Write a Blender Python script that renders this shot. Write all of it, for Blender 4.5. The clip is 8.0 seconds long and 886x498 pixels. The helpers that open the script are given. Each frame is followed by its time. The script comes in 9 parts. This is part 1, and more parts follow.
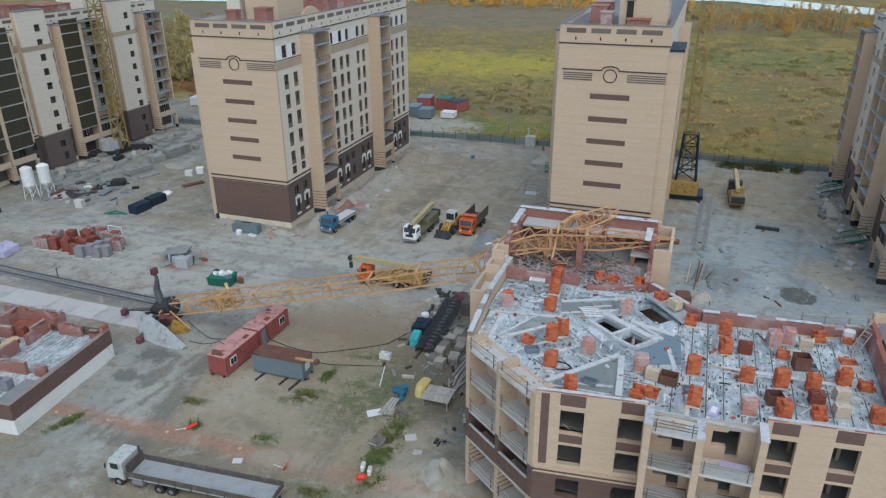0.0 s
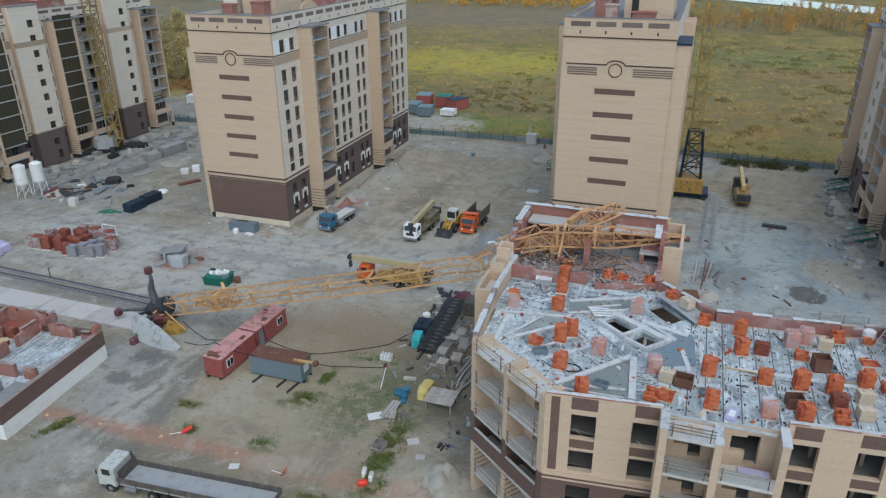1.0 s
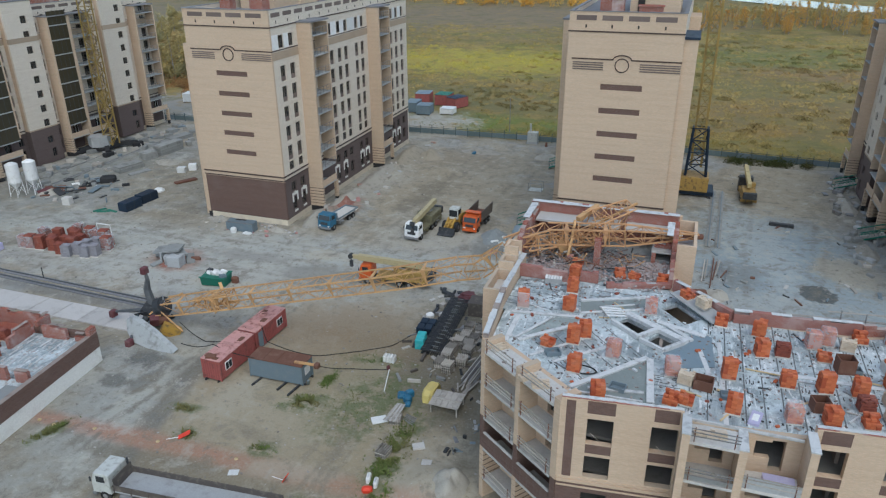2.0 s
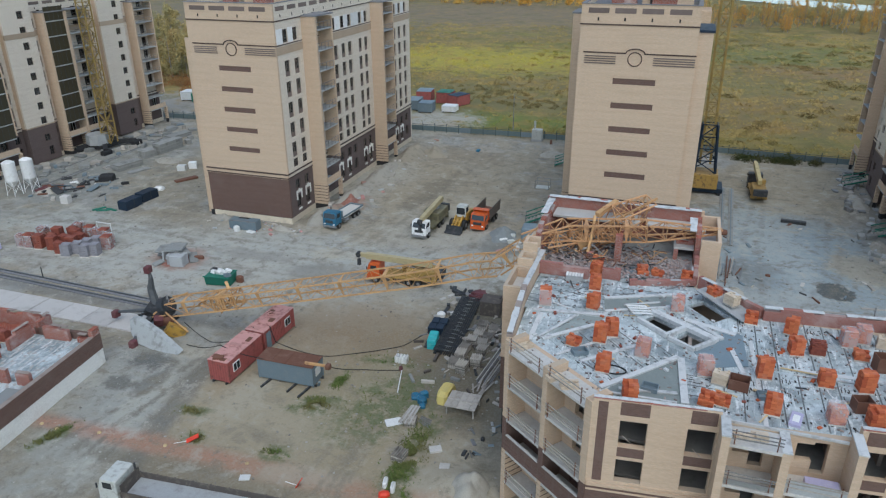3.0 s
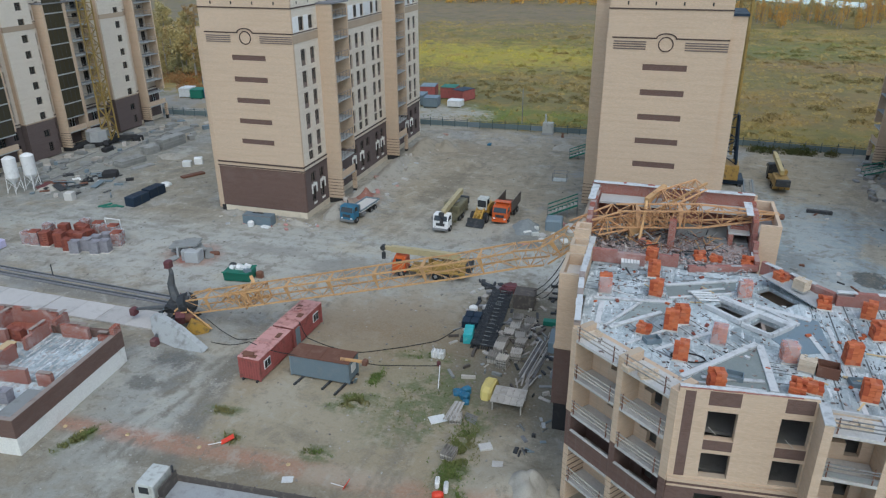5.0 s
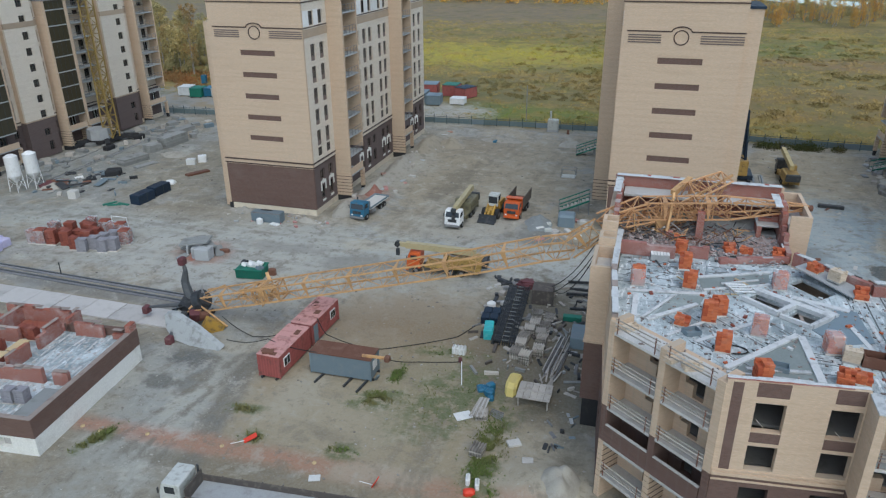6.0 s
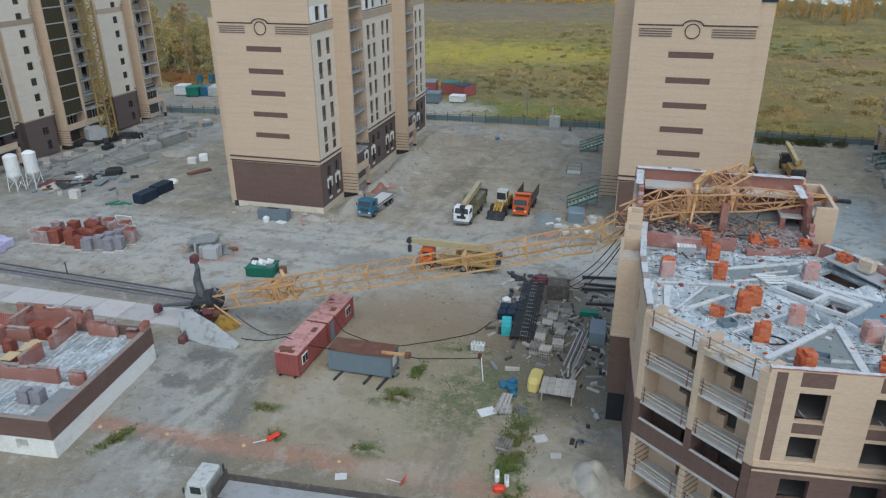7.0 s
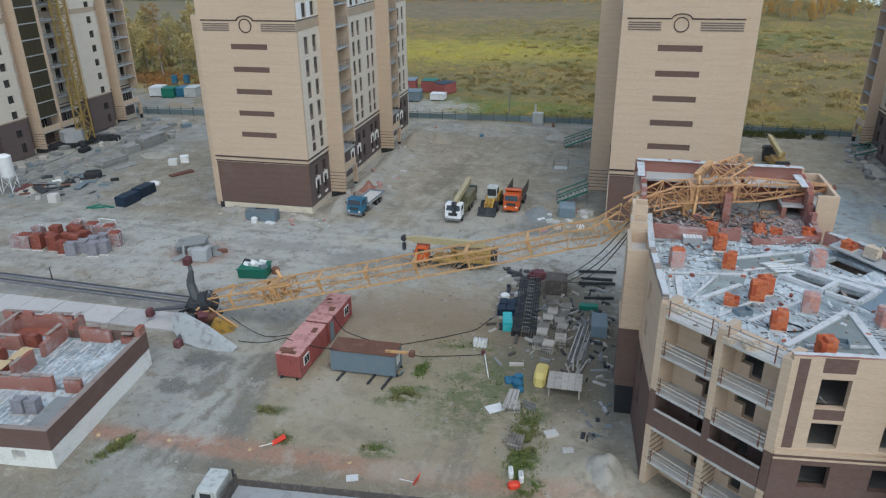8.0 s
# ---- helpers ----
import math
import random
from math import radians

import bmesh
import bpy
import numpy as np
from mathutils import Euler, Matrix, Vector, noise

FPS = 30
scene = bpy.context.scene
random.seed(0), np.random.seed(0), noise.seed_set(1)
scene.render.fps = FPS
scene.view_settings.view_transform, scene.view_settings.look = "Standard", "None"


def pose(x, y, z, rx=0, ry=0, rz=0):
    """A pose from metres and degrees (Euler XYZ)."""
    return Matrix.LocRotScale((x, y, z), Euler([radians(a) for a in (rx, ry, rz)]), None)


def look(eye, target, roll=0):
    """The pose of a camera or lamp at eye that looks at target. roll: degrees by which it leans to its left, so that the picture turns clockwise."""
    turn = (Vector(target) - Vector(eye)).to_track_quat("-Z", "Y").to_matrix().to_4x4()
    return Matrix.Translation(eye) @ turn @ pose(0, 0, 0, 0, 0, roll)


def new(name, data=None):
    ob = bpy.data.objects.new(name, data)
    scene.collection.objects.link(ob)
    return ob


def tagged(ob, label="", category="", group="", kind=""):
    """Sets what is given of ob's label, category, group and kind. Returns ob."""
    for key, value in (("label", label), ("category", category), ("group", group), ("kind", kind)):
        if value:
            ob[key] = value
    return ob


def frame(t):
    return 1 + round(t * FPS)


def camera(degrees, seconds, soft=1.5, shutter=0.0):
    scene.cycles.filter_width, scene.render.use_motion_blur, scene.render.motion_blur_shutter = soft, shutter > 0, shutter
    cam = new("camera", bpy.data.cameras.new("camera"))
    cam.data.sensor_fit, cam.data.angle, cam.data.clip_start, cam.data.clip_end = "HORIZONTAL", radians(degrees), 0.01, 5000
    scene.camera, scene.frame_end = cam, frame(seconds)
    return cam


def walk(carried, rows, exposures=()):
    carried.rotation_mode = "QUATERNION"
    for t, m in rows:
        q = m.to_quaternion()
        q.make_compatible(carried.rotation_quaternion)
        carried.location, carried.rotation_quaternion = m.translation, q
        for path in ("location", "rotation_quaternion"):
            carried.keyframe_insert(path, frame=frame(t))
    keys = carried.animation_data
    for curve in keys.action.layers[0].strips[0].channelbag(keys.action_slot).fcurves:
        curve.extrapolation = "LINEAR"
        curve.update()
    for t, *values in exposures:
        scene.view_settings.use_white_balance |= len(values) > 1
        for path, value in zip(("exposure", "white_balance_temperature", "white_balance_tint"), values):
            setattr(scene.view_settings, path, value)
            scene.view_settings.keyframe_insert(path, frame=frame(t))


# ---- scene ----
cam = camera(63.93, 8.0, 1.25)
PATH = [
    (0, (-1.816, 1.541, 44.680), (-2.433, 3.261, 43.867), -0.43),
    (0.5, (-2.353, 2.296, 44.130), (-2.969, 4.017, 43.318), -0.43),
    (1, (-2.957, 3.170, 43.570), (-3.568, 4.892, 42.758), -0.41),
    (1.5, (-3.562, 3.935, 43.046), (-4.168, 5.659, 42.235), -0.37),
    (3, (-6.853, 5.537, 41.412), (-7.440, 7.269, 40.603), -0.32),
    (3.5, (-8.195, 5.806, 40.827), (-8.773, 7.542, 40.019), -0.32),
    (4, (-9.667, 5.979, 40.192), (-10.237, 7.719, 39.386), -0.32),
    (4.5, (-11.065, 6.079, 39.662), (-11.626, 7.821, 38.857), -0.38),
    (6, (-15.484, 5.838, 38.185), (-16.013, 7.592, 37.383), -0.41),
    (6.5, (-16.890, 5.668, 37.779), (-17.408, 7.426, 36.978), -0.46),
    (7, (-18.350, 5.488, 37.440), (-18.850, 7.251, 36.639), -0.51),
    (7.5, (-19.675, 5.404, 37.151), (-20.143, 7.175, 36.349), -0.61),
    (8, (-21.067, 5.331, 36.859), (-21.494, 7.113, 36.057), -0.73),
]
walk(cam, [(t, look(eye, target, roll)) for t, eye, target, roll in PATH], [(0.0, 0.52, 6330, 3), (8.0, 0.55, 6330, 3)])

# ---- world, sun ----
world = bpy.data.worlds.new("overcast")
scene.world = world
world.use_nodes = True
wn, wl = world.node_tree.nodes, world.node_tree.links
sky = wn.new("ShaderNodeTexSky")
sky.sky_type = "NISHITA"
sky.sun_disc = False
sky.sun_elevation = radians(55)
sky.sun_rotation = radians(150)
sky.air_density, sky.dust_density, sky.ozone_density = 1.0, 1.2, 1.0
grey = wn.new("ShaderNodeHueSaturation")
grey.inputs["Saturation"].default_value = 0.85
wl.new(sky.outputs["Color"], grey.inputs["Color"])
wl.new(grey.outputs["Color"], wn["Background"].inputs["Color"])
wn["Background"].inputs["Strength"].default_value = 0.14
sun = new("sun", bpy.data.lights.new("sun", "SUN"))
sun.data.energy, sun.data.angle, sun.data.color = 0.7, radians(70), (1.0, 0.98, 0.95)
sun.matrix_world = look((35, -60, 99), (0, 0, 0))

# ---- materials ----
class Nodes:
    """Short hand for node trees."""

    def __init__(self, name):
        self.m = bpy.data.materials.new(name)
        self.m.use_nodes = True
        self.t = self.m.node_tree
        self.bsdf = self.t.nodes["Principled BSDF"]
        self.pos = self.add("ShaderNodeNewGeometry").outputs["Position"]

    def add(self, kind, **values):
        n = self.t.nodes.new(kind)
        for k, v in values.items():
            setattr(n, k, v)
        return n

    def link(self, a, b):
        self.t.links.new(a, b)

    def put(self, socket, v):
        if isinstance(v, bpy.types.NodeSocket):
            self.link(v, socket)
        else:
            socket.default_value = v

    def math(self, op, a, b=0.0, c=0.0):
        n = self.add("ShaderNodeMath", operation=op)
        for i, v in enumerate((a, b, c)):
            self.put(n.inputs[i], v)
        return n.outputs[0]

    def noise(self, scale, detail=4.0, rough=0.55, vec=None, stretch=None, distort=0.0):
        n = self.add("ShaderNodeTexNoise")
        v = vec or self.pos
        if stretch:
            mp = self.add("ShaderNodeMapping")
            mp.inputs["Scale"].default_value = stretch
            self.link(v, mp.inputs["Vector"])
            v = mp.outputs["Vector"]
        self.link(v, n.inputs["Vector"])
        n.inputs["Scale"].default_value, n.inputs["Detail"].default_value = scale, detail
        n.inputs["Roughness"].default_value, n.inputs["Distortion"].default_value = rough, distort
        return n.outputs["Fac"]

    def ramp(self, fac, lo, hi):
        n = self.add("ShaderNodeMapRange", interpolation_type="SMOOTHSTEP")
        self.link(fac, n.inputs[0])
        n.inputs[1].default_value, n.inputs[2].default_value = lo, hi
        return n.outputs[0]

    def mix(self, fac, a, b, mode="MIX"):
        n = self.add("ShaderNodeMix", data_type="RGBA", blend_type=mode)
        self.put(n.inputs[0], fac)
        for sock, v in ((n.inputs[6], a), (n.inputs[7], b)):
            self.put(sock, v if isinstance(v, bpy.types.NodeSocket) else (*v, 1.0))
        return n.outputs[2]

    def bump(self, height, strength=0.3, distance=0.02):
        n = self.add("ShaderNodeBump")
        n.inputs["Strength"].default_value, n.inputs["Distance"].default_value = strength, distance
        self.link(height, n.inputs["Height"])
        self.link(n.outputs["Normal"], self.bsdf.inputs["Normal"])

    def done(self, color, rough=0.85, metal=0.0, spec=0.3):
        self.put(self.bsdf.inputs["Base Color"], color if isinstance(color, bpy.types.NodeSocket) else (*color, 1.0))
        self.put(self.bsdf.inputs["Roughness"], rough)
        self.bsdf.inputs["Metallic"].default_value = metal
        self.bsdf.inputs["Specular IOR Level"].default_value = spec
        return self.m


def worn(name, color, dirt, rough=0.75, metal=0.0, scale=1.5, amount=0.6, spec=0.3, vary=0.12, bump=0.15):
    """A painted or plain surface with fine grain and larger stains of dirt."""
    n = Nodes(name)
    big = n.ramp(n.noise(scale, 5.0, 0.6), 0.48, 0.75)
    fine = n.noise(scale * 14, 3.0)
    info = n.add("ShaderNodeObjectInfo").outputs["Random"]
    shade = n.math("ADD", 1.0 - vary, n.math("MULTIPLY", info, 2 * vary))
    grain = n.math("MULTIPLY", shade, n.math("ADD", 0.8, n.math("MULTIPLY", fine, 0.4)))
    base = n.mix(n.math("MULTIPLY", big, amount), color, dirt)
    cmb = n.add("ShaderNodeCombineXYZ")
    for i in range(3):
        n.link(grain, cmb.inputs[i])
    col = n.mix(1.0, base, cmb.outputs[0], "MULTIPLY")
    n.bump(fine, bump, 0.02)
    return n.done(col, n.math("ADD", rough - 0.1, n.math("MULTIPLY", big, 0.2)), metal, spec)


def brickwork(name, light, dark, mortar, stain=(0.5, 0.45, 0.38), stain_amount=0.25):
    """Courses of brick that follow the wall, with streaks and stains."""
    n = Nodes(name)
    sep = n.add("ShaderNodeSeparateXYZ")
    n.link(n.pos, sep.inputs[0])
    along = n.math("ADD", sep.outputs[0], sep.outputs[1])
    cmb = n.add("ShaderNodeCombineXYZ")
    n.link(along, cmb.inputs[0])
    n.link(sep.outputs[2], cmb.inputs[1])
    br = n.add("ShaderNodeTexBrick")
    n.link(cmb.outputs[0], br.inputs["Vector"])
    br.inputs["Color1"].default_value, br.inputs["Color2"].default_value = (*light, 1), (*dark, 1)
    br.inputs["Mortar"].default_value = (*mortar, 1)
    br.inputs["Scale"].default_value, br.inputs["Mortar Size"].default_value = 1.0, 0.009
    br.inputs["Brick Width"].default_value, br.inputs["Row Height"].default_value = 0.26, 0.075
    courses = n.noise(1.0, 3.0, 0.6, cmb.outputs[0], (0.12, 2.2, 1.0))
    tint = n.mix(n.ramp(courses, 0.4, 0.7), (1.0, 1.0, 1.0), (0.94, 0.925, 0.91))
    c = n.mix(1.0, br.outputs["Color"], tint, "MULTIPLY")
    blot = n.ramp(n.noise(0.35, 5.0, 0.6), 0.5, 0.72)
    c = n.mix(n.math("MULTIPLY", blot, stain_amount), c, stain)
    n.bump(br.outputs["Fac"], 0.2, -0.01)
    return n.done(c, 0.88)


BEIGE = brickwork("beige_brick", (0.645, 0.485, 0.35), (0.575, 0.42, 0.295), (0.50, 0.40, 0.30), (0.50, 0.40, 0.30))
CREAM = brickwork("cream_brick", (0.75, 0.67, 0.57), (0.69, 0.61, 0.51), (0.58, 0.51, 0.42), (0.6, 0.54, 0.46))
BROWN = brickwork("brown_brick", (0.165, 0.098, 0.077), (0.13, 0.077, 0.061), (0.17, 0.125, 0.11), (0.20, 0.15, 0.13))
MAUVE = brickwork("grey_brown_brick", (0.15, 0.112, 0.105), (0.122, 0.09, 0.085), (0.14, 0.11, 0.10), (0.17, 0.14, 0.13))
REDBRICK = brickwork("red_brick", (0.36, 0.11, 0.07), (0.27, 0.08, 0.055), (0.40, 0.33, 0.30), (0.50, 0.40, 0.37), 0.95)
DUSTBRICK = brickwork("dusty_red_brick", (0.36, 0.15, 0.12), (0.30, 0.12, 0.10), (0.36, 0.24, 0.21), (0.46, 0.34, 0.31), 0.9)
PLINTH = worn("plinth_render", (0.66, 0.58, 0.45), (0.40, 0.35, 0.28), 0.9, scale=0.6)
WHITEWALL = worn("white_render", (0.78, 0.77, 0.72), (0.52, 0.49, 0.43), 0.9, scale=0.5)
CONCRETE = worn("concrete", (0.40, 0.41, 0.41), (0.26, 0.25, 0.24), 0.9, scale=0.8)
PALECON = worn("pale_concrete", (0.52, 0.50, 0.47), (0.36, 0.33, 0.30), 0.9, scale=0.5)
# near-black that stands in for shade inside rooms, slots and hollows
DARK = worn("shade_black", (0.035, 0.032, 0.03), (0.06, 0.055, 0.05), 0.9)
BLACK = worn("black_bitumen", (0.03, 0.03, 0.032), (0.07, 0.065, 0.06), 0.85)
ROOFING = worn("grey_roofing", (0.20, 0.20, 0.21), (0.32, 0.31, 0.30), 0.8, scale=0.4)
TRIM = worn("dark_brown_trim", (0.07, 0.045, 0.038), (0.11, 0.08, 0.07), 0.7)
PLASTER = worn("white_panel", (0.74, 0.73, 0.71), (0.55, 0.53, 0.50), 0.7)
FRAME = worn("brown_window_frame", (0.11, 0.075, 0.06), (0.16, 0.12, 0.10), 0.5)
SPANDREL = worn("grey_brown_sash", (0.165, 0.125, 0.11), (0.21, 0.17, 0.15), 0.6)
CRANE = worn("crane_yellow_paint", (0.56, 0.33, 0.15), (0.33, 0.20, 0.125), 0.6, scale=1.6, amount=0.75)
YELLOW = worn("machine_yellow_paint", (0.47, 0.28, 0.06), (0.14, 0.105, 0.065), 0.55, scale=1.8, amount=0.9)
PALEYELLOW = worn("pale_yellow_paint", (0.45, 0.38, 0.22), (0.26, 0.22, 0.15), 0.55)
ORANGE = worn("orange_paint", (0.60, 0.11, 0.025), (0.26, 0.10, 0.05), 0.5, scale=1.8, amount=0.75)
WHITE = worn("white_paint", (0.78, 0.78, 0.77), (0.55, 0.53, 0.50), 0.45)
OFFWHITE = worn("dusty_white_paint", (0.50, 0.51, 0.48), (0.27, 0.26, 0.23), 0.65, scale=2.2, amount=0.8)
BLUE = worn("blue_paint", (0.03, 0.15, 0.25), (0.12, 0.15, 0.16), 0.55, scale=1.8, amount=0.8)
NAVY = worn("navy_steel_paint", (0.014, 0.028, 0.05), (0.05, 0.055, 0.06), 0.6)
GREEN = worn("green_paint", (0.02, 0.17, 0.115), (0.07, 0.13, 0.10), 0.6)
TEAL = worn("teal_film", (0.05, 0.42, 0.43), (0.20, 0.50, 0.50), 0.4)
CABRED = worn("red_oxide_paint", (0.35, 0.10, 0.09), (0.17, 0.085, 0.07), 0.65, scale=1.3, amount=0.8)
CABROOF = worn("faded_red_roof", (0.50, 0.265, 0.24), (0.21, 0.085, 0.07), 0.8, scale=1.3, amount=0.95)
CABGREY = worn("blue_grey_sheet", (0.17, 0.22, 0.25), (0.24, 0.26, 0.27), 0.6)
RUST = worn("rusty_steel", (0.16, 0.075, 0.05), (0.26, 0.16, 0.12), 0.85, scale=1.1)
STEEL = worn("grey_steel", (0.25, 0.25, 0.25), (0.15, 0.11, 0.09), 0.6, 0.3)
DARKSTEEL = worn("dark_steel", (0.045, 0.048, 0.052), (0.13, 0.125, 0.12), 0.65, 0.15, scale=2.0, amount=0.8)
RUBBER = worn("tyre_rubber", (0.025, 0.025, 0.025), (0.10, 0.09, 0.08), 0.9)
OLDPALLET = worn("weathered_pallet_timber", (0.42, 0.385, 0.34), (0.18, 0.16, 0.14), 0.9, scale=1.1, amount=0.8, vary=0.45)
WOOD = worn("grey_timber", (0.43, 0.395, 0.35), (0.26, 0.23, 0.20), 0.9, scale=2.0, vary=0.25)
SLABGREY = worn("weathered_slab_grey", (0.26, 0.265, 0.255), (0.17, 0.165, 0.15), 0.9, scale=0.8)
SLATE = worn("slate_grey_steel", (0.085, 0.09, 0.095), (0.15, 0.145, 0.14), 0.6, 0.1, scale=1.6, amount=0.7)
DUSTBROWN = worn("dusty_brown_mortar", (0.33, 0.27, 0.235), (0.20, 0.13, 0.11), 0.9, scale=1.4, amount=0.7)
JOINT = worn("dark_grout", (0.13, 0.14, 0.14), (0.22, 0.23, 0.23), 0.9, scale=1.2)
BRICKDUST = worn("crushed_brick", (0.28, 0.125, 0.095), (0.36, 0.30, 0.26), 0.95, scale=1.8, amount=0.8, bump=0.6)
DRYSOIL = worn("dry_brown_soil", (0.31, 0.275, 0.215), (0.22, 0.19, 0.145), 0.95, scale=0.9, amount=0.9, bump=0.6)
DARKFLOOR = worn("dusty_concrete_floor", (0.24, 0.235, 0.22), (0.15, 0.145, 0.135), 0.95)
PALEWOOD = worn("bleached_timber", (0.56, 0.53, 0.48), (0.34, 0.31, 0.27), 0.9, scale=2.0, vary=0.25)
MAROON = worn("maroon_paint", (0.13, 0.045, 0.05), (0.20, 0.12, 0.11), 0.7, scale=1.8)
SOIL = worn("heaped_soil", (0.37, 0.345, 0.295), (0.25, 0.23, 0.19), 0.95, scale=0.9, amount=0.9, bump=0.6)
GRAVEL = worn("blue_grey_gravel", (0.20, 0.215, 0.215), (0.29, 0.30, 0.29), 0.95, scale=2.2, amount=0.8, bump=0.6)
NEWWOOD = worn("yellow_timber", (0.58, 0.44, 0.25), (0.42, 0.32, 0.20), 0.85, scale=2.0)
RED = worn("red_plastic", (0.70, 0.06, 0.03), (0.55, 0.07, 0.05), 0.5)
TAPE = worn("brick_dust", (0.40, 0.24, 0.19), (0.30, 0.22, 0.18), 0.9)
SHEET = worn("pale_sheet", (0.74, 0.74, 0.72), (0.6, 0.58, 0.55), 0.6)
YELLOWSHEET = worn("yellow_tarpaulin", (0.62, 0.50, 0.17), (0.5, 0.40, 0.2), 0.6)
LILAC = worn("lilac_film", (0.45, 0.42, 0.58), (0.60, 0.58, 0.66), 0.5)
CABLE = worn("black_cable", (0.02, 0.02, 0.02), (0.05, 0.045, 0.04), 0.7)
FENCE = worn("dark_green_fence", (0.05, 0.075, 0.08), (0.10, 0.12, 0.12), 0.7)
FENCEPALE = worn("grey_green_sheet", (0.13, 0.175, 0.185), (0.2, 0.22, 0.21), 0.7)


def slab_material():
    """Wet grey slabs with drying white bloom, mortar smears and dark stains."""
    n = Nodes("wet_concrete_slab")
    info = n.add("ShaderNodeObjectInfo").outputs["Random"]
    bloom = n.noise(0.3, 6.0, 0.7, None, None, 0.8)
    smear = n.noise(1.3, 7.0, 0.78)
    streak = n.noise(1.0, 6.0, 0.75, None, (2.4, 0.5, 1.0), 0.6)
    spots = n.noise(3.6, 4.0, 0.7)
    c = n.mix(info, (0.26, 0.305, 0.315), (0.42, 0.465, 0.47))
    c = n.mix(n.math("MULTIPLY", n.ramp(bloom, 0.47, 0.59), 0.75), c, (0.60, 0.655, 0.665))
    c = n.mix(n.math("MULTIPLY", n.ramp(n.math("SUBTRACT", 1.0, bloom), 0.53, 0.63), 0.7), c, (0.20, 0.235, 0.245))
    c = n.mix(n.math("MULTIPLY", n.ramp(streak, 0.54, 0.62), 0.7), c, (0.83, 0.85, 0.85))
    c = n.mix(n.math("MULTIPLY", n.ramp(n.math("SUBTRACT", 1.0, streak), 0.56, 0.66), 0.6), c, (0.13, 0.15, 0.16))
    c = n.mix(n.math("MULTIPLY", n.ramp(smear, 0.54, 0.66), 0.6), c, (0.78, 0.805, 0.805))
    c = n.mix(n.math("MULTIPLY", n.ramp(n.math("SUBTRACT", 1.0, smear), 0.54, 0.66), 0.55), c, (0.16, 0.185, 0.19))
    c = n.mix(n.math("MULTIPLY", n.ramp(spots, 0.62, 0.68), 0.65), c, (0.07, 0.07, 0.07))
    dust = n.ramp(n.noise(0.55, 5.0, 0.7), 0.57, 0.7)
    c = n.mix(n.math("MULTIPLY", dust, 0.25), c, (0.42, 0.27, 0.22))
    n.bump(smear, 0.25, 0.03)
    return n.done(c, n.math("SUBTRACT", 0.8, n.math("MULTIPLY", n.ramp(bloom, 0.4, 0.6), 0.15)), 0.0, 0.35)


BLUECON = slab_material()
SCREED = worn("grey_green_screed", (0.25, 0.28, 0.265), (0.34, 0.37, 0.355), 0.8, scale=0.7, amount=0.7)
RIM = worn("splashed_concrete", (0.58, 0.585, 0.58), (0.28, 0.28, 0.28), 0.9, scale=1.6, amount=0.8)


def brick_stack_material(name, a, b, c):
    """Loose bricks, each with its own tone."""
    n = Nodes(name)
    isl = n.add("ShaderNodeNewGeometry").outputs["Random Per Island"]
    col = n.mix(isl, a, b)
    dust = n.ramp(n.noise(1.3, 4.0), 0.5, 0.75)
    col = n.mix(n.math("MULTIPLY", dust, 0.45), col, c)
    n.bump(n.noise(30.0), 0.2, 0.01)
    return n.done(col, 0.88)


BRICKS = brick_stack_material("orange_brick", (0.62, 0.18, 0.075), (0.38, 0.08, 0.036), (0.50, 0.24, 0.16))
BRICKSRED = brick_stack_material("dark_red_brick", (0.29, 0.085, 0.055), (0.20, 0.06, 0.045), (0.34, 0.17, 0.135))
BRICKSGREY = brick_stack_material("grey_block", (0.30, 0.29, 0.31), (0.24, 0.23, 0.25), (0.36, 0.34, 0.34))
BRICKSBEIGE = brick_stack_material("beige_facing_brick", (0.66, 0.55, 0.42), (0.58, 0.46, 0.34), (0.66, 0.60, 0.52))


def film_material():
    """Thin clear wrapping, dusty."""
    n = Nodes("clear_wrapping_film")
    n.link(n.math("ADD", 0.2, n.math("MULTIPLY", n.ramp(n.noise(1.1, 3.0), 0.35, 0.65), 0.18)), n.bsdf.inputs["Alpha"])
    n.bump(n.noise(9.0), 0.5, 0.03)
    return n.done((0.75, 0.74, 0.74), 0.25, 0.0, 0.6)


FILM = film_material()


def glass_material(name, tint, clear=0.85):
    n = Nodes(name)
    n.bsdf.inputs["Transmission Weight"].default_value = clear
    n.bsdf.inputs["IOR"].default_value = 1.45
    n.bump(n.noise(0.9, 2.0), 0.04, 0.02)
    return n.done(tint, 0.06, 0.0, 0.5)


BANDING = worn("tan_band", (0.42, 0.325, 0.235), (0.36, 0.28, 0.21), 0.9, scale=0.5)
GLASS = glass_material("window_glass", (0.22, 0.24, 0.25))
BRONZE = glass_material("bronze_balcony_glass", (0.085, 0.075, 0.05), 0.3)


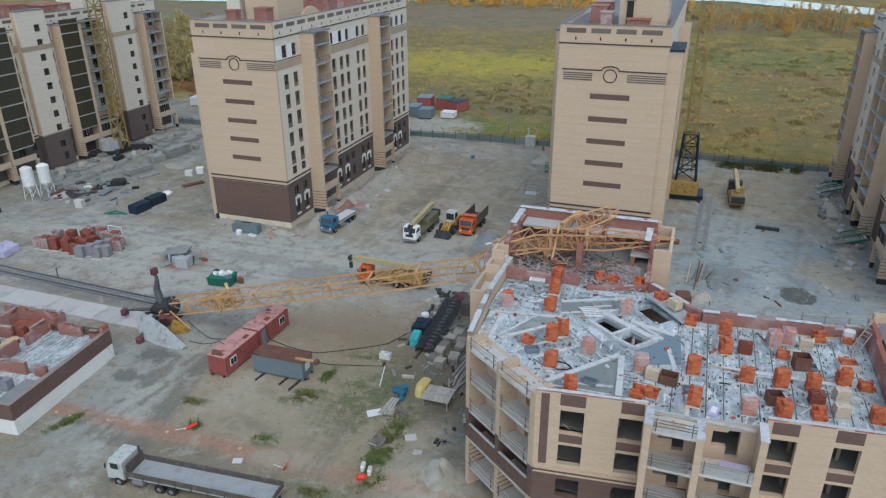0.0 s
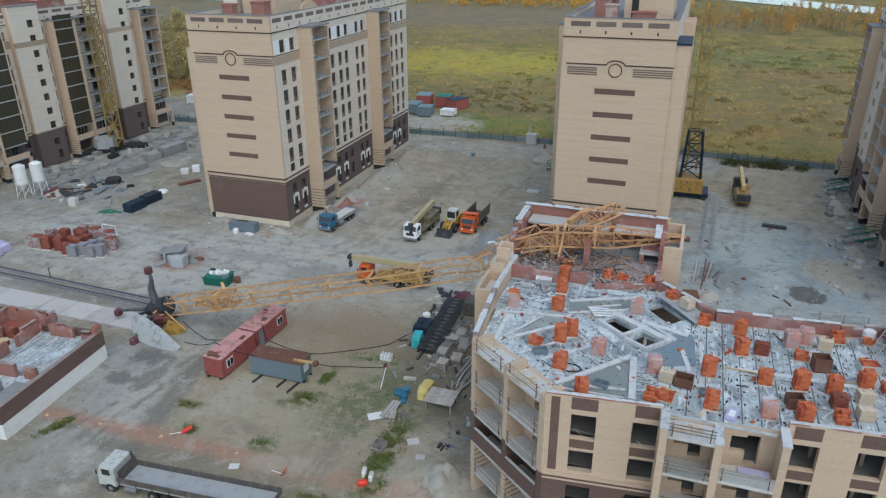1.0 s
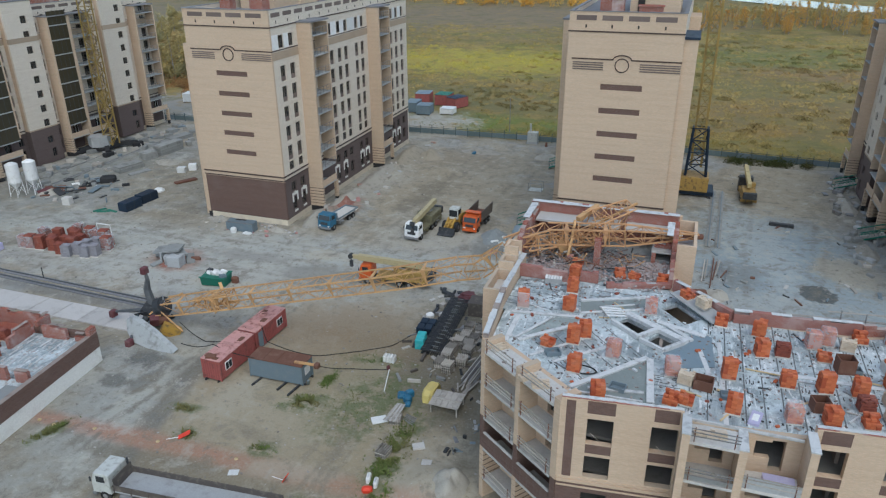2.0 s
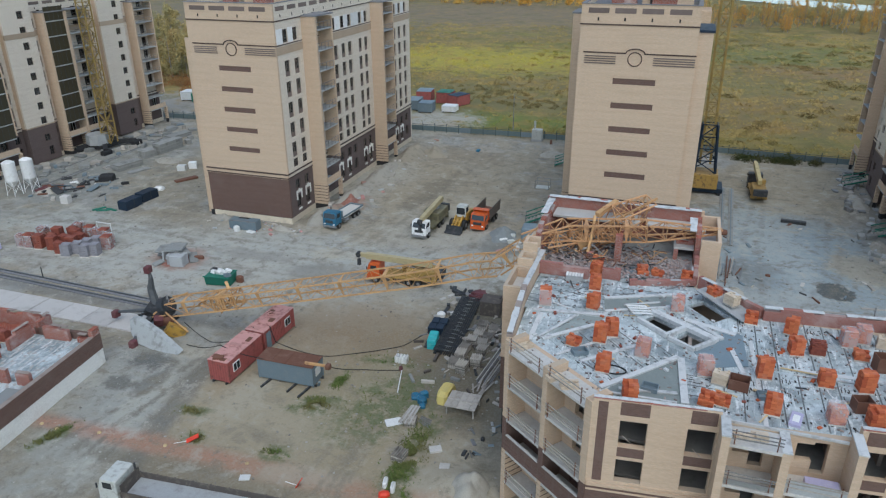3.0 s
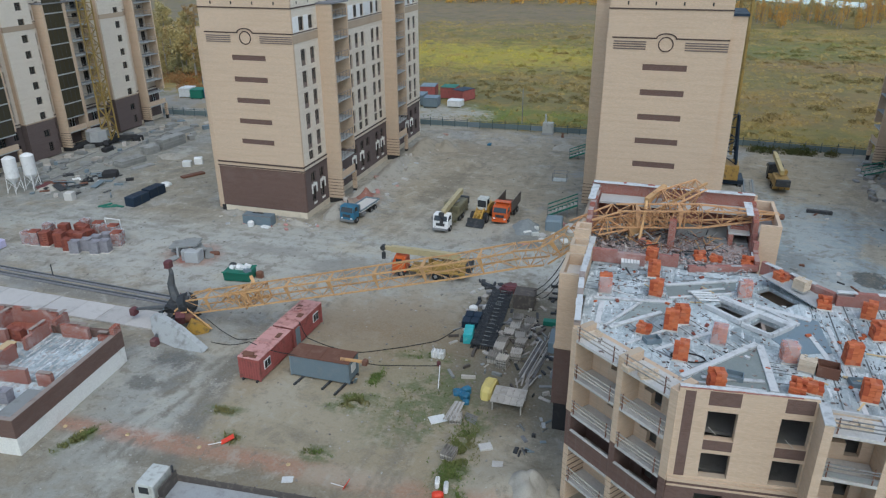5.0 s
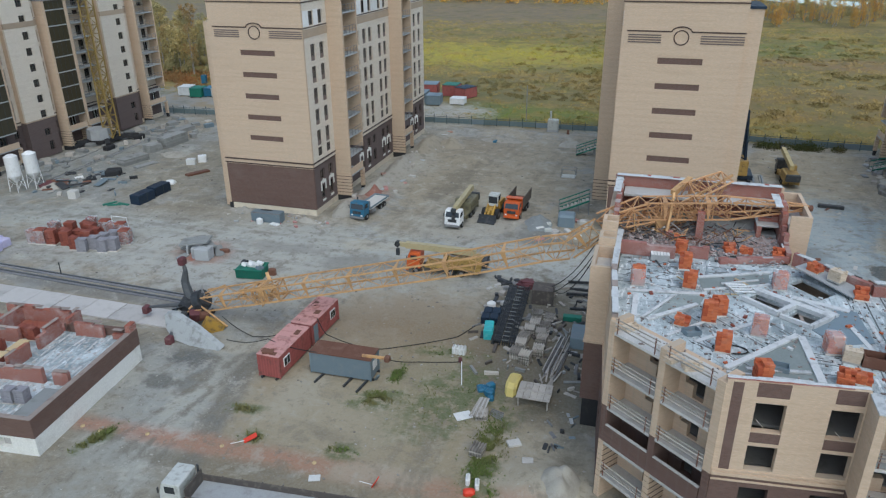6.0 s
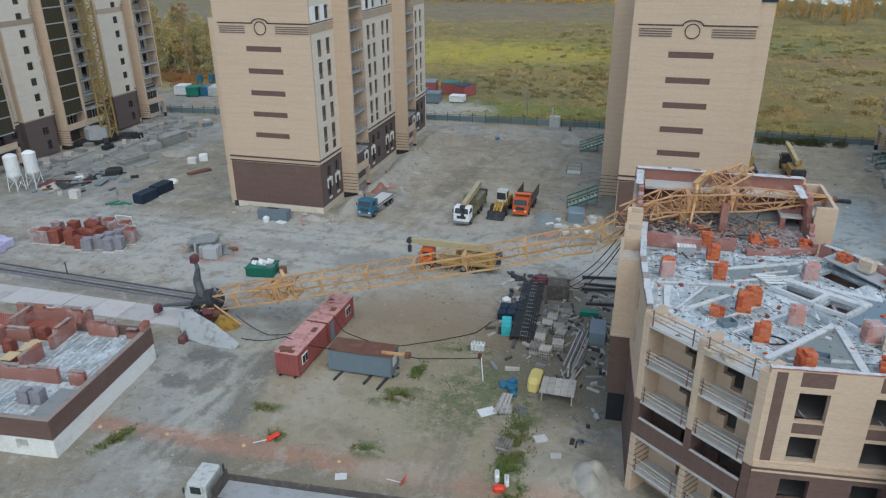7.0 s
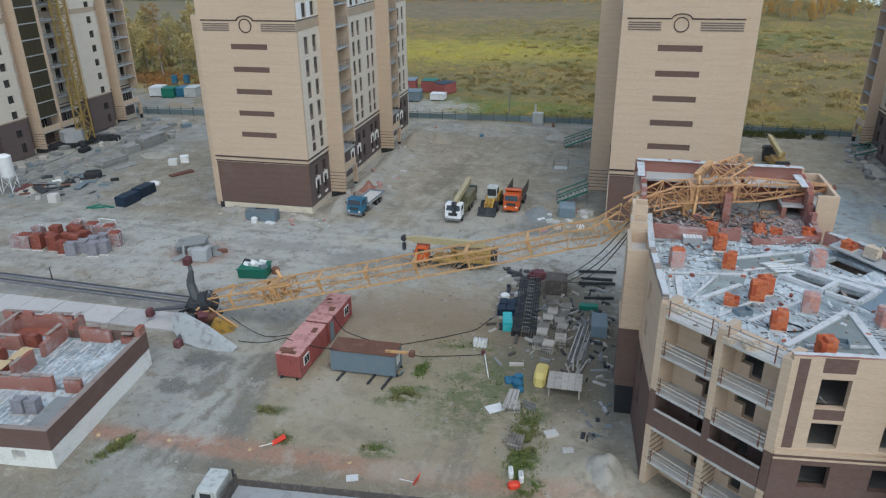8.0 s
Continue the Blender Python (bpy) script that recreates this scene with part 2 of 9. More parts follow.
def meadow_color(n):
    """Autumn grass and scrub: ochre, olive, green and brown drifts, brighter and duller strips."""
    sep = n.add("ShaderNodeSeparateXYZ")
    n.link(n.pos, sep.inputs[0])
    X, Y = sep.outputs[0], sep.outputs[1]
    warp = n.math("MULTIPLY", n.math("SUBTRACT", n.noise(0.16, 5.0, 0.65), 0.5), 1.0)
    warp2 = n.math("SUBTRACT", n.noise(0.9, 4.0, 0.6), 0.5)

    def blob(cx, cy, rx, ry, edge=0.35, noise_amount=1.3, turn=0.0):
        """A patch with a ragged rim."""
        ca, sa = math.cos(radians(turn)), math.sin(radians(turn))
        dx, dy = n.math("SUBTRACT", X, cx), n.math("SUBTRACT", Y, cy)
        u = n.math("DIVIDE", n.math("ADD", n.math("MULTIPLY", dx, ca), n.math("MULTIPLY", dy, sa)), rx)
        v = n.math("DIVIDE", n.math("SUBTRACT", n.math("MULTIPLY", dy, ca), n.math("MULTIPLY", dx, sa)), ry)
        r = n.math("SQRT", n.math("ADD", n.math("MULTIPLY", u, u), n.math("MULTIPLY", v, v)))
        r = n.math("ADD", r, n.math("ADD", n.math("MULTIPLY", warp, 2.4 * noise_amount), n.math("MULTIPLY", warp2, 1.3 * noise_amount)))
        return n.math("SUBTRACT", 1.0, n.ramp(r, 1.0 - edge, 1.0 + edge))

    far = n.noise(0.012, 5.0, 0.6)
    tuft = n.noise(0.33, 7.0, 0.8)
    tuft2 = n.noise(0.06, 7.0, 0.75, None, (1.0, 0.6, 1.0), 0.5)
    rows = n.noise(0.05, 6.0, 0.7, None, (0.35, 1.6, 1.0), 0.4)
    bushes = n.noise(0.11, 6.0, 0.7, None, (1.0, 0.75, 1.0), 0.8)
    g = n.mix(n.ramp(tuft2, 0.38, 0.62), (0.165, 0.135, 0.048), (0.30, 0.22, 0.08))
    g = n.mix(n.math("MULTIPLY", n.ramp(rows, 0.47, 0.60), 0.6), g, (0.15, 0.165, 0.048))
    g = n.mix(n.math("MULTIPLY", n.ramp(far, 0.48, 0.55), 0.6), g, (0.20, 0.155, 0.075))

    def band(mask, color, amount):
        nonlocal g
        g = n.mix(n.math("MULTIPLY", mask, amount), g, color)

    band(blob(-60, 196, 45, 17, 0.5), (0.17, 0.155, 0.075), 0.8)
    band(blob(-50, 172, 40, 7, 0.5), (0.13, 0.18, 0.045), 0.85)
    band(blob(-75, 262, 60, 26, 0.5), (0.40, 0.335, 0.06), 0.8)
    band(blob(-120, 420, 110, 70, 0.5), (0.215, 0.165, 0.115), 0.85)
    band(blob(-300, 380, 120, 90, 0.5), (0.20, 0.165, 0.125), 0.8)
    band(blob(30, 215, 60, 55, 0.6), (0.215, 0.15, 0.07), 0.7)
    band(blob(10, 295, 50, 26, 0.6), (0.155, 0.175, 0.068), 0.6)
    band(blob(20, 235, 60, 14, 0.6), (0.165, 0.165, 0.065), 0.45)
    band(blob(45, 265, 30, 12, 0.6), (0.25, 0.16, 0.085), 0.7)
    band(blob(20, 168, 40, 9, 0.5), (0.235, 0.195, 0.06), 0.6)
    band(blob(-66, 168, 12, 10, 0.4, 0.8), (0.44, 0.41, 0.36), 0.9)
    band(blob(-134, 160, 28, 16, 0.4), (0.33, 0.31, 0.28), 0.9)
    g = n.mix(n.math("MULTIPLY", n.ramp(bushes, 0.50, 0.64), 0.5), g, (0.12, 0.115, 0.048))
    g = n.mix(n.math("MULTIPLY", n.ramp(n.math("SUBTRACT", 1.0, bushes), 0.52, 0.66), 0.45), g, (0.32, 0.205, 0.07))
    g = n.mix(n.math("MULTIPLY", n.ramp(tuft, 0.50, 0.66), 0.4), g, (0.36, 0.265, 0.085))
    g = n.mix(n.math("MULTIPLY", n.ramp(n.math("SUBTRACT", 1.0, tuft), 0.52, 0.68), 0.3), g, (0.13, 0.12, 0.048))
    return g


def ground_material():
    n = Nodes("site_ground")
    sep = n.add("ShaderNodeSeparateXYZ")
    n.link(n.pos, sep.inputs[0])
    X, Y = sep.outputs[0], sep.outputs[1]
    warp = n.math("MULTIPLY", n.math("SUBTRACT", n.noise(0.16, 5.0, 0.65), 0.5), 1.0)
    warp2 = n.math("SUBTRACT", n.noise(0.9, 4.0, 0.6), 0.5)
    big = n.noise(0.055, 6.0, 0.6)
    mid = n.noise(0.5, 5.0, 0.65)
    fine = n.noise(4.0, 4.0, 0.7)
    patch = n.noise(0.2, 7.0, 0.7, None, None, 0.5)
    drift = n.noise(0.4, 7.0, 0.74, None, None, 0.4)
    grit = n.noise(1.6, 6.0, 0.75)
    crumbs = n.noise(2.6, 3.0, 0.6)
    c = n.mix(n.ramp(big, 0.44, 0.56), (0.335, 0.33, 0.315), (0.33, 0.285, 0.22))
    c = n.mix(n.math("MULTIPLY", n.ramp(patch, 0.50, 0.62), 0.75), c, (0.225, 0.205, 0.17))
    c = n.mix(n.math("MULTIPLY", n.ramp(n.math("SUBTRACT", 1.0, patch), 0.54, 0.66), 0.7), c, (0.47, 0.45, 0.41))

    def blob(cx, cy, rx, ry, edge=0.35, noise_amount=1.3, turn=0.0):
        """A patch with a ragged rim."""
        ca, sa = math.cos(radians(turn)), math.sin(radians(turn))
        dx, dy = n.math("SUBTRACT", X, cx), n.math("SUBTRACT", Y, cy)
        u = n.math("DIVIDE", n.math("ADD", n.math("MULTIPLY", dx, ca), n.math("MULTIPLY", dy, sa)), rx)
        v = n.math("DIVIDE", n.math("SUBTRACT", n.math("MULTIPLY", dy, ca), n.math("MULTIPLY", dx, sa)), ry)
        r = n.math("SQRT", n.math("ADD", n.math("MULTIPLY", u, u), n.math("MULTIPLY", v, v)))
        r = n.math("ADD", r, n.math("ADD", n.math("MULTIPLY", warp, 2.4 * noise_amount), n.math("MULTIPLY", warp2, 1.3 * noise_amount)))
        return n.math("SUBTRACT", 1.0, n.ramp(r, 1.0 - edge, 1.0 + edge))

    def lay(mask, color, amount):
        nonlocal c
        c = n.mix(n.math("MULTIPLY", mask, amount), c, color)

    def ruts(x0, y0, x1, y1, bow=0.0, gauge=1.9, width=0.3, color=(0.17, 0.155, 0.13), amount=0.6):
        """A pair of wheel marks from one place to another, bowed and broken up."""
        l = math.hypot(x1 - x0, y1 - y0)
        ca, sa = (x1 - x0) / l, (y1 - y0) / l
        dx, dy = n.math("SUBTRACT", X, x0), n.math("SUBTRACT", Y, y0)
        u = n.math("DIVIDE", n.math("ADD", n.math("MULTIPLY", dx, ca), n.math("MULTIPLY", dy, sa)), l)
        v = n.math("SUBTRACT", n.math("MULTIPLY", dy, ca), n.math("MULTIPLY", dx, sa))
        v = n.math("SUBTRACT", v, n.math("MULTIPLY", n.math("MULTIPLY", u, n.math("SUBTRACT", 1.0, u)), 4.0 * bow))
        v = n.math("ADD", v, n.math("ADD", n.math("MULTIPLY", warp, 2.4), n.math("MULTIPLY", warp2, 0.7)))
        d = n.math("ABSOLUTE", n.math("SUBTRACT", n.math("ABSOLUTE", v), gauge / 2))
        m = n.math("SUBTRACT", 1.0, n.ramp(d, 0.3 * width, 1.7 * width))
        ends = n.math("MULTIPLY", n.ramp(u, 0.0, 0.12), n.math("SUBTRACT", 1.0, n.ramp(u, 0.85, 1.0)))
        lay(n.math("MULTIPLY", n.math("MULTIPLY", m, ends), n.ramp(drift, 0.38, 0.55)), color, amount)

    # sandy inner yard, with a reddish clay patch
    lay(blob(-36, 55, 16, 26, 0.35), (0.365, 0.295, 0.195), 0.95)
    lay(blob(-38, 40, 44, 7.0, 0.4, 0.8), (0.265, 0.225, 0.165), 0.85)
    lay(blob(-40, 52, 6, 5, 0.6, 1.6), (0.44, 0.39, 0.30), 0.6)
    lay(blob(-37, 71, 9, 6, 0.5), (0.275, 0.175, 0.095), 0.85)
    lay(blob(-41, 65, 5, 2.5, 0.5, 1.6), (0.45, 0.41, 0.34), 0.6)
    lay(blob(-27, 86, 16, 7, 0.5), (0.41, 0.415, 0.40), 0.6)
    # grey haul road across the yard, paler dust by the blocks
    lay(blob(-60, 87, 62, 6, 0.4, 0.6, 3), (0.47, 0.485, 0.475), 0.7)
    lay(blob(-72, 76, 24, 6, 0.5, 1.2, 0), (0.50, 0.50, 0.48), 0.6)
    lay(blob(-42, 122, 19, 30, 0.35), (0.375, 0.325, 0.25), 0.8)
    lay(blob(-58, 124, 4.5, 24, 0.5, 1.2), (0.44, 0.42, 0.38), 0.6)
    lay(blob(-48, 140, 9, 6, 0.5, 1.4), (0.29, 0.24, 0.18), 0.6)
    lay(blob(-40, 100, 9, 8, 0.5, 1.4), (0.45, 0.435, 0.40), 0.5)
    lay(blob(-45, 76, 26, 8, 0.5, 1.2), (0.46, 0.45, 0.415), 0.55)
    # the dusty lot beside the long block
    lay(blob(-92, 120, 9, 24, 0.5, 1.3), (0.33, 0.29, 0.225), 0.7)
    lay(blob(-112, 106, 11, 20, 0.5, 1.2), (0.25, 0.26, 0.25), 0.75)
    lay(blob(-120, 130, 7, 16, 0.5, 1.2), (0.36, 0.37, 0.36), 0.6)
    lay(blob(-80, 92, 8, 4, 0.5, 1.4), (0.27, 0.24, 0.19), 0.6)
    # wet bluish clay east of the unfinished block
    lay(blob(11, 106, 13, 23, 0.5, 0.7), (0.29, 0.36, 0.415), 0.95)
    lay(blob(9, 110, 3.5, 16, 0.5, 1.2, 8), (0.42, 0.47, 0.50), 0.6)
    lay(blob(6, 118, 5, 12, 0.5, 1.4), (0.37, 0.42, 0.45), 0.75)
    lay(blob(19, 105, 4.5, 5, 0.4, 1.2), (0.40, 0.35, 0.27), 0.75)
    lay(blob(5, 99, 3, 5, 0.4, 1.4), (0.20, 0.22, 0.23), 0.7)
    lay(blob(8, 92, 6, 3, 0.6, 1.8), (0.44, 0.45, 0.44), 0.5)
    lay(blob(14.6, 96.6, 2.2, 3.0, 0.1, 0.8), (0.06, 0.068, 0.07), 0.9)
    lay(blob(17, 138, 12, 17, 0.4), (0.40, 0.34, 0.25), 0.8)
    # road past the low block, with dark wheel strips and oil
    lay(blob(-55, 50, 5.5, 17, 0.4, 0.8, 8), (0.365, 0.37, 0.35), 0.7)
    lay(blob(-52.5, 47, 1.6, 9, 0.6, 1.4, 10), (0.47, 0.465, 0.43), 0.6)
    lay(blob(-49.6, 51, 1.1, 14, 0.5, 0.5, 12), (0.17, 0.165, 0.155), 0.9)
    lay(blob(-57, 56.5, 2.6, 1.5, 0.4, 1.4), (0.10, 0.10, 0.10), 0.8)
    lay(blob(-57.5, 52.3, 1.9, 1.1, 0.4, 1.4), (0.12, 0.12, 0.115), 0.75)
    lay(blob(-54.5, 53.5, 1.0, 2.2, 0.4, 1.4), (0.14, 0.14, 0.135), 0.7)
    lay(blob(-76, 66.0, 22, 1.1, 0.5, 0.4, -2), (0.19, 0.19, 0.19), 0.65)
    # trampled sand beside the unfinished block, dark soil under the stores, a darker strip along the wall
    lay(blob(-20.5, 49, 4.0, 6, 0.35, 1.1), (0.46, 0.42, 0.35), 0.85)
    lay(blob(-31, 62, 7, 9, 0.6, 1.0), (0.25, 0.235, 0.15), 0.6)
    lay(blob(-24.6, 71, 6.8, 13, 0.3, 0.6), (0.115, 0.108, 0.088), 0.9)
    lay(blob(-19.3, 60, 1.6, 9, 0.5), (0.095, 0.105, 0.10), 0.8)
    # brick dust strip and rubble by the walls
    lay(blob(-41, 45.6, 23, 1.15, 0.6, 0.6, 1.5), (0.42, 0.21, 0.145), 0.9)
    lay(blob(-71, 79.5, 4.2, 3.4, 0.3, 0.6), (0.36, 0.20, 0.16), 0.7)
    lay(blob(-57, 107, 3.0, 4.0, 0.4), (0.33, 0.16, 0.12), 0.55)
    lay(blob(23, 128, 3.2, 18, 0.5), (0.22, 0.21, 0.20), 0.6)
    # patches of trodden clay, damp soil and dust over the near yard
    for cx, cy, rx, ry, tn, cl in ((-33, 46, 3.5, 1.2, 10, 0), (-39, 49.5, 2.6, 0.9, -15, 1), (-30.5, 52, 1.2, 4.0, 5, 1), (-42, 44, 4.0, 0.9, 4, 1), (-27, 62, 2.0, 4.0, 0, 1), (-44, 55, 2.0, 4.0, -10, 0), (-52.5, 60, 3.0, 1.2, 20, 0),
                                   (-34, 67, 4.0, 1.6, 8, 1), (-50, 43, 3.0, 1.0, 0, 1), (-60, 75, 5.0, 1.2, 3, 0), (-48, 88, 6, 1.6, 4, 0), (-38, 110, 3, 6, 10, 0), (-47, 118, 2.4, 9, -6, 1)):
        lay(blob(cx, cy, rx, ry, 0.5, 1.2, tn), (0.50, 0.46, 0.385) if cl == 0 else (0.19, 0.165, 0.125), 0.6)
    # wheel marks
    for r in ((-29.4, 38, -29.2, 60, 0.5, 0.9), (-33, 40, -31, 62, -0.6), (-52, 38, -47, 78, 1.0), (-56, 40, -50, 80, -1.5), (-45, 84, -38, 150, 3), (-52, 86, -46, 150, -4),
              (-32, 90, -30, 148, 2), (-120, 84, -30, 88, 2.5), (-110, 89, -20, 84, -2), (-95, 74, -40, 79, 1.5), (-44, 90, -20, 80, 3), (5, 88, 12, 148, 2.5), (9, 84, 18, 140, -3),
              (-96, 92, -88, 148, 3)):
        ruts(*r, **({"amount": 0.6} if r[0] > -60 and r[1] < 70 else {"amount": 0.28, "width": 0.45}))
    c = n.mix(n.math("MULTIPLY", n.ramp(drift, 0.52, 0.63), 0.62), c, (0.20, 0.178, 0.145))
    c = n.mix(n.math("MULTIPLY", n.ramp(n.math("SUBTRACT", 1.0, drift), 0.53, 0.65), 0.55), c, (0.50, 0.475, 0.425))
    c = n.mix(n.math("MULTIPLY", n.ramp(grit, 0.54, 0.66), 0.5), c, (0.155, 0.14, 0.115))
    c = n.mix(n.math("MULTIPLY", n.ramp(n.math("SUBTRACT", 1.0, grit), 0.57, 0.7), 0.35), c, (0.52, 0.49, 0.44))
    c = n.mix(n.math("MULTIPLY", n.ramp(crumbs, 0.66, 0.72), 0.6), c, (0.58, 0.56, 0.52))
    lay(blob(-50, 82, 5, 2.2, 0.3, 0.9, 5), (0.22, 0.215, 0.20), 0.6)
    lay(blob(-62, 84, 6, 1.6, 0.4, 1.2, 3), (0.26, 0.25, 0.23), 0.55)
    lay(blob(-66, 166, 14, 12, 0.4, 0.8), (0.48, 0.44, 0.37), 0.8)
    lay(blob(-29.5, 97.5, 3.0, 3.4, 0.3, 0.8), (0.19, 0.195, 0.19), 0.7)
    c = n.mix(1.0, c, (0.91, 0.905, 0.86), "MULTIPLY")
    lay(blob(-34, 60, 17, 20, 0.5, 0.8), (0.30, 0.25, 0.165), 0.42)
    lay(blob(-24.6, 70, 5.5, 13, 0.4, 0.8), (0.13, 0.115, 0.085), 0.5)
    lay(blob(-38.5, 68.5, 9, 6, 0.5, 0.9), (0.27, 0.19, 0.11), 0.5)
    # weeds in the yard
    weed = n.ramp(n.noise(0.7, 5.0, 0.7), 0.40, 0.54)
    green = (0.115, 0.135, 0.055)
    for cx, cy, rx, ry, turn in ((-36.9, 55.4, 2.4, 1.4, 30), (-36.3, 59.4, 0.9, 1.8, 0), (-25.6, 50.8, 1.5, 5.5, 0), (-57.2, 43.6, 0.9, 2.2, -20), (-47.6, 50.6, 1.6, 0.7, 10),
                                 (-44.8, 47.4, 1.2, 1.0, 0), (-37, 47.7, 1.6, 0.9, 0), (-29, 42.9, 2.4, 0.9, 0), (-33, 64.5, 3, 1.0, 0), (-30, 57, 4, 5, 0)):
        lay(n.math("MULTIPLY", blob(cx, cy, rx, ry, 0.5, 1.2, turn), weed), green, 0.85)
    c = n.mix(n.math("MULTIPLY", n.ramp(fine, 0.35, 0.75), 0.2), c, (0.43, 0.41, 0.375))

    # meadow beyond the fence
    g = meadow_color(n)
    rim = n.math("ADD", Y, n.math("ADD", n.math("MULTIPLY", warp, 8.0), n.math("MULTIPLY", warp2, 3.0)))
    field = n.ramp(rim, 156.0, 160.0)
    c = n.mix(field, c, g)
    n.bump(n.math("ADD", n.math("MULTIPLY", mid, 1.0), n.math("MULTIPLY", fine, 0.35)), 0.6, 0.12)
    wet = n.math("SUBTRACT", 0.95, n.math("MULTIPLY", blob(11, 102, 11, 20, 0.5, 1.6), 0.3))
    return n.done(c, wet, 0.0, 0.25)


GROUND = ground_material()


# ---- building helpers ----
class Mesh:
    """Collects plain solids into one mesh."""

    def __init__(self):
        self.v, self.f = [], []

    def solid(self, pts, faces):
        k = len(self.v)
        self.v += [tuple(p) for p in pts]
        self.f += [tuple(k + i for i in f) for f in faces]
        return self

    def box(self, x0, x1, y0, y1, z0, z1):
        p = [(x, y, z) for z in (z0, z1) for x, y in ((x0, y0), (x1, y0), (x1, y1), (x0, y1))]
        return self.solid(p, ((3, 2, 1, 0), (4, 5, 6, 7), (0, 1, 5, 4), (1, 2, 6, 5), (2, 3, 7, 6), (3, 0, 4, 7)))

    def cut(self, x0, x1, y0, y1, z0, z1, c=0.03):
        """A box with its upright and top edges cut off."""
        def ring(z, s):
            a, b, d, e = x0 + s, x1 - s, y0 + s, y1 - s
            return [(a + c, d, z), (b - c, d, z), (b, d + c, z), (b, e - c, z), (b - c, e, z), (a + c, e, z), (a, e - c, z), (a, d + c, z)]
        p = ring(z0, 0) + ring(z1 - c, 0) + ring(z1, c)
        f = [tuple(range(7, -1, -1)), tuple(range(16, 24))]
        for r in (0, 8):
            f += [(r + i, r + (i + 1) % 8, r + 8 + (i + 1) % 8, r + 8 + i) for i in range(8)]
        return self.solid(p, f)

    def placed(self, m, x0, x1, y0, y1, z0, z1):
        """A box laid by a matrix."""
        p = [m @ Vector((x, y, z)) for z in (z0, z1) for x, y in ((x0, y0), (x1, y0), (x1, y1), (x0, y1))]
        return self.solid(p, ((3, 2, 1, 0), (4, 5, 6, 7), (0, 1, 5, 4), (1, 2, 6, 5), (2, 3, 7, 6), (3, 0, 4, 7)))

    def beam(self, a, b, w, h=None):
        a, b = Vector(a), Vector(b)
        d = b - a
        side = d.cross(Vector((0, 0, 1)))
        side = Vector((1, 0, 0)) if side.length < 1e-4 else side.normalized()
        up = side.cross(d).normalized()
        s, u = side * w / 2, up * (h or w) / 2
        p = [q + i * s + j * u for q in (a, b) for i, j in ((-1, -1), (1, -1), (1, 1), (-1, 1))]
        return self.solid(p, ((3, 2, 1, 0), (4, 5, 6, 7), (0, 1, 5, 4), (1, 2, 6, 5), (2, 3, 7, 6), (3, 0, 4, 7)))

    def rod(self, a, b, r0, r1=None, n=8):
        a, b = Vector(a), Vector(b)
        r1 = r0 if r1 is None else r1
        d = (b - a).normalized()
        s = d.cross(Vector((0, 0, 1)) if abs(d.z) < 0.95 else Vector((1, 0, 0))).normalized()
        u = d.cross(s)
        p = [q + r * (math.cos(t) * s + math.sin(t) * u) for q, r in ((a, r0), (b, r1)) for t in [2 * math.pi * i / n for i in range(n)]]
        f = [(i, (i + 1) % n, n + (i + 1) % n, n + i) for i in range(n)]
        return self.solid(p, f + [tuple(range(n - 1, -1, -1)), tuple(range(n, 2 * n))])

    def line(self, pts, r, n=5):
        for a, b in zip(pts, pts[1:]):
            self.rod(a, b, r, n=n)
        return self

    def prism(self, plan, z0, z1):
        """An upright prism over a plan that runs anticlockwise."""
        k = len(plan)
        p = [(x, y, z0) for x, y in plan] + [(x, y, z1) for x, y in plan]
        f = [(i, (i + 1) % k, k + (i + 1) % k, k + i) for i in range(k)]
        return self.solid(p, f + [tuple(range(k - 1, -1, -1)), tuple(range(k, 2 * k))])

    def wall(self, p0, p1, z0, z1, thick, holes=()):
        """A wall from p0 to p1, its outer face to the right of that way; holes as (u0, u1, z0, z1) go right through."""
        a, b = Vector((*p0, 0)), Vector((*p1, 0))
        d = b - a
        length = d.length
        d.normalize()
        inward = Vector((-d.y, d.x, 0))
        us = sorted({0.0, length, *[min(max(h[i], 0), length) for h in holes for i in (0, 1)]})
        zs = sorted({z0, z1, *[min(max(h[i], z0), z1) for h in holes for i in (2, 3)]})
        solid = [[not any(h[0] < (u0 + u1) / 2 < h[1] and h[2] < (w0 + w1) / 2 < h[3] for h in holes)
                  for w0, w1 in zip(zs, zs[1:])] for u0, u1 in zip(us, us[1:])]
        nu, nz = len(us) - 1, len(zs) - 1
        full = lambda i, j: 0 <= i < nu and 0 <= j < nz and solid[i][j]
        at = lambda u, t, z: a + d * u + inward * t + Vector((0, 0, z))
        for i in range(nu):
            for j in range(nz):
                if not solid[i][j]:
                    continue
                u0, u1, w0, w1, t = us[i], us[i + 1], zs[j], zs[j + 1], thick
                self.solid([at(u0, 0, w0), at(u1, 0, w0), at(u1, 0, w1), at(u0, 0, w1)], ((0, 1, 2, 3),))
                self.solid([at(u0, t, w0), at(u1, t, w0), at(u1, t, w1), at(u0, t, w1)], ((3, 2, 1, 0),))
                if not full(i - 1, j):
                    self.solid([at(u0, 0, w0), at(u0, 0, w1), at(u0, t, w1), at(u0, t, w0)], ((0, 1, 2, 3),))
                if not full(i + 1, j):
                    self.solid([at(u1, 0, w0), at(u1, t, w0), at(u1, t, w1), at(u1, 0, w1)], ((0, 1, 2, 3),))
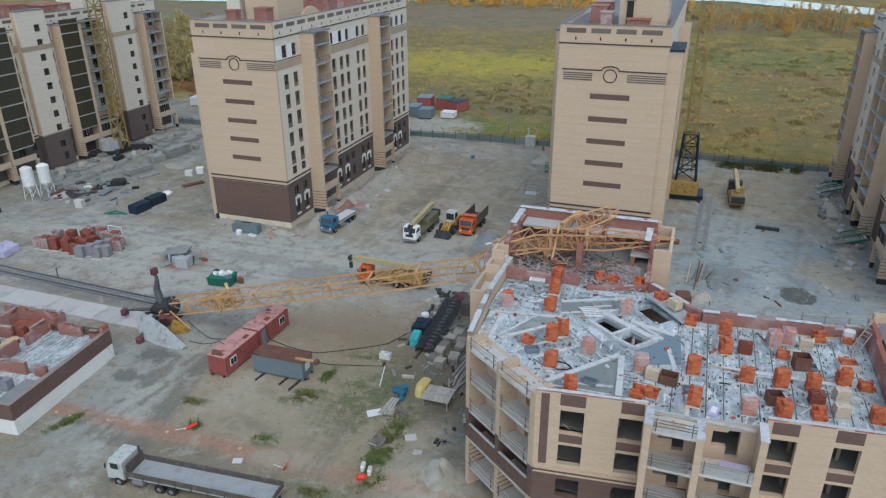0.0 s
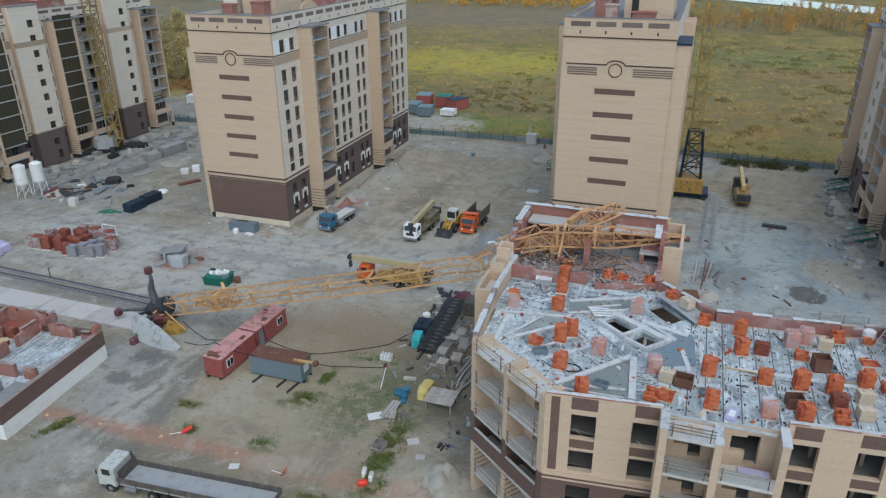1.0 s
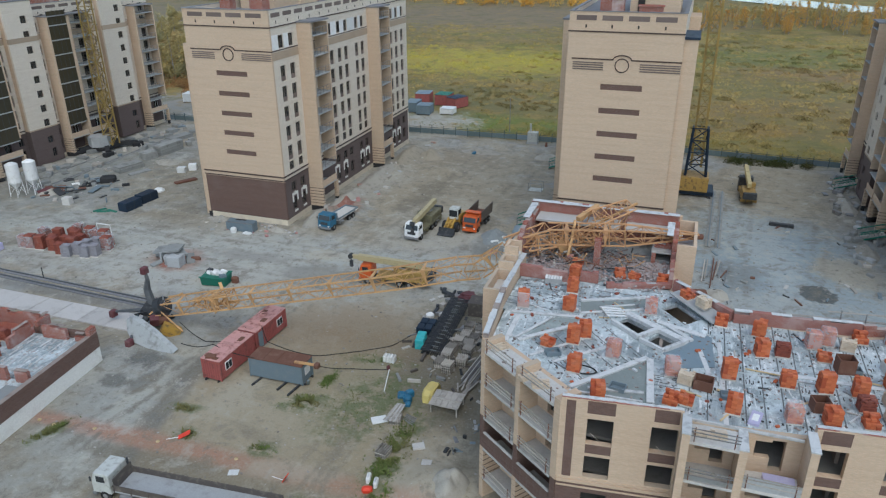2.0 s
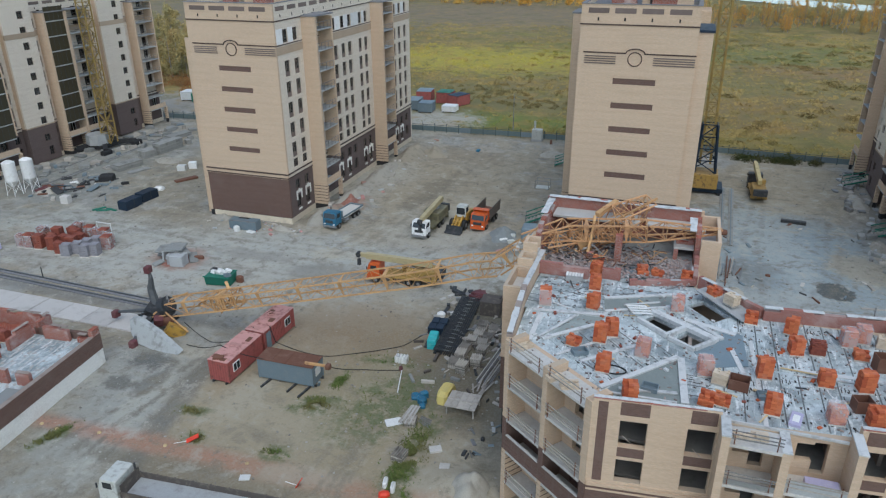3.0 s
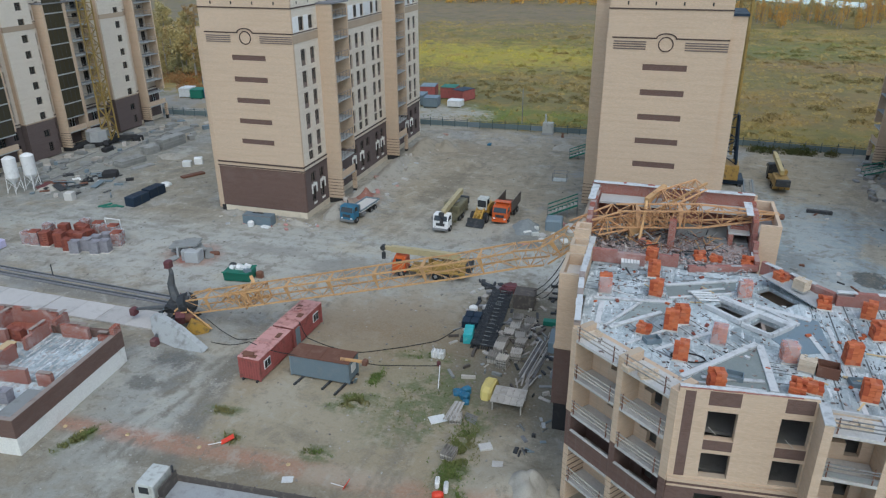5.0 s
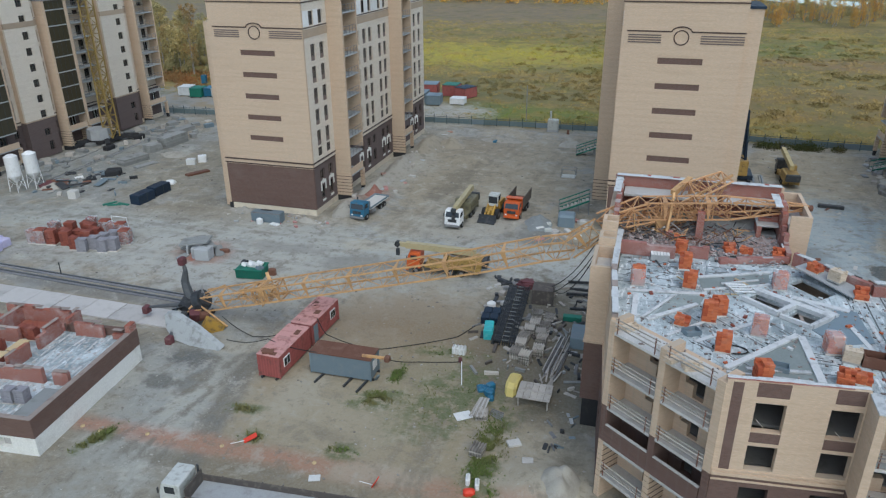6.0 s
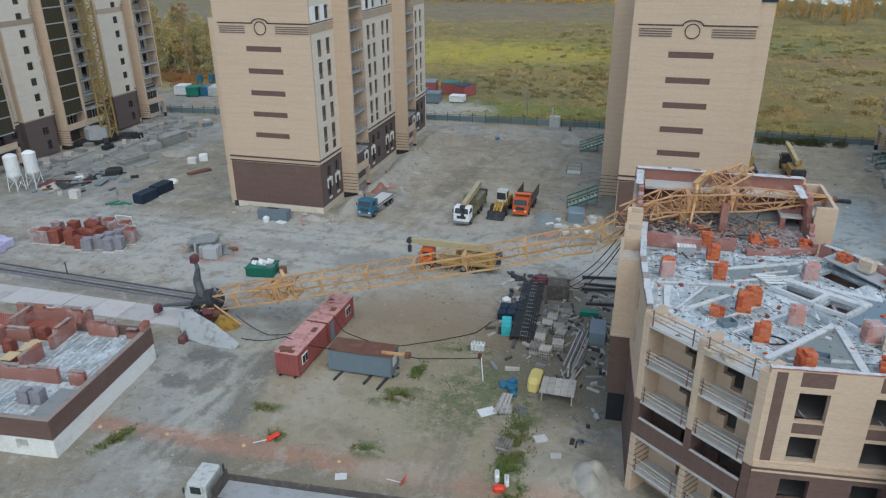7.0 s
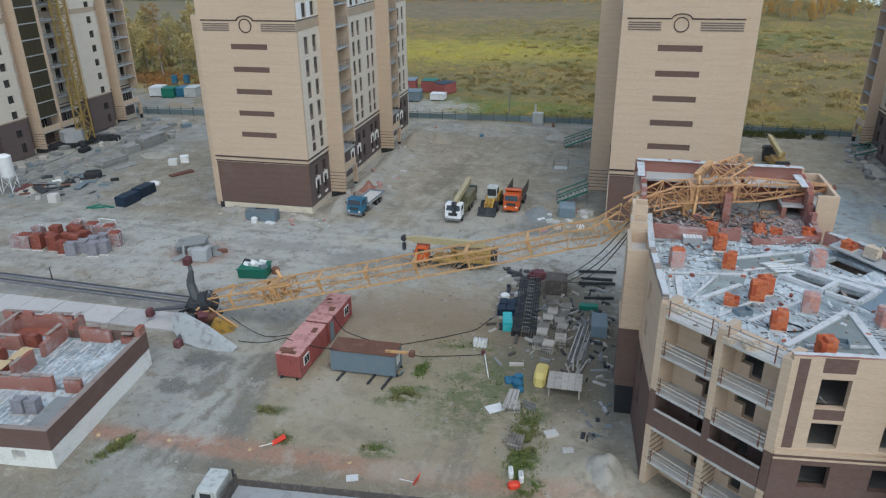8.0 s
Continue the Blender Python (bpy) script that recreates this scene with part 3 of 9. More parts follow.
                if not full(i, j - 1):
                    self.solid([at(u0, 0, w0), at(u0, t, w0), at(u1, t, w0), at(u1, 0, w0)], ((0, 1, 2, 3),))
                if not full(i, j + 1):
                    self.solid([at(u0, 0, w1), at(u1, 0, w1), at(u1, t, w1), at(u0, t, w1)], ((0, 1, 2, 3),))
        return self

    def data(self, name, material, weld=False):
        me = bpy.data.meshes.new(name)
        seen, spot, v = {}, [], []
        for p in self.v:
            q = (round(p[0], 4), round(p[1], 4), round(p[2], 4))
            if weld and q in seen:
                spot.append(seen[q])
            else:
                seen[q] = len(v)
                spot.append(len(v))
                v.append(p)
        me.from_pydata(v, [], [tuple(spot[i] for i in f) for f in self.f])
        me.materials.append(material)
        return me


def part(name, m, material, parent=None, label="", at=None):
    """Links a mesh as one object, under its thing where there is one."""
    ob = new(name, m if isinstance(m, bpy.types.Mesh) else m.data(name, material))
    if parent:
        ob.parent = parent
    if at is not None:
        ob.matrix_basis = at
    return tagged(ob, label)


def thing(name, label, category, group="", at=None, kind=""):
    ob = new(name)
    ob.empty_display_size = 0.5
    if at is not None:
        ob.matrix_basis = at
    return tagged(ob, label, category, group, kind)


def structure(name, m, material, label, category):
    return tagged(part(name, m, material), label, category, kind="structure")


rnd = random.Random(4)

# ---- ground, one sheet to the horizon ----
def axis(lo, hi, step, far_lo, far_hi):
    a = [lo + i * step for i in range(int((hi - lo) / step) + 1)]
    d, x, y = step, a[0], a[-1]
    left, right = [], []
    while x > far_lo:
        d *= 1.35
        x -= d
        left.append(x)
    d = step
    while y < far_hi:
        d *= 1.35
        y += d
        right.append(y)
    return left[::-1] + a + right


def ground_z(x, y):
    site = max(0.0, min(1.0, (x + 140) / 15)) * max(0.0, min(1.0, (40 - x) / 10)) * max(0.0, min(1.0, (y - 25) / 8)) * max(0.0, min(1.0, (162 - y) / 8))
    rough = 0.10 * noise.noise((x * 0.22, y * 0.22, 3)) + 0.06 * noise.noise((x * 0.8, y * 0.8, 7))
    banks = 0.0
    for cx, cy, rx, ry, h in ((-57.5, 104, 4.5, 9, 0.9), (-58, 132, 4, 14, 0.8), (-72, 94, 7, 1.6, 0.7), (-48, 131, 5, 4, 0.7), (22.5, 126, 2.6, 16, 0.8),
                              (-20.5, 48.5, 3.0, 3.2, 1.0), (-31, 101, 3.2, 3.0, 0.5), (-122, 112, 5, 30, 0.4), (-40, 152, 26, 2.5, 0.5), (15, 150, 12, 3, 0.6), (-68.5, 48, 0.5, 4, 0.0)):
        q = ((x - cx) / rx) ** 2 + ((y - cy) / ry) ** 2
        if q < 1:
            banks += h * (1 - q) * (0.8 + 0.5 * noise.noise((x * 0.6, y * 0.6, 1)))
    meadow = 0.25 * noise.noise((x * 0.05, y * 0.05, 5)) if y > 165 else 0.0
    return site * (rough + banks) + meadow


xs, ys = axis(-135, 36, 0.9, -2200, 2200), axis(28, 166, 0.9, -400, 3500)
gm = Mesh()
gm.v = [(x, y, ground_z(x, y)) for y in ys for x in xs]
w_ = len(xs)
gm.f = [(j * w_ + i, j * w_ + i + 1, (j + 1) * w_ + i + 1, (j + 1) * w_ + i) for j in range(len(ys) - 1) for i in range(w_ - 1)]
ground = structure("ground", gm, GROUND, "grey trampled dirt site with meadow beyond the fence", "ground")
for p in ground.data.polygons:
    p.use_smooth = True

# river behind the woods, with its far bank
bank = [(-900, 440), (-500, 452), (-313, 462), (-200, 506), (-100, 540), (11, 553), (45, 520), (75, 488), (150, 430), (300, 330), (600, 200)]
rv = Mesh()
rv.v = [(x, y, 0.45) for x, y in bank] + [(x + 14, y + 42, 0.45) for x, y in bank]
rv.f = [(i, i + 1, len(bank) + i + 1, len(bank) + i) for i in range(len(bank) - 1)]
n_ = Nodes("river_water")
n_.bump(n_.noise(0.6, 3.0), 0.1, 0.05)
WATER = n_.done((0.30, 0.33, 0.35), 0.12, 0.0, 0.8)
structure("water", rv, WATER, "pale river under an overcast sky", "river")


# ---- nine storey blocks ----
WINDOW_CACHE = {}


def window_meshes(w, h, style):
    """Frame and pane of a window w wide and h high, facing -y, its lower left corner at the origin."""
    key = (round(w, 2), round(h, 2), style)
    if key not in WINDOW_CACHE:
        fr, pn = Mesh(), Mesh()
        t = 0.07
        low = h * 0.3 if style == "sash" else t
        fr.wall((0, 0), (w, 0), 0, h, 0.08, [(t, w / 2 - t / 2, low, h - t), (w / 2 + t / 2, w - t, low, h - t)])
        if style == "sash":
            pn.box(t, w - t, 0.035, 0.045, h * 0.3, h - t)
        else:
            pn.box(t, w - t, 0.035, 0.045, t, h - t)
        WINDOW_CACHE[key] = (fr.data("window", WHITE if style == "white" else (SPANDREL if style == "sash" else FRAME), True), pn.data("pane", GLASS))
    return WINDOW_CACHE[key]


def add_window(parent, origin, direction, w, h, style="plain", inset=0.22):
    """A window in a wall that runs along direction; origin is its lower left corner on the outer face."""
    d = Vector((*direction, 0)).normalized()
    inward = Vector((-d.y, d.x, 0))
    o = Vector(origin) + inward * inset
    m = Matrix(((d.x, inward.x, 0, o.x), (d.y, inward.y, 0, o.y), (0, 0, 1, o.z), (0, 0, 0, 1)))
    fr, pn = window_meshes(w, h, style)
    win = part("window", fr, None, parent, at=m)
    part("pane", pn, None, win)
    return win


class Side:
    """A long facade in its own measures: u runs along y, d outwards. east: it looks towards +x."""

    def __init__(self, x, east, lift=0.0, stretch=1.0):
        self.x, self.east, self.lift, self.k = x, east, lift, stretch

    def z(self, z):
        return self.lift + self.k * z

    def box(self, m, u0, u1, d0, d1, z0, z1):
        a, b = (self.x + d0, self.x + d1) if self.east else (self.x - d1, self.x - d0)
        return m.box(a, b, u0, u1, self.z(z0), self.z(z1))

    def wall(self, m, u0, u1, d, z0, z1, holes=(), thick=0.4):
        """A wall at d along u; holes as (u0, u1, z0, z1)."""
        x = self.x + d if self.east else self.x - d
        if self.east:
            m.wall((x, u0), (x, u1), self.z(z0), self.z(z1), thick, [(h[0] - u0, h[1] - u0, self.z(h[2]), self.z(h[3])) for h in holes])
        else:
            m.wall((x, u1), (x, u0), self.z(z0), self.z(z1), thick, [(u1 - h[1], u1 - h[0], self.z(h[2]), self.z(h[3])) for h in holes])

    def window(self, parent, u0, u1, d, z0, z1, style="plain"):
        x = self.x + d if self.east else self.x - d
        if self.east:
            add_window(parent, (x, u0, self.z(z0)), (0, 1), u1 - u0, self.k * (z1 - z0), style)
        else:
            add_window(parent, (x, u1, self.z(z0)), (0, -1), u1 - u0, self.k * (z1 - z0), style)




def balcony_bay(block, s, u0, u1, depth, top, style, base_floor=2, wallmat=BEIGE, split=None):
    """A projecting stack of balconies with brick cheeks, slabs, rails and glazed or open fronts."""
    ch = Mesh()
    s.box(ch, u0, u0 + 0.45, -0.05, depth, 0.9, top)
    s.box(ch, u1 - 0.3, u1, -0.05, depth, 7.6, top - 0.3)
    part("bay_wall", ch, wallmat, block)
    cap = Mesh()
    s.box(cap, u0 - 0.12, u1 + 0.12, -0.05, depth + 0.15, top, top + 0.22)
    part("bay_roof", cap, ROOFING, block)
    for i in range(9):
        z = 4.1 + 3.05 * i
        sl = Mesh()
        s.box(sl, u0 + 0.452, u1 - 0.302, 0.0, depth - 0.05, z - 0.2, z)
        bal = part("balcony", sl, CONCRETE, block)
        rail = Mesh()
        if i == 0:
            s.box(rail, u0 + 0.46, u1 - 0.31, depth - 0.16, depth - 0.06, z, z + 1.1)
            part("parapet", rail, wallmat, bal)
        elif style == "rail":
            s.box(rail, u0 + 0.46, u1 - 0.31, depth - 0.12, depth - 0.06, z + 1.0, z + 1.06)
            s.box(rail, u0 + 0.46, u1 - 0.31, depth - 0.12, depth - 0.06, z + 0.5, z + 0.54)
            for j in range(5):
                u = u0 + 0.5 + (u1 - u0 - 0.9) * j / 4
                s.box(rail, u, u + 0.05, depth - 0.12, depth - 0.06, z, z + 1.0)
            part("railing", rail, STEEL, bal)
        elif style == "glass":
            gl = Mesh()
            s.box(gl, u0 + 0.46, u1 - 0.31, depth - 0.12, depth - 0.10, z + 0.02, z + 2.83)
            part("glazing", gl, BRONZE, bal)
            k = 4
            for j in range(k + 1):
                u = u0 + 0.46 + (u1 - u0 - 0.83) * j / k
                s.box(rail, u, u + 0.06, depth - 0.15, depth - 0.08, z, z + 2.84)
            part("mullions", rail, DARKSTEEL, bal)
    # lower posts in banded brick
    po = Mesh()
    for j in range(6):
        s.box(po, u0 - 0.04, u0 + 0.5, -0.05, depth + 0.04, 0.95 + 0.52 * j, 1.37 + 0.52 * j)
        s.box(po, u1 - 0.5, u1 + 0.04, depth - 0.6, depth + 0.02, 0.95 + 0.52 * j, 1.37 + 0.52 * j)
    part("banded_post", po, wallmat, block)["kind"] = "stuff"
    for j in range(6):
        bd = Mesh()
        s.box(bd, u0 - 0.025, u0 + 0.46, -0.03, depth + 0.025, 1.38 + 0.52 * j, 1.46 + 0.52 * j)
        part("dark_band", bd, TRIM, block)
    for ua, ub, da, zt in ((u0 + 0.02, u0 + 0.43, 0.0, 0.9), (u1 - 0.45, u1 - 0.02, depth - 0.55, 0.95)):
        ft = Mesh()
        s.box(ft, ua, ub, da, depth - 0.05, -1.2, zt)
        part("footing", ft, BLACK, block)
    # doors on to the balconies
    return (u0 + 0.9, u1 - 0.8)


def gable_face(block, x0, x1, y, lift, k, base_material, pier_out=0.35):
    """The blind end wall, with its ring, panels and string courses."""
    Z = lambda z: lift + k * z
    wl_ = Mesh()
    bars = [(x0 + 4.65, x0 + 10.05, 23.28 - 3.05 * i, 24.02 - 3.05 * i) for i in range(5)]
    wl_.wall((x0, y), (x1, y), Z(7.25), Z(32.8), 0.4, [(b[0] - x0, b[1] - x0, Z(b[2]), Z(b[3])) for b in bars])
    part("gable_wall", wl_, BEIGE, block)
    for b in bars:
        part("recessed_panel", Mesh().box(b[0], b[1], y + 0.07, y + 0.35, Z(b[2]), Z(b[3])), BROWN, block, "brown brick inlay")
    part("base_wall", Mesh().box(x0 + 0.05, x1 - 0.01, y + 0.02, y + 0.4, Z(0.95), Z(7.25)), base_material, block, "dark brown brick base")
    part("corner_pier", Mesh().box(x0 - pier_out, x0 + 0.05, y - 0.02, y + 0.5, Z(0.9), Z(27.6)), BEIGE, block)
    cx = (x0 + x1) / 2 - 0.1
    t = Mesh()
    for za, zb, out in ((7.95, 8.15, 0.10), (7.35, 7.5, 0.08), (30.35, 30.5, 0.09)):
        part("string_course", Mesh().box(x0 - 0.05, x1 + 0.06, y - out, y + 0.02, Z(za), Z(zb)), TRIM, block)
    t.box(x0 + 0.6, cx - 1.15, y - 0.07, y + 0.02, Z(27.0), Z(27.16))
    t.box(cx + 1.15, x1 + 0.05, y - 0.07, y + 0.02, Z(27.0), Z(27.16))
    for i in range(12):
        a, b = math.pi * i / 12, math.pi * (i + 1) / 12
        t.beam((cx - 1.2 * math.cos(a), y - 0.03, Z(27.05) + 0.62 * math.sin(a)), (cx - 1.2 * math.cos(b), y - 0.03, Z(27.05) + 0.62 * math.sin(b)), 0.14)
    part("arched_course", t, TRIM, block)
    ring = Mesh()
    k_ = 32
    pts_ = [(cx + r * math.cos(2 * math.pi * i / k_), yy, Z(26.4) + r * math.sin(2 * math.pi * i / k_)) for r, yy in ((0.93, y - 0.07), (0.80, y - 0.07), (0.80, y + 0.02), (0.93, y + 0.02)) for i in range(k_)]
    ring.solid(pts_, [(q * k_ + i, q * k_ + (i + 1) % k_, (q + 1) % 4 * k_ + (i + 1) % k_, (q + 1) % 4 * k_ + i) for q in range(4) for i in range(k_)])
    part("ring", ring, TRIM, block, "dark brick ring ornament")
    for xa, xb in ((x0 + 0.8, cx - 2.4), (cx + 2.3, x1 - 0.05)):
        lo = Mesh()
        for i in range(4):
            lo.box(xa, xb, y - 0.06, y + 0.02, Z(25.72 + 0.28 * i), Z(25.86 + 0.28 * i))
        part("ribbed_panel", lo, SPANDREL, block, "ribbed brown brick panel")
    for i in range(4):
        xa = x0 + 0.9 + (x1 - x0 - 1.3) * i / 4
        part("parapet_panel", Mesh().box(xa, xa + 2.6, y - 0.035, y + 0.02, Z(31.75), Z(32.35)), SPANDREL, block)
        # the vent's inner shade, painted as a dark plate on the wall face
        part("vent_slot", Mesh().box(xa + 1.2, xa + 1.4, y - 0.03, y + 0.02, Z(30.85), Z(31.25)), DARK, block)
    part("plinth", Mesh().box(x0 + 0.3, x1 - 0.1, y + 0.06, y + 0.4, Z(-1.2), Z(0.95)), PLINTH, block)
    part("pier_footing", Mesh().box(x0 - pier_out + 0.02, x0 + 0.28, y + 0.0, y + 0.45, Z(-1.2), Z(0.9)), BLACK, block)


def roof_top(block, x0, x1, y0, y1, z, houses):
    """Flat roof behind the parapet, with stair houses and brick vents."""
    part("roof", Mesh().box(x0 + 0.42, x1 - 0.42, y0 + 0.42, y1 - 0.42, z - 0.9, z - 0.6), ROOFING, block)
    cp = Mesh()
    cp.box(x0 - 0.08, x1 + 0.08, y0 - 0.1, y0 + 0.45, z, z + 0.08).box(x0 - 0.08, x0 + 0.45, y0 + 0.45, y1, z, z + 0.08).box(x1 - 0.45, x1 + 0.08, y0 + 0.45, y1, z, z + 0.08)
    part("coping", cp, ROOFING, block)
    for a, b, c, d, h, mat_, nm in houses:
        hs = part(nm, Mesh().box(a, b, c, d, z - 0.6, z + h), mat_, block)
        part("cap", Mesh().box(a - 0.15, b + 0.15, c - 0.15, d + 0.15, z + h, z + h + 0.15), ROOFING if mat_ is not REDBRICK else REDBRICK, hs)


def long_facade(block, s, y0, y1, columns, bays, wallmat, basemat, low=7.4, plinth=True, wider=1.0):
    """columns: (u, width, style); bays: (u0, u1, depth, style)."""
    holes_hi, holes_lo = [], []
    for u, w, style in columns:
        w = w * wider
        for i in range(1, 9):
            z0 = 4.75 + 3.05 * i
            if i == 1:
                z0, z1 = 8.6, 10.0
            elif i == 7:
                z0, z1 = 25.75, 25.7
            elif i == 8:
                z0, z1 = 27.3, 29.15
            else:
                z0, z1 = (z0 - 0.65, z0 + 1.7) if style != "small" else (z0, z0 + 1.45)
            holes_hi.append((u - w / 2, u + w / 2, z0, z1, style))
        for z0, z1 in ((1.9, 4.0), (5.0, 6.6)):
            holes_lo.append((u - w / 2, u + w / 2, z0, z1, style))
    for u0, u1, depth, style in bays:
        for i in range(9):
            z = 4.1 + 3.05 * i
            for ua, ub in ((u0 + 0.9, u0 + 1.8), (u1 - 2.3, u1 - 0.8)):
                (holes_lo if i == 0 and z + 2.2 < low else holes_hi).append((ua, ub, z + 0.1, z + 2.2, "door"))
    hi, lo = Mesh(), Mesh()
    s.wall(hi, y0 + 0.41, y1 - 0.41, 0.0, low, 32.8, [h[:4] for h in holes_hi if h[2] > low])
    part("facade_wall", hi, wallmat, block)
    s.wall(lo, y0 + 0.41, y1 - 0.41, -0.02, 0.95, low, [h[:4] for h in holes_lo if h[3] < low])
    part("base_wall", lo, basemat, block, "dark brown brick base")
    for h in holes_hi + holes_lo:
        if h in holes_hi and h[2] <= low or h in holes_lo and h[3] >= low:
            continue
        s.window(block, *h[:2], 0.0, *h[2:4], "plain" if h[4] == "door" and rnd.random() < 0.6 else "white" if h[4] == "door" else ("sash" if h[4] == "tall" and h[2] > 10.1 and h[2] < 27 else "plain"))
    st = Mesh()
    for za, zb, out in ((7.95, 8.15, 0.10), (7.35, 7.5, 0.08), (30.35, 30.5, 0.09), (27.0, 27.12, 0.07)):
        s.box(st, y0 + 0.025, y1, -0.02, out, za, zb)
        part("string_course", st, TRIM, block)
        st = Mesh()
    if plinth:
        pl = Mesh()
        s.box(pl, y0 + 0.1, y1 - 0.05, -0.4, -0.05, -1.2, 0.95)
        part("plinth", pl, PLINTH, block)
    for i in range(int((y1 - y0) / 3.3)):
        u = y0 + 0.8 + 3.3 * i
        pp = Mesh()
        s.box(pp, u, u + 2.4, -0.02, 0.035, 31.75, 32.35)
        part("parapet_panel", pp, SPANDREL, block)
        # a proud dark box paints the shade within each vent
        vs = Mesh()
        s.box(vs, u + 1.1, u + 1.3, -0.02, 0.03, 30.85, 31.25)
        part("vent_slot", vs, DARK, block)
    rb = Mesh()
    s.box(rb, y0 + 0.03, y1, -0.02, 0.05, 25.72, 26.85)
    return rb


def stair_tower(block, s, u0, u1, depth, col, top):
    """A projecting stair tower: cream front with one row of windows, beige cheeks, brown foot."""
    rows = [(col - 0.7, col + 0.7, 5.1 + 3.05 * i, 6.6 + 3.05 * i) for i in range(1, 9)]
    fr, ft = Mesh(), Mesh()
    s.wall(fr, u0, u1, depth, 7.9, top, rows)
    part("tower_front", fr, CREAM, block)
    low = [(col - 0.7, col + 0.7, 4.4, 5.9), (col - 0.2, col + 0.9, 1.3, 3.2)]
    s.wall(ft, u0, u1, depth, 0.3, 7.9, low)
    part("tower_foot", ft, MAUVE, block)
    for r in rows + low:
        s.window(block, r[0], r[1], depth, r[2], r[3])
    for ua, ub in ((u0, u0 + 0.4), (u1 - 0.4, u1)):
        ck, cf = Mesh(), Mesh()
        s.box(ck, ua, ub, -0.02, depth - 0.41, 7.9, top)
        part("tower_cheek", ck, BEIGE, block)
        s.box(cf, ua, ub, -0.02, depth - 0.41, 0.3, 7.898)
        part("tower_cheek", cf, MAUVE, block)
    cap = Mesh()
    s.box(cap, u0 - 0.1, u1 + 0.1, -0.3, depth + 0.1, top, top + 0.2)
    part("tower_cap", cap, ROOFING, block)
    bd = Mesh()
    for za, zb in ((7.8, 8.05), (25.8, 26.8)):
        s.box(bd, u0 - 0.03, u1 + 0.03, depth - 0.3, depth + 0.06, za, zb)
        part("tower_band", bd, BANDING, block)
        bd = Mesh()


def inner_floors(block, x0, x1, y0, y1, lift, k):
    """Floor slabs and a spine wall, painted near-black for the shade that openings look into."""
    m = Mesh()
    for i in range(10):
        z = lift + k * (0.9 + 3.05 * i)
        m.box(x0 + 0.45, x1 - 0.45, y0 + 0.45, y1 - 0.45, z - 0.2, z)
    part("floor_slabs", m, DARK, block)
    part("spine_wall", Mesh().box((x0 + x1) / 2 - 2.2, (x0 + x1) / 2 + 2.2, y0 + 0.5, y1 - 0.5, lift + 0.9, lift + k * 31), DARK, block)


def arch_trim(block, s, u):
    """White surround of a ground floor window."""
    m = Mesh()
    s.box(m, u - 0.85, u - 0.58, -0.02, 0.08, 3.3, 4.4)
    s.box(m, u + 0.58, u + 0.85, -0.02, 0.08, 3.3, 4.4)
    s.box(m, u - 0.85, u + 0.85, -0.02, 0.08, 4.402, 4.8)
    s.box(m, u - 0.2, u + 0.2, -0.02, 0.1, 4.802, 5.0)
    part("window_surround", m, WHITEWALL, block, "white window surround")
    m = Mesh()
    s.box(m, u - 0.5, u + 0.5, -0.02, 0.06, 1.55, 1.85)
    part("window_sill", m, WHITEWALL, block)


# the block with its long side in view
ax0, ax1, ay0, ay1 = -76.9, -62.4, 96.0, 148.5
blk = thing("apartment_building", "nine storey beige brick block, brown base, white topped windows", "building")
east = Side(ax1, True)
gable_face(blk, ax0, ax1, ay0, 0.0, 1.0, BROWN)
COLS_A = [(u, 1.3, "tall") for u in (98.9, 101.75, 114.7, 117.6, 120.1, 124.4, 126.8, 137.6, 140.2, 142.9, 145.8)]
BAYS_A = [(103.7, 109.3, 2.4, "rail"), (129.0, 134.2, 2.4, "rail")]
rb = long_facade(blk, east, ay0, ay1, COLS_A, BAYS_A, CREAM, MAUVE, wider=1.2)
part("facade_band", rb, BANDING, blk)
for u0, u1, dd, stl in BAYS_A:
    balcony_bay(blk, east, u0, u1, dd, 30.4, stl)
for u in (98.9, 101.75, 113.9, 117.2, 124.4, 126.8, 140.2, 142.9):
    arch_trim(blk, east, u)
for ua, ub in ((96.4, 98.1), (99.6, 101.0), (112.4, 113.2), (114.6, 116.5), (117.9, 119.4), (120.8, 123.7), (125.1, 126.1), (138.2, 139.5), (140.9, 142.2), (143.6, 145.1)):
    wp = Mesh()
    east.box(wp, ua, ub, -0.02, 0.04, 27.2, 29.3)
    part("white_panel", wp, PLASTER, blk)
for u in (108.0, 136.0):
    ped = Mesh()
    k = 10
    for i in range(k):
        a = u - 3 + 6 * i / k
        h = 32.8 + 1.3 * math.sin(math.pi * (i + 0.5) / k)
        east.box(ped, a, a + 6 / k, -0.38, -0.002, 32.802, h)
    part("curved_gable", ped, BEIGE, blk)
part("north_wall", Mesh().box(ax0, ax1, ay1 - 0.4, ay1, 0.5, 32.8), CREAM, blk)
part("west_wall", Mesh().box(ax0, ax0 + 0.4, ay0 + 0.42, ay1 - 0.42, 0.5, 32.8), CREAM, blk)
wb = Mesh()
for y in (97.0, 114, 130):
    wb.box(ax0 - 1.5, ax0 - 0.01, y, y + 7, 0.0, 27.6)
part("west_bay", wb, BEIGE, blk)
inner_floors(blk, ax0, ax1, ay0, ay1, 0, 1)
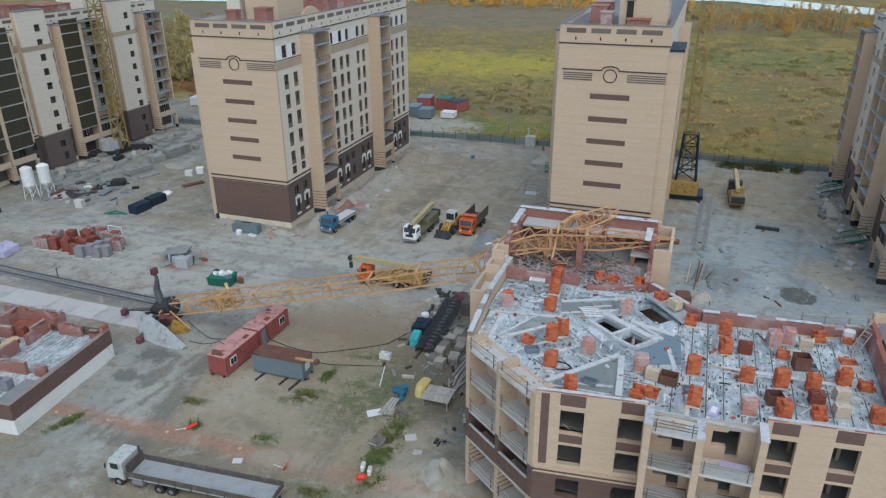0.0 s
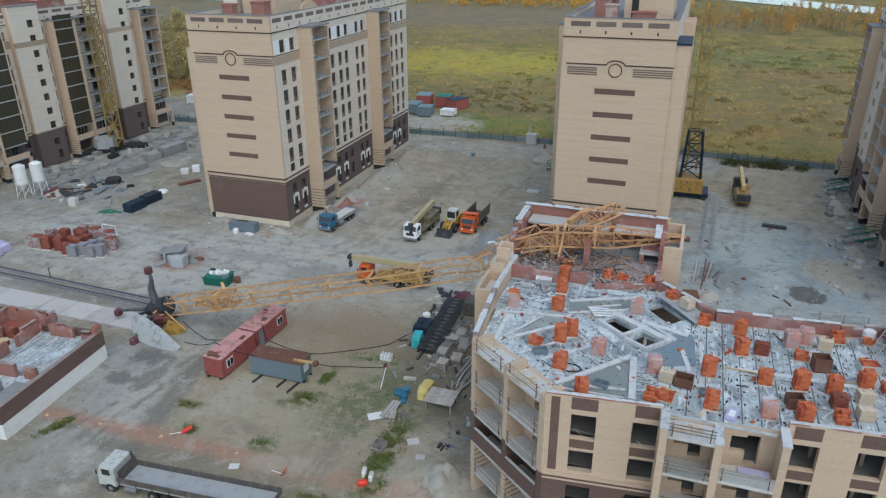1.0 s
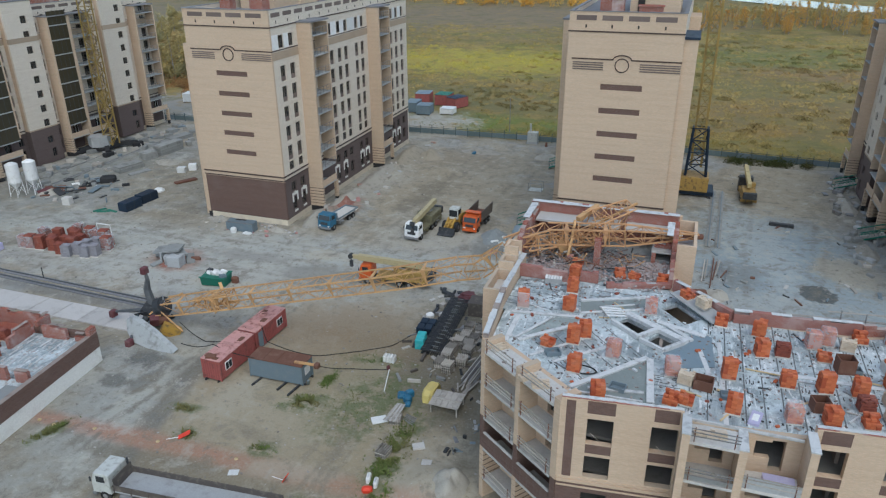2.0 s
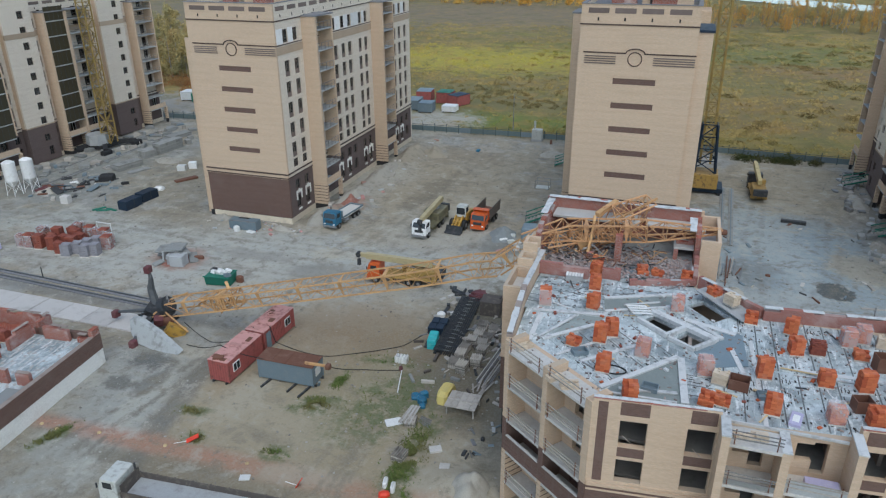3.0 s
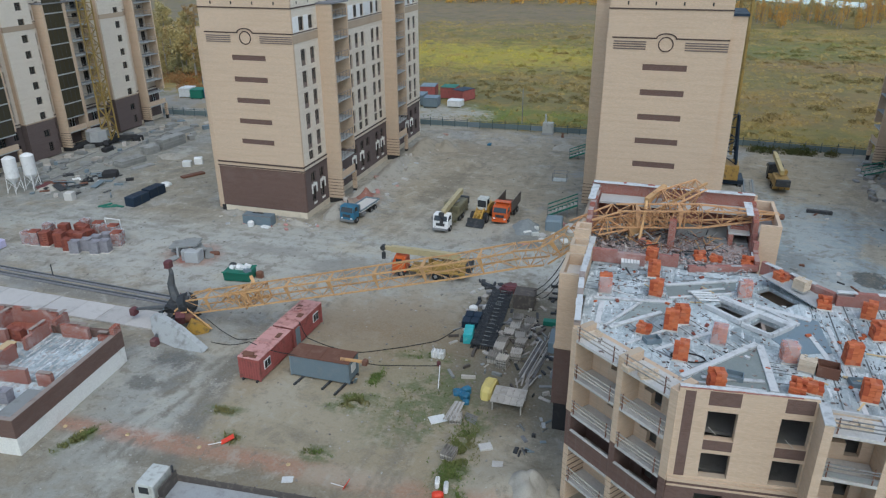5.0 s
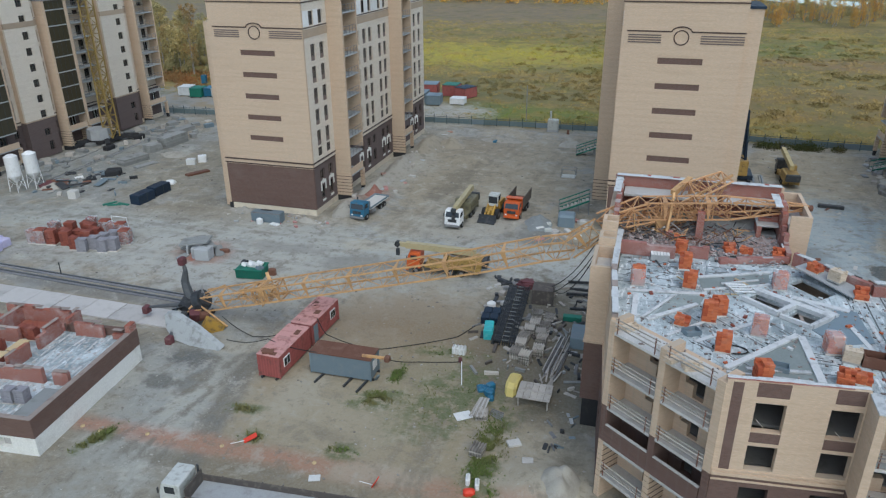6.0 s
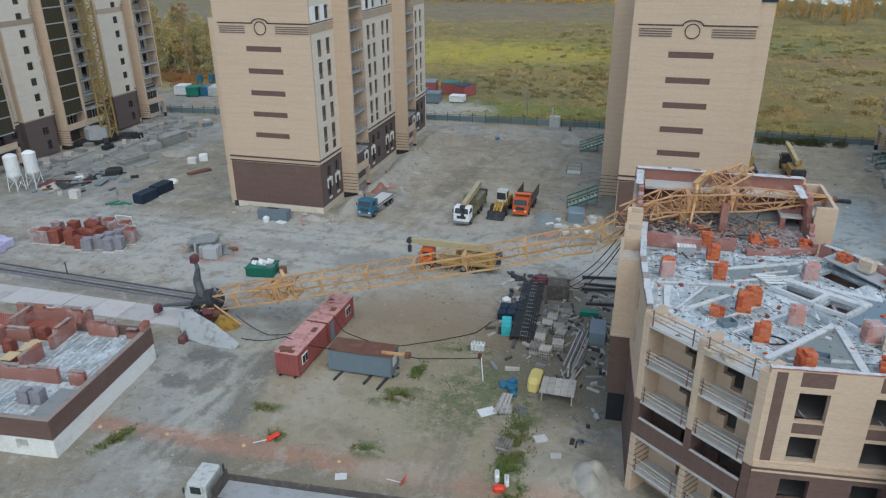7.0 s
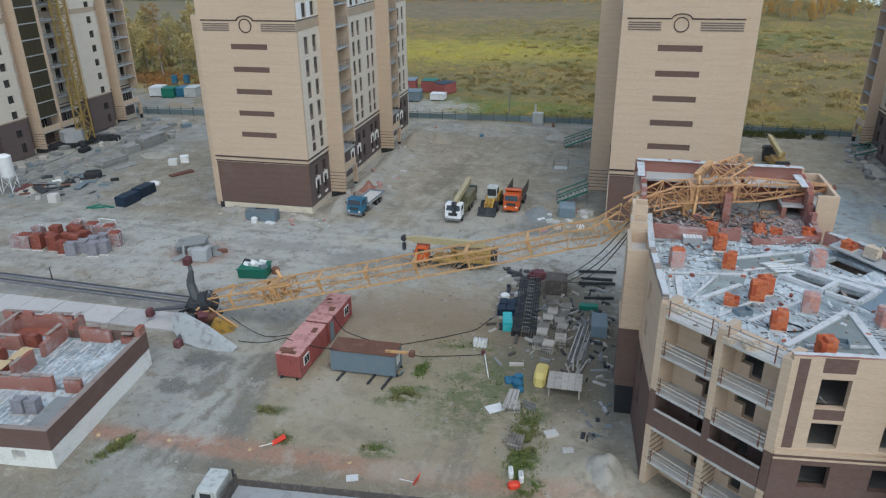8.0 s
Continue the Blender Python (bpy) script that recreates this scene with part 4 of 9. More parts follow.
roof_top(blk, ax0, ax1, ay0, ay1, 32.8, [(-72, -66, 104, 112, 3.4, BEIGE, "stair_house"), (-75.5, -73, 104, 108, 2.6, CREAM, "vent_house"),
                                        (-67.5, -65.3, 99.5, 101.5, 1.5, REDBRICK, "vent_shaft"), (-73, -71.2, 100, 101.5, 1.0, REDBRICK, "vent_shaft"),
                                        (-70, -64.5, 118, 121, 1.4, REDBRICK, "vent_shaft"), (-70, -64.5, 128, 132, 1.4, REDBRICK, "vent_shaft"), (-72, -66, 138, 145, 3.0, BEIGE, "stair_house")])

# the block that shows its end wall
bx0, bx1, by0, by1 = -20.5, -5.9, 101.6, 154.0
BL, BK = -0.86, 1.043
blk = thing("apartment_building", "nine storey beige brick block seen at its end wall", "building")
west = Side(bx0, False, BL, BK)
gable_face(blk, bx0, bx1, by0, BL, BK, BROWN, 0.05)
COLS_B = [(u, 1.3, "tall") for u in (104.3, 107.0, 110.0, 112.6, 123.8, 126.8, 130.0, 132.4, 135.6, 146.8, 149.6)]
BAYS_B = [(114.6, 120.2, 3.0, "rail"), (138.6, 144.0, 3.0, "rail")]
rb = long_facade(blk, west, by0, by1, COLS_B, BAYS_B, CREAM, MAUVE)
part("facade_band", rb, BANDING, blk)
for u0, u1, dd, stl in BAYS_B:
    balcony_bay(blk, west, u0, u1, dd, 30.4, stl)
for u in (104.3, 107.0, 110.0, 123.8):
    arch_trim(blk, west, u)
for ua, ub in ((102.0, 103.5), (105.0, 106.3), (120.3, 122.1)):
    wp = Mesh()
    west.box(wp, ua, ub, -0.02, 0.04, 27.2, 29.3)
    part("white_panel", wp, PLASTER, blk)
part("north_wall", Mesh().box(bx0, bx1, by1 - 0.4, by1, 0.0, 33.3), CREAM, blk)
part("east_wall", Mesh().box(bx1 - 0.4, bx1, by0 + 0.42, by1 - 0.42, 0.0, 33.3), CREAM, blk)
part("east_bay", Mesh().box(bx1 + 0.01, bx1 + 1.75, by0 + 0.5, by0 + 8.0, 0.0, 30.2), BEIGE, blk)
part("bay_roof", Mesh().box(bx1 + 0.01, bx1 + 1.9, by0 + 0.35, by0 + 8.2, 30.202, 30.5), NAVY, blk)
part("east_bay", Mesh().box(bx1 + 0.01, bx1 + 1.75, by0 + 28.5, by0 + 36.0, 0.0, 30.2), BEIGE, blk)
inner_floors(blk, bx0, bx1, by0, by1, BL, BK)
roof_top(blk, bx0, bx1, by0, by1, 33.35, [(-13.5, -7.0, 108, 116, 4.0, BEIGE, "stair_house"), (-15.5, -14.0, 104, 106, 1.3, REDBRICK, "vent_shaft"), (-17.5, -15.2, 108, 111, 1.8, REDBRICK, "vent_shaft"),
                                         (-12.5, -11.6, 107.85, 107.95, 2.6, DARK, "door"), (-18, -15.5, 116, 119, 1.6, REDBRICK, "vent_shaft"), (-12, -9, 104, 105.5, 0.5, REDBRICK, "vent_shaft")])

# the long block behind the brick store
lx1, ly0, ly1 = -127.5, 62.0, 147.6
blk = thing("apartment_building", "long cream brick block with bronze glazed balconies", "building")
east = Side(lx1, True, 0.0, 0.93)
COLS_L = [(u, 1.2, "tall") for u in (139.3, 106.2, 115.3, 129.9, 88.6, 79.6, 72)]
BAYS_L = [(140.6, 146.9, 2.2, "rail"), (116.2, 121.6, 2.2, "glass"), (121.602, 127.8, 2.2, "rail"), (98.6, 104.6, 2.2, "glass"), (92.2, 98.598, 2.2, "glass"), (64.0, 70, 2.2, "rail")]
rb = long_facade(blk, east, ly0, ly1, COLS_L, BAYS_L, CREAM, MAUVE)
part("facade_band", rb, BANDING, blk)
for u0, u1, dd, stl in BAYS_L:
    balcony_bay(blk, east, u0, u1, dd, 30.2, stl)
lb_ = Mesh()
lb_.box(lx1 - 14, lx1 - 13.6, ly0, ly1, 0, 30.5).box(lx1 - 13.6, lx1, ly1 - 0.4, ly1, 0, 30.5).box(lx1 - 13.6, lx1, ly0, ly0 + 0.4, 0, 30.5)
part("rear_wall", lb_, CREAM, blk)
inner_floors(blk, lx1 - 14, lx1, ly0, ly1, 0, 0.93)
roof_top(blk, lx1 - 14, lx1, ly0, ly1, 30.5, [(-137, -129.5, 128, 136, 3.2, CREAM, "stair_house"), (-137, -130.5, 96, 104, 3.2, CREAM, "stair_house"), (-135, -130, 110, 114, 1.8, REDBRICK, "vent_shaft"), (-136, -129, 117, 124, 1.2, REDBRICK, "vent_shaft")])


stair_tower(blk, east, 107.6, 114.4, 1.3, 112.0, 33.8)
stair_tower(blk, east, 131.4, 138.4, 1.3, 136.4, 33.8)
stair_tower(blk, east, 81.5, 87.5, 1.3, 85.5, 33.8)

# the block across the wet yard
rx0, ry0, ry1 = 26.8, 96.0, 154.5
blk = thing("apartment_building", "unfinished beige brick block with open concrete balconies", "building")
west = Side(rx0, False, 0.0, 0.95)
COLS_R = [(u, 1.1, "small") for u in (146.9, 144.0, 116.5, 114.2)]
BAYS_R = [(149.2, 154.4, 1.9, "open"), (127.0, 132.4, 1.9, "open"), (120.6, 126.998, 1.9, "open"), (104, 110, 1.9, "open")]
stair_tower(blk, west, 133.4, 141.5, 1.2, 139.4, 33.0)
rb = long_facade(blk, west, ry0, ry1, COLS_R, BAYS_R, CREAM, MAUVE)
part("facade_band", rb, BANDING, blk)
for u0, u1, dd, stl in BAYS_R:
    balcony_bay(blk, west, u0, u1, dd, 29.6, stl)
rr = Mesh()
rr.box(rx0 + 13.6, rx0 + 14, ry0, ry1, 0, 31.1).box(rx0, rx0 + 13.6, ry1 - 0.4, ry1, 0, 31.1).box(rx0, rx0 + 13.6, ry0, ry0 + 0.4, 0, 31.1)
part("rear_wall", rr, CREAM, blk)
inner_floors(blk, rx0, rx0 + 14, ry0, ry1, 0, 0.95)
roof_top(blk, rx0, rx0 + 14, ry0, ry1, 31.2, [(30, 36, 139, 147, 3.2, CREAM, "stair_house")])

# ---- the unfinished block under the fallen crane ----
DECK = 13.2
LEVELS = (10.1, 7.0, 3.9, 0.8)
W0, W1, MIDP, S0, S1 = (-17.6, 62.0), (-16.95, 50.3), (-13.35, 47.45), (-9.75, 44.6), (-1.9, 45.45)
FOOT = -1.5
EARLIER = {o.name for o in scene.objects}
blk = thing("unfinished_building", "half built brick block with brown bands and open floors", "building")


def holes_at(us, w, levels=((10.5, 2.1), (7.62, 1.83), (4.5, 1.7), (1.4, 1.7))):
    return [(u, u + w, z, z + h) for u in us for z, h in levels]


def banded(block, p0, p1, openings, split=7.0, top=DECK + 0.9, name="front_wall", thick=0.45):
    """Beige above, brown below, parted by a moulded belt."""
    hi, lo = Mesh(), Mesh()
    hi.wall(p0, p1, split, top, thick, [h for h in openings if h[2] > split])
    lo.wall(p0, p1, FOOT, split, thick, [h for h in openings if h[3] < split])
    part(name, hi, BEIGE, block)
    part("base_wall", lo, BROWN, block, "dark brown brick base")
    a, b = Vector((*p0, 0)), Vector((*p1, 0))
    d = (b - a).normalized()
    out = Vector((d.y, -d.x, 0))
    belt = Mesh()
    for z0, z1, o in ((6.62, 6.74, 0.07), (7.0, 7.25, 0.10), (7.38, 7.48, 0.06)):
        o_ = out * o / 2
        belt.beam(a + o_ + Vector((0, 0, (z0 + z1) / 2)), b + o_ + Vector((0, 0, (z0 + z1) / 2)), o, z1 - z0)
    part("belt_course", belt, BEIGE, block)
    return d, out


def on_wall(p0, p1, u0, u1, z0, z1, proud, depth=0.05):
    """A slab that lies on a wall's outer face."""
    a, b = Vector((*p0, 0)), Vector((*p1, 0))
    d = (b - a).normalized()
    out = Vector((d.y, -d.x, 0))
    m = Mesh()
    mid = (proud - depth) / 2
    p = a + out * mid + Vector((0, 0, (z0 + z1) / 2))
    m.beam(p + d * u0, p + d * u1, proud + depth, z1 - z0)
    return m


# front between the cut corner and the loggias
op = holes_at((1.8, 6.0), 1.75)
banded(blk, S0, S1, op)
for u, w, z0, z1, m_ in ((0.35, 0.62, 7.5, 13.95, BROWN), (1.75, 1.85, 13.05, 14.05, BROWN), (6.1, 1.6, 13.05, 14.05, BROWN),
                         (1.8, 1.75, 9.72, 10.46, BROWN), (6.0, 1.75, 9.72, 10.46, BROWN)):
    part("brown_panel", on_wall(S0, S1, u, u + w, z0, z1, 0.012), m_, blk, "brown brick panel")
for u in (2.2, 6.6):
    part("loose_board", Mesh().beam((S0[0] + u - 0.2, 45.15, 11.2), (S0[0] + u + 0.35, 45.35, 10.55), 0.07, 0.03), WOOD, blk)

# cut corner with stacked balconies
dg = (Vector((*S0, 0)) - Vector((*W1, 0)))
dlen = dg.length
dg.normalize()
dout = Vector((dg.y, -dg.x, 0))
inn = -dout
back0, back1 = Vector((*W1, 0)) + inn * 1.7, Vector((*S0, 0)) + inn * 1.7
for za, zb, zs, mm in ((FOOT, 3.9, (1.0,), BEIGE), (3.9, 6.8, (4.0,), BROWN), (6.8, DECK - 0.02, (7.1, 10.2), BEIGE)):
    bw = Mesh()
    bw.wall((back0.x, back0.y), (back1.x, back1.y), za, zb, 0.4, [(u + f, u + f + w, z + o, z + 2.2) for u in (2.3, 5.3) for f, w, o in ((0.0, 0.65, 0.9), (0.65, 0.85, 0.0)) for z in zs])
    part("loggia_wall", bw, mm, blk)


def pier(at_, w, d_, z0, z1, mat_, name):
    c = Vector((*at_, 0))
    m = Mesh()
    p = c + inn * (d_ / 2 - 0.1)
    m.placed(Matrix.Translation(p) @ Matrix.Rotation(math.atan2(dg.y, dg.x), 4, "Z"), -w / 2, w / 2, -d_ / 2, d_ / 2, z0, z1)
    return part(name, m, mat_, blk)


pier((W1[0] + dg.x * 0.25, W1[1] + dg.y * 0.25), 0.5, 1.9, 7.0, 13.9, BEIGE, "corner_pier")
pier(MIDP, 0.5, 1.9, 7.0, 13.9, BEIGE, "corner_pier")
pier((S0[0] - dg.x * 0.3, S0[1] - dg.y * 0.3), 0.6, 1.9, 7.0, 13.8, BEIGE, "corner_pier")
for p_ in ((W1[0] + dg.x * 0.25, W1[1] + dg.y * 0.25), MIDP, (S0[0] - dg.x * 0.3, S0[1] - dg.y * 0.3)):
    pier(p_, 0.52, 1.92, 3.9, 7.0, BROWN, "corner_pier")
    pier(p_, 0.5, 1.9, FOOT, 3.9, BEIGE, "corner_pier")
    for i in range(7):
        pier(p_, 0.54, 1.94, 0.5 + 0.5 * i, 0.56 + 0.5 * i, TRIM, "brick_band")
half = dlen / 2
for z in (DECK, 10.1, 7.0, 3.9, 0.9):
    for k, (ua, ub) in enumerate(((0.52, half - 0.27), (half + 0.27, dlen - 0.62))):
        a, b = Vector((*W1, 0)) + dg * ua, Vector((*W1, 0)) + dg * ub
        sl = Mesh()
        p = lambda q, t, zz: q + inn * t + Vector((0, 0, zz))
        sl.solid([p(a, -0.15, z - 0.22), p(b, -0.15, z - 0.22), p(b, 1.7, z - 0.22), p(a, 1.7, z - 0.22), p(a, -0.15, z), p(b, -0.15, z), p(b, 1.7, z), p(a, 1.7, z)],
                 ((3, 2, 1, 0), (4, 5, 6, 7), (0, 1, 5, 4), (1, 2, 6, 5), (2, 3, 7, 6), (3, 0, 4, 7)))
        bal = part("balcony", sl, PALECON, blk)
        if z == 3.9:
            pr = Mesh()
            pr.beam(p(a, -0.05, z + 0.75), p(b, -0.05, z + 0.75), 0.12, 1.5)
            part("parapet", pr, BROWN, bal, "solid brown brick parapet")
            cp = Mesh()
            cp.beam(p(a, -0.05, z + 1.53), p(b, -0.05, z + 1.53), 0.22, 0.06)
            part("coping", cp, PALECON, bal)
            continue
        for f_ in (0.06, 0.9):
            q = a.lerp(b, f_)
            part("post", Mesh().rod(p(q, -0.12, z - 0.1), p(q, -0.12, z + 1.15), 0.05, n=6), RUST, bal)
        for h_ in (0.45, 0.75, 1.05):
            rr_ = Mesh()
            rr_.beam(p(a, -0.14, z + h_ + rnd.uniform(-0.05, 0.05)), p(b, -0.14, z + h_ + rnd.uniform(-0.08, 0.05)), 0.035, 0.09)
            part("rail", rr_, WOOD, bal)

# west side with its stair-like bays
hw = [(u, u + 1.0, z, z + 1.65) for u in (2.0, 6.0) for z in (11.15, 8.05, 4.95, 1.85)]
banded(blk, (W0[0], 58.2), W1, [h for h in hw if h[1] < 7.0])
for x0, x1, y0, y1, z1 in ((-19.2, -17.6, 58.2, 62.6, 14.2), (-19.0, -17.6, 62.6, 64.4, 14.9), (-18.9, -17.6, 64.4, 66.2, 15.7)):
    bx = Mesh()
    bx.wall((x0 + 0.3, y0), (x1, y0), 7.2, z1, 0.3).wall((x0, y1), (x0, y0), 7.2, z1, 0.3).wall((x1, y1), (x0 + 0.3, y1), 7.2, z1, 0.3)
    part("bay_wall", bx, BEIGE, blk)
    part("base_wall", Mesh().box(x0 - 0.01, x1, y0, y1 - 0.01, 1.6, 7.2), BROWN, blk)
    part("belt_course", Mesh().box(x0 - 0.1, x1, y0 - 0.1, y1 - 0.01, 7.2, 7.4), BEIGE, blk)
    part("footing", Mesh().box(x0 + 0.2, x1, y0 + 0.2, y1 - 0.2, FOOT, 1.6), BLACK, blk)
    part("floor", Mesh().box(x0 + 0.3, x1, y0 + 0.3, y1 - 0.3, z1 - 1.2, z1 - 1.0), PALECON, blk)
nwall = Mesh()
nwall.wall((-18.6, 74.99), (-18.6, 66.2), FOOT, 15.6, 0.5, [(2 + 3 * i, 3 + 3 * i, z, z + 1.65) for i in range(3) for z in (11.15, 8.05, 4.95, 1.85)])
part("west_wall", nwall, BEIGE, blk)

# balconies that stand out from the front, and the plain front beyond
L0, L1, L2 = -1.9, 1.75, 5.75


def front_y(x):
    """The outer face of the long front."""
    return S1[1] + 0.105 * (x - S1[0])


for za, zb, zs, mm in ((7.0, DECK, (10.4, 7.1), BEIGE), (FOOT, 6.998, (4.0, 1.0), BROWN)):
    bkw = Mesh()
    bkw.wall((L0, front_y(L0) + 0.1), (L2, front_y(L2) + 0.1), za, zb, 0.4, [(u + f, u + f + w, z + o, z + 2.35 - o * 0.2) for u in (0.95, 4.6) for f, w, o in ((0.0, 1.0, 0.9), (1.0, 0.85, 0.0)) for z in zs])
    part("loggia_wall", bkw, mm, blk)
for x, top in ((L0 - 0.05, 13.9), (L1 - 0.2, 13.2), (L2 - 0.2, 13.75)):
    y = front_y(x)
    part("corner_pier", Mesh().box(x, x + 0.5, y - 2.0, y + 0.08, 7.0, top), BEIGE, blk)
    part("corner_pier", Mesh().box(x - 0.01, x + 0.51, y - 2.01, y + 0.08, FOOT, 6.998), BROWN, blk)
    part("pier_cap", Mesh().box(x - 0.04, x + 0.54, y - 2.05, y + 0.08, top, top + 0.1), RIM, blk)
for i, z in enumerate((DECK, 10.1, 7.0, 3.9)):
    for k, (xa, xb) in enumerate(((L0 + 0.47, L1 - 0.22), (L1 + 0.32, L2 - 0.22))):
        if k and not i:
            continue
        y = front_y((xa + xb) / 2)
        bal = part("balcony", Mesh().box(xa, xb, y - 1.9, y + 0.05, z - 0.22, z), PALECON, blk)
        for x in (xa + 0.25, xb - 0.3):
            part("post", Mesh().rod((x, y - 1.86, z - 0.1), (x, y - 1.86, z + 1.1), 0.04, n=6), RUST, bal)
        for h_ in (0.45, 0.75, 1.0):
            part("rail", Mesh().beam((xa, y - 1.88, z + h_), (xb, y - 1.88, z + h_ + rnd.uniform(-0.1, 0.05)), 0.035, 0.08), WOOD if k else STEEL, bal)
        if i == 1 and k:
            part("panel", Mesh().box(xa, xb, y - 1.85, y - 1.8, z + 0.002, z + 0.9), CONCRETE, bal)
        elif i:
            part("panel", Mesh().box(xa, xb, y - 1.85, y - 1.8, z + 0.06, z + 0.42), SLABGREY, bal)
E0, E1 = (L2 + 0.3, front_y(L2 + 0.3)), (22.0, front_y(22.0))
op = holes_at((0.35, 4.4, 8.6, 12.4), 1.75)
banded(blk, E0, E1, op)
for u in (0.35, 4.4, 8.6, 12.4):
    part("brown_panel", on_wall(E0, E1, u, u + 1.75, 13.05, 14.05, 0.012), BROWN, blk, "brown brick panel")
    part("brown_panel", on_wall(E0, E1, u, u + 1.75, 9.72, 10.46, 0.012), BROWN, blk, "brown brick panel")

# floors and rooms inside
shrink = [(-17.1, 62.0), (-16.4, 51.6), (back0.x + 0.6, back0.y + 0.5), (back1.x + 0.5, back1.y + 0.5), (-2.0, 46.2), (5.6, 47.0), (21.4, 48.5), (21.4, 61.8), (14, 61.8), (11.0, 60.8), (1.2, 60.2), (-3.6, 64.4), (-4.0, 74.9), (-18.0, 74.9), (-18.0, 62.0)]
for z in LEVELS:
    part("floor_slab", Mesh().prism(shrink, z - 0.22, z), DARKFLOOR, blk)
pw = Mesh()
for x, y0 in ((-14, 52.4), (-9, 50.6), (-4, 47.6), (1.6, 48.6), (5.0, 48.4), (8, 48.6), (11.2, 48.8), (14, 49.0), (18, 49.4)):
    pw.box(x, x + 0.25, y0, 60, 0.8, DECK - 0.36)
pw.box(-14, 20, 51.0, 51.3, 0.8, DECK - 0.36)
part("partition", pw, DUSTBROWN, blk)["kind"] = "stuff"
ow = Mesh()
ow.wall((21.95, 48.0), (21.95, 62.5), FOOT, DECK, 0.4).wall((21.9, 62.5), (14, 62.5), FOOT, DECK, 0.4).wall((14, 62.5), (11.0, 61.3), FOOT, DECK, 0.4).wall((11.0, 61.3), (1.5, 60.5), FOOT, DECK, 0.4)
ow.wall((1.5, 60.5), (-3.3, 64.9), FOOT, DECK, 0.4).wall((-3.3, 64.9), (-3.3, 75.4), FOOT, DECK, 0.4).wall((-3.3, 75.4), (-18.6, 75.4), FOOT, 16.6, 0.4)
part("rear_wall", ow, BEIGE, blk)
eb_ = Mesh()
eb_.wall((-3.5, 68.4), (-1.8, 68.4), FOOT, 16.2, 0.3).wall((-1.8, 68.7), (-1.8, 74.9), FOOT, 16.2, 0.3).wall((-1.8, 75.2), (-3.5, 75.2), FOOT, 16.2, 0.3)
part("bay_wall", eb_, BEIGE, blk)
part("floor", Mesh().box(-3.45, -2.1, 68.7, 74.9, 14.9, 15.1), PALECON, blk)

# brick walls that stand on the deck
def ragged(p0, p1, z0, z1, thick, mat_, drop=0.5, step=0.8, seed=0, name="brick_wall"):
    """A wall whose top steps up and down as the courses were left or broken."""
    r = random.Random(seed)
    a, b = Vector((*p0, 0)), Vector((*p1, 0))
    d = b - a
    k = max(1, int(d.length / step))
    m = Mesh()
    for i in range(k):
        q0, q1 = a + d * (i / k), a + d * ((i + 1) / k)
        m.wall((q0.x, q0.y), (q1.x, q1.y), z0, z1 - round(r.random() ** 1.6 * drop / 0.15) * 0.15, thick)
    return part(name, m, mat_, blk)


def capped(p0, p1, z, w, seed, name="mortar_cap", mat_=None, cover=0.88):
    """Pale mortar and blocks smeared along a wall's top."""
    r = random.Random(seed)
    a, b = Vector((*p0, 0)), Vector((*p1, 0))
    d = b - a
    side = Vector((-d.y, d.x, 0)).normalized() * (w / 2)
    m = Mesh()
    u = 0.0
    while u < d.length - 0.5:
        l = r.uniform(0.5, 1.8)
        if r.random() < cover:
            q0, q1 = a + d * (u / d.length) + side, a + d * (min(u + l, d.length) / d.length) + side
            h = r.uniform(0.03, 0.07)
            m.beam(q0 + Vector((0, 0, z + h / 2)), q1 + Vector((0, 0, z + h / 2)), w * r.uniform(0.8, 1.05), h)
        u += l
    ob = part(name, m, mat_ or CONCRETE, blk)
    ob["kind"] = "stuff"
    return ob


ragged((-17.6, 66.2), (-17.6, 58.2), 7.2, 14.4, 0.45, BEIGE, 0.2, 1.2, 21)
capped((-17.62, 66.2), (-17.62, 58.2), 14.4, 0.5, 22, "mortar_cap", RIM, 1.0)
ragged((-17.6, 58.2), (-16.95, 50.3), 14.1, 14.6, 0.45, DUSTBROWN, 0.4, 0.9, 1)
capped((-17.62, 58.2), (-16.97, 50.3), 14.5, 0.5, 2, "mortar_cap", RIM, 1.0)
ragged((11.0, 61.7), (1.5, 60.9), DECK, DECK + 1.15, 0.4, DUSTBRICK, 0.3, 1.1, 3)
capped((11.0, 61.7), (1.5, 60.9), DECK + 1.12, 0.42, 4, "mortar_cap", RIM, 0.8)
ragged((1.5, 60.9), (-3.2, 65.2), DECK, DECK + 1.1, 0.4, DUSTBRICK, 0.35, 0.9, 5)
capped((1.5, 60.9), (-3.2, 65.2), DECK + 1.05, 0.42, 6, "mortar_cap", RIM, 0.8)
ragged((14.8, 62.9), (11.0, 61.7), DECK, DECK + 1.0, 0.4, REDBRICK, 0.6, 0.9, 7)
ragged((-17.4, 63.6), (-12.7, 63.6), DECK, DECK + 1.15, 0.45, DUSTBRICK, 0.14, 1.6, 8)
ragged((-11.6, 64.2), (-10.0, 64.2), DECK, DECK + 1.1, 0.4, DUSTBRICK, 0.6, 0.5, 9)
ragged((-9.1, 63.5), (-3.6, 65.2), DECK, DECK + 0.5, 0.45, DUSTBRICK, 0.16, 0.7, 18)
capped((-9.1, 63.5), (-3.6, 65.2), DECK + 0.46, 0.4, 19, "mortar_cap", None, 0.5)
ragged((-17.7, 66.4), (-17.7, 63.9), DECK, 14.6, 0.45, DUSTBROWN, 0.5, 0.8, 20)
part("brick_pier", Mesh().box(-13.5, -12.9, 67.8, 68.4, DECK, DECK + 0.75), REDBRICK, blk)
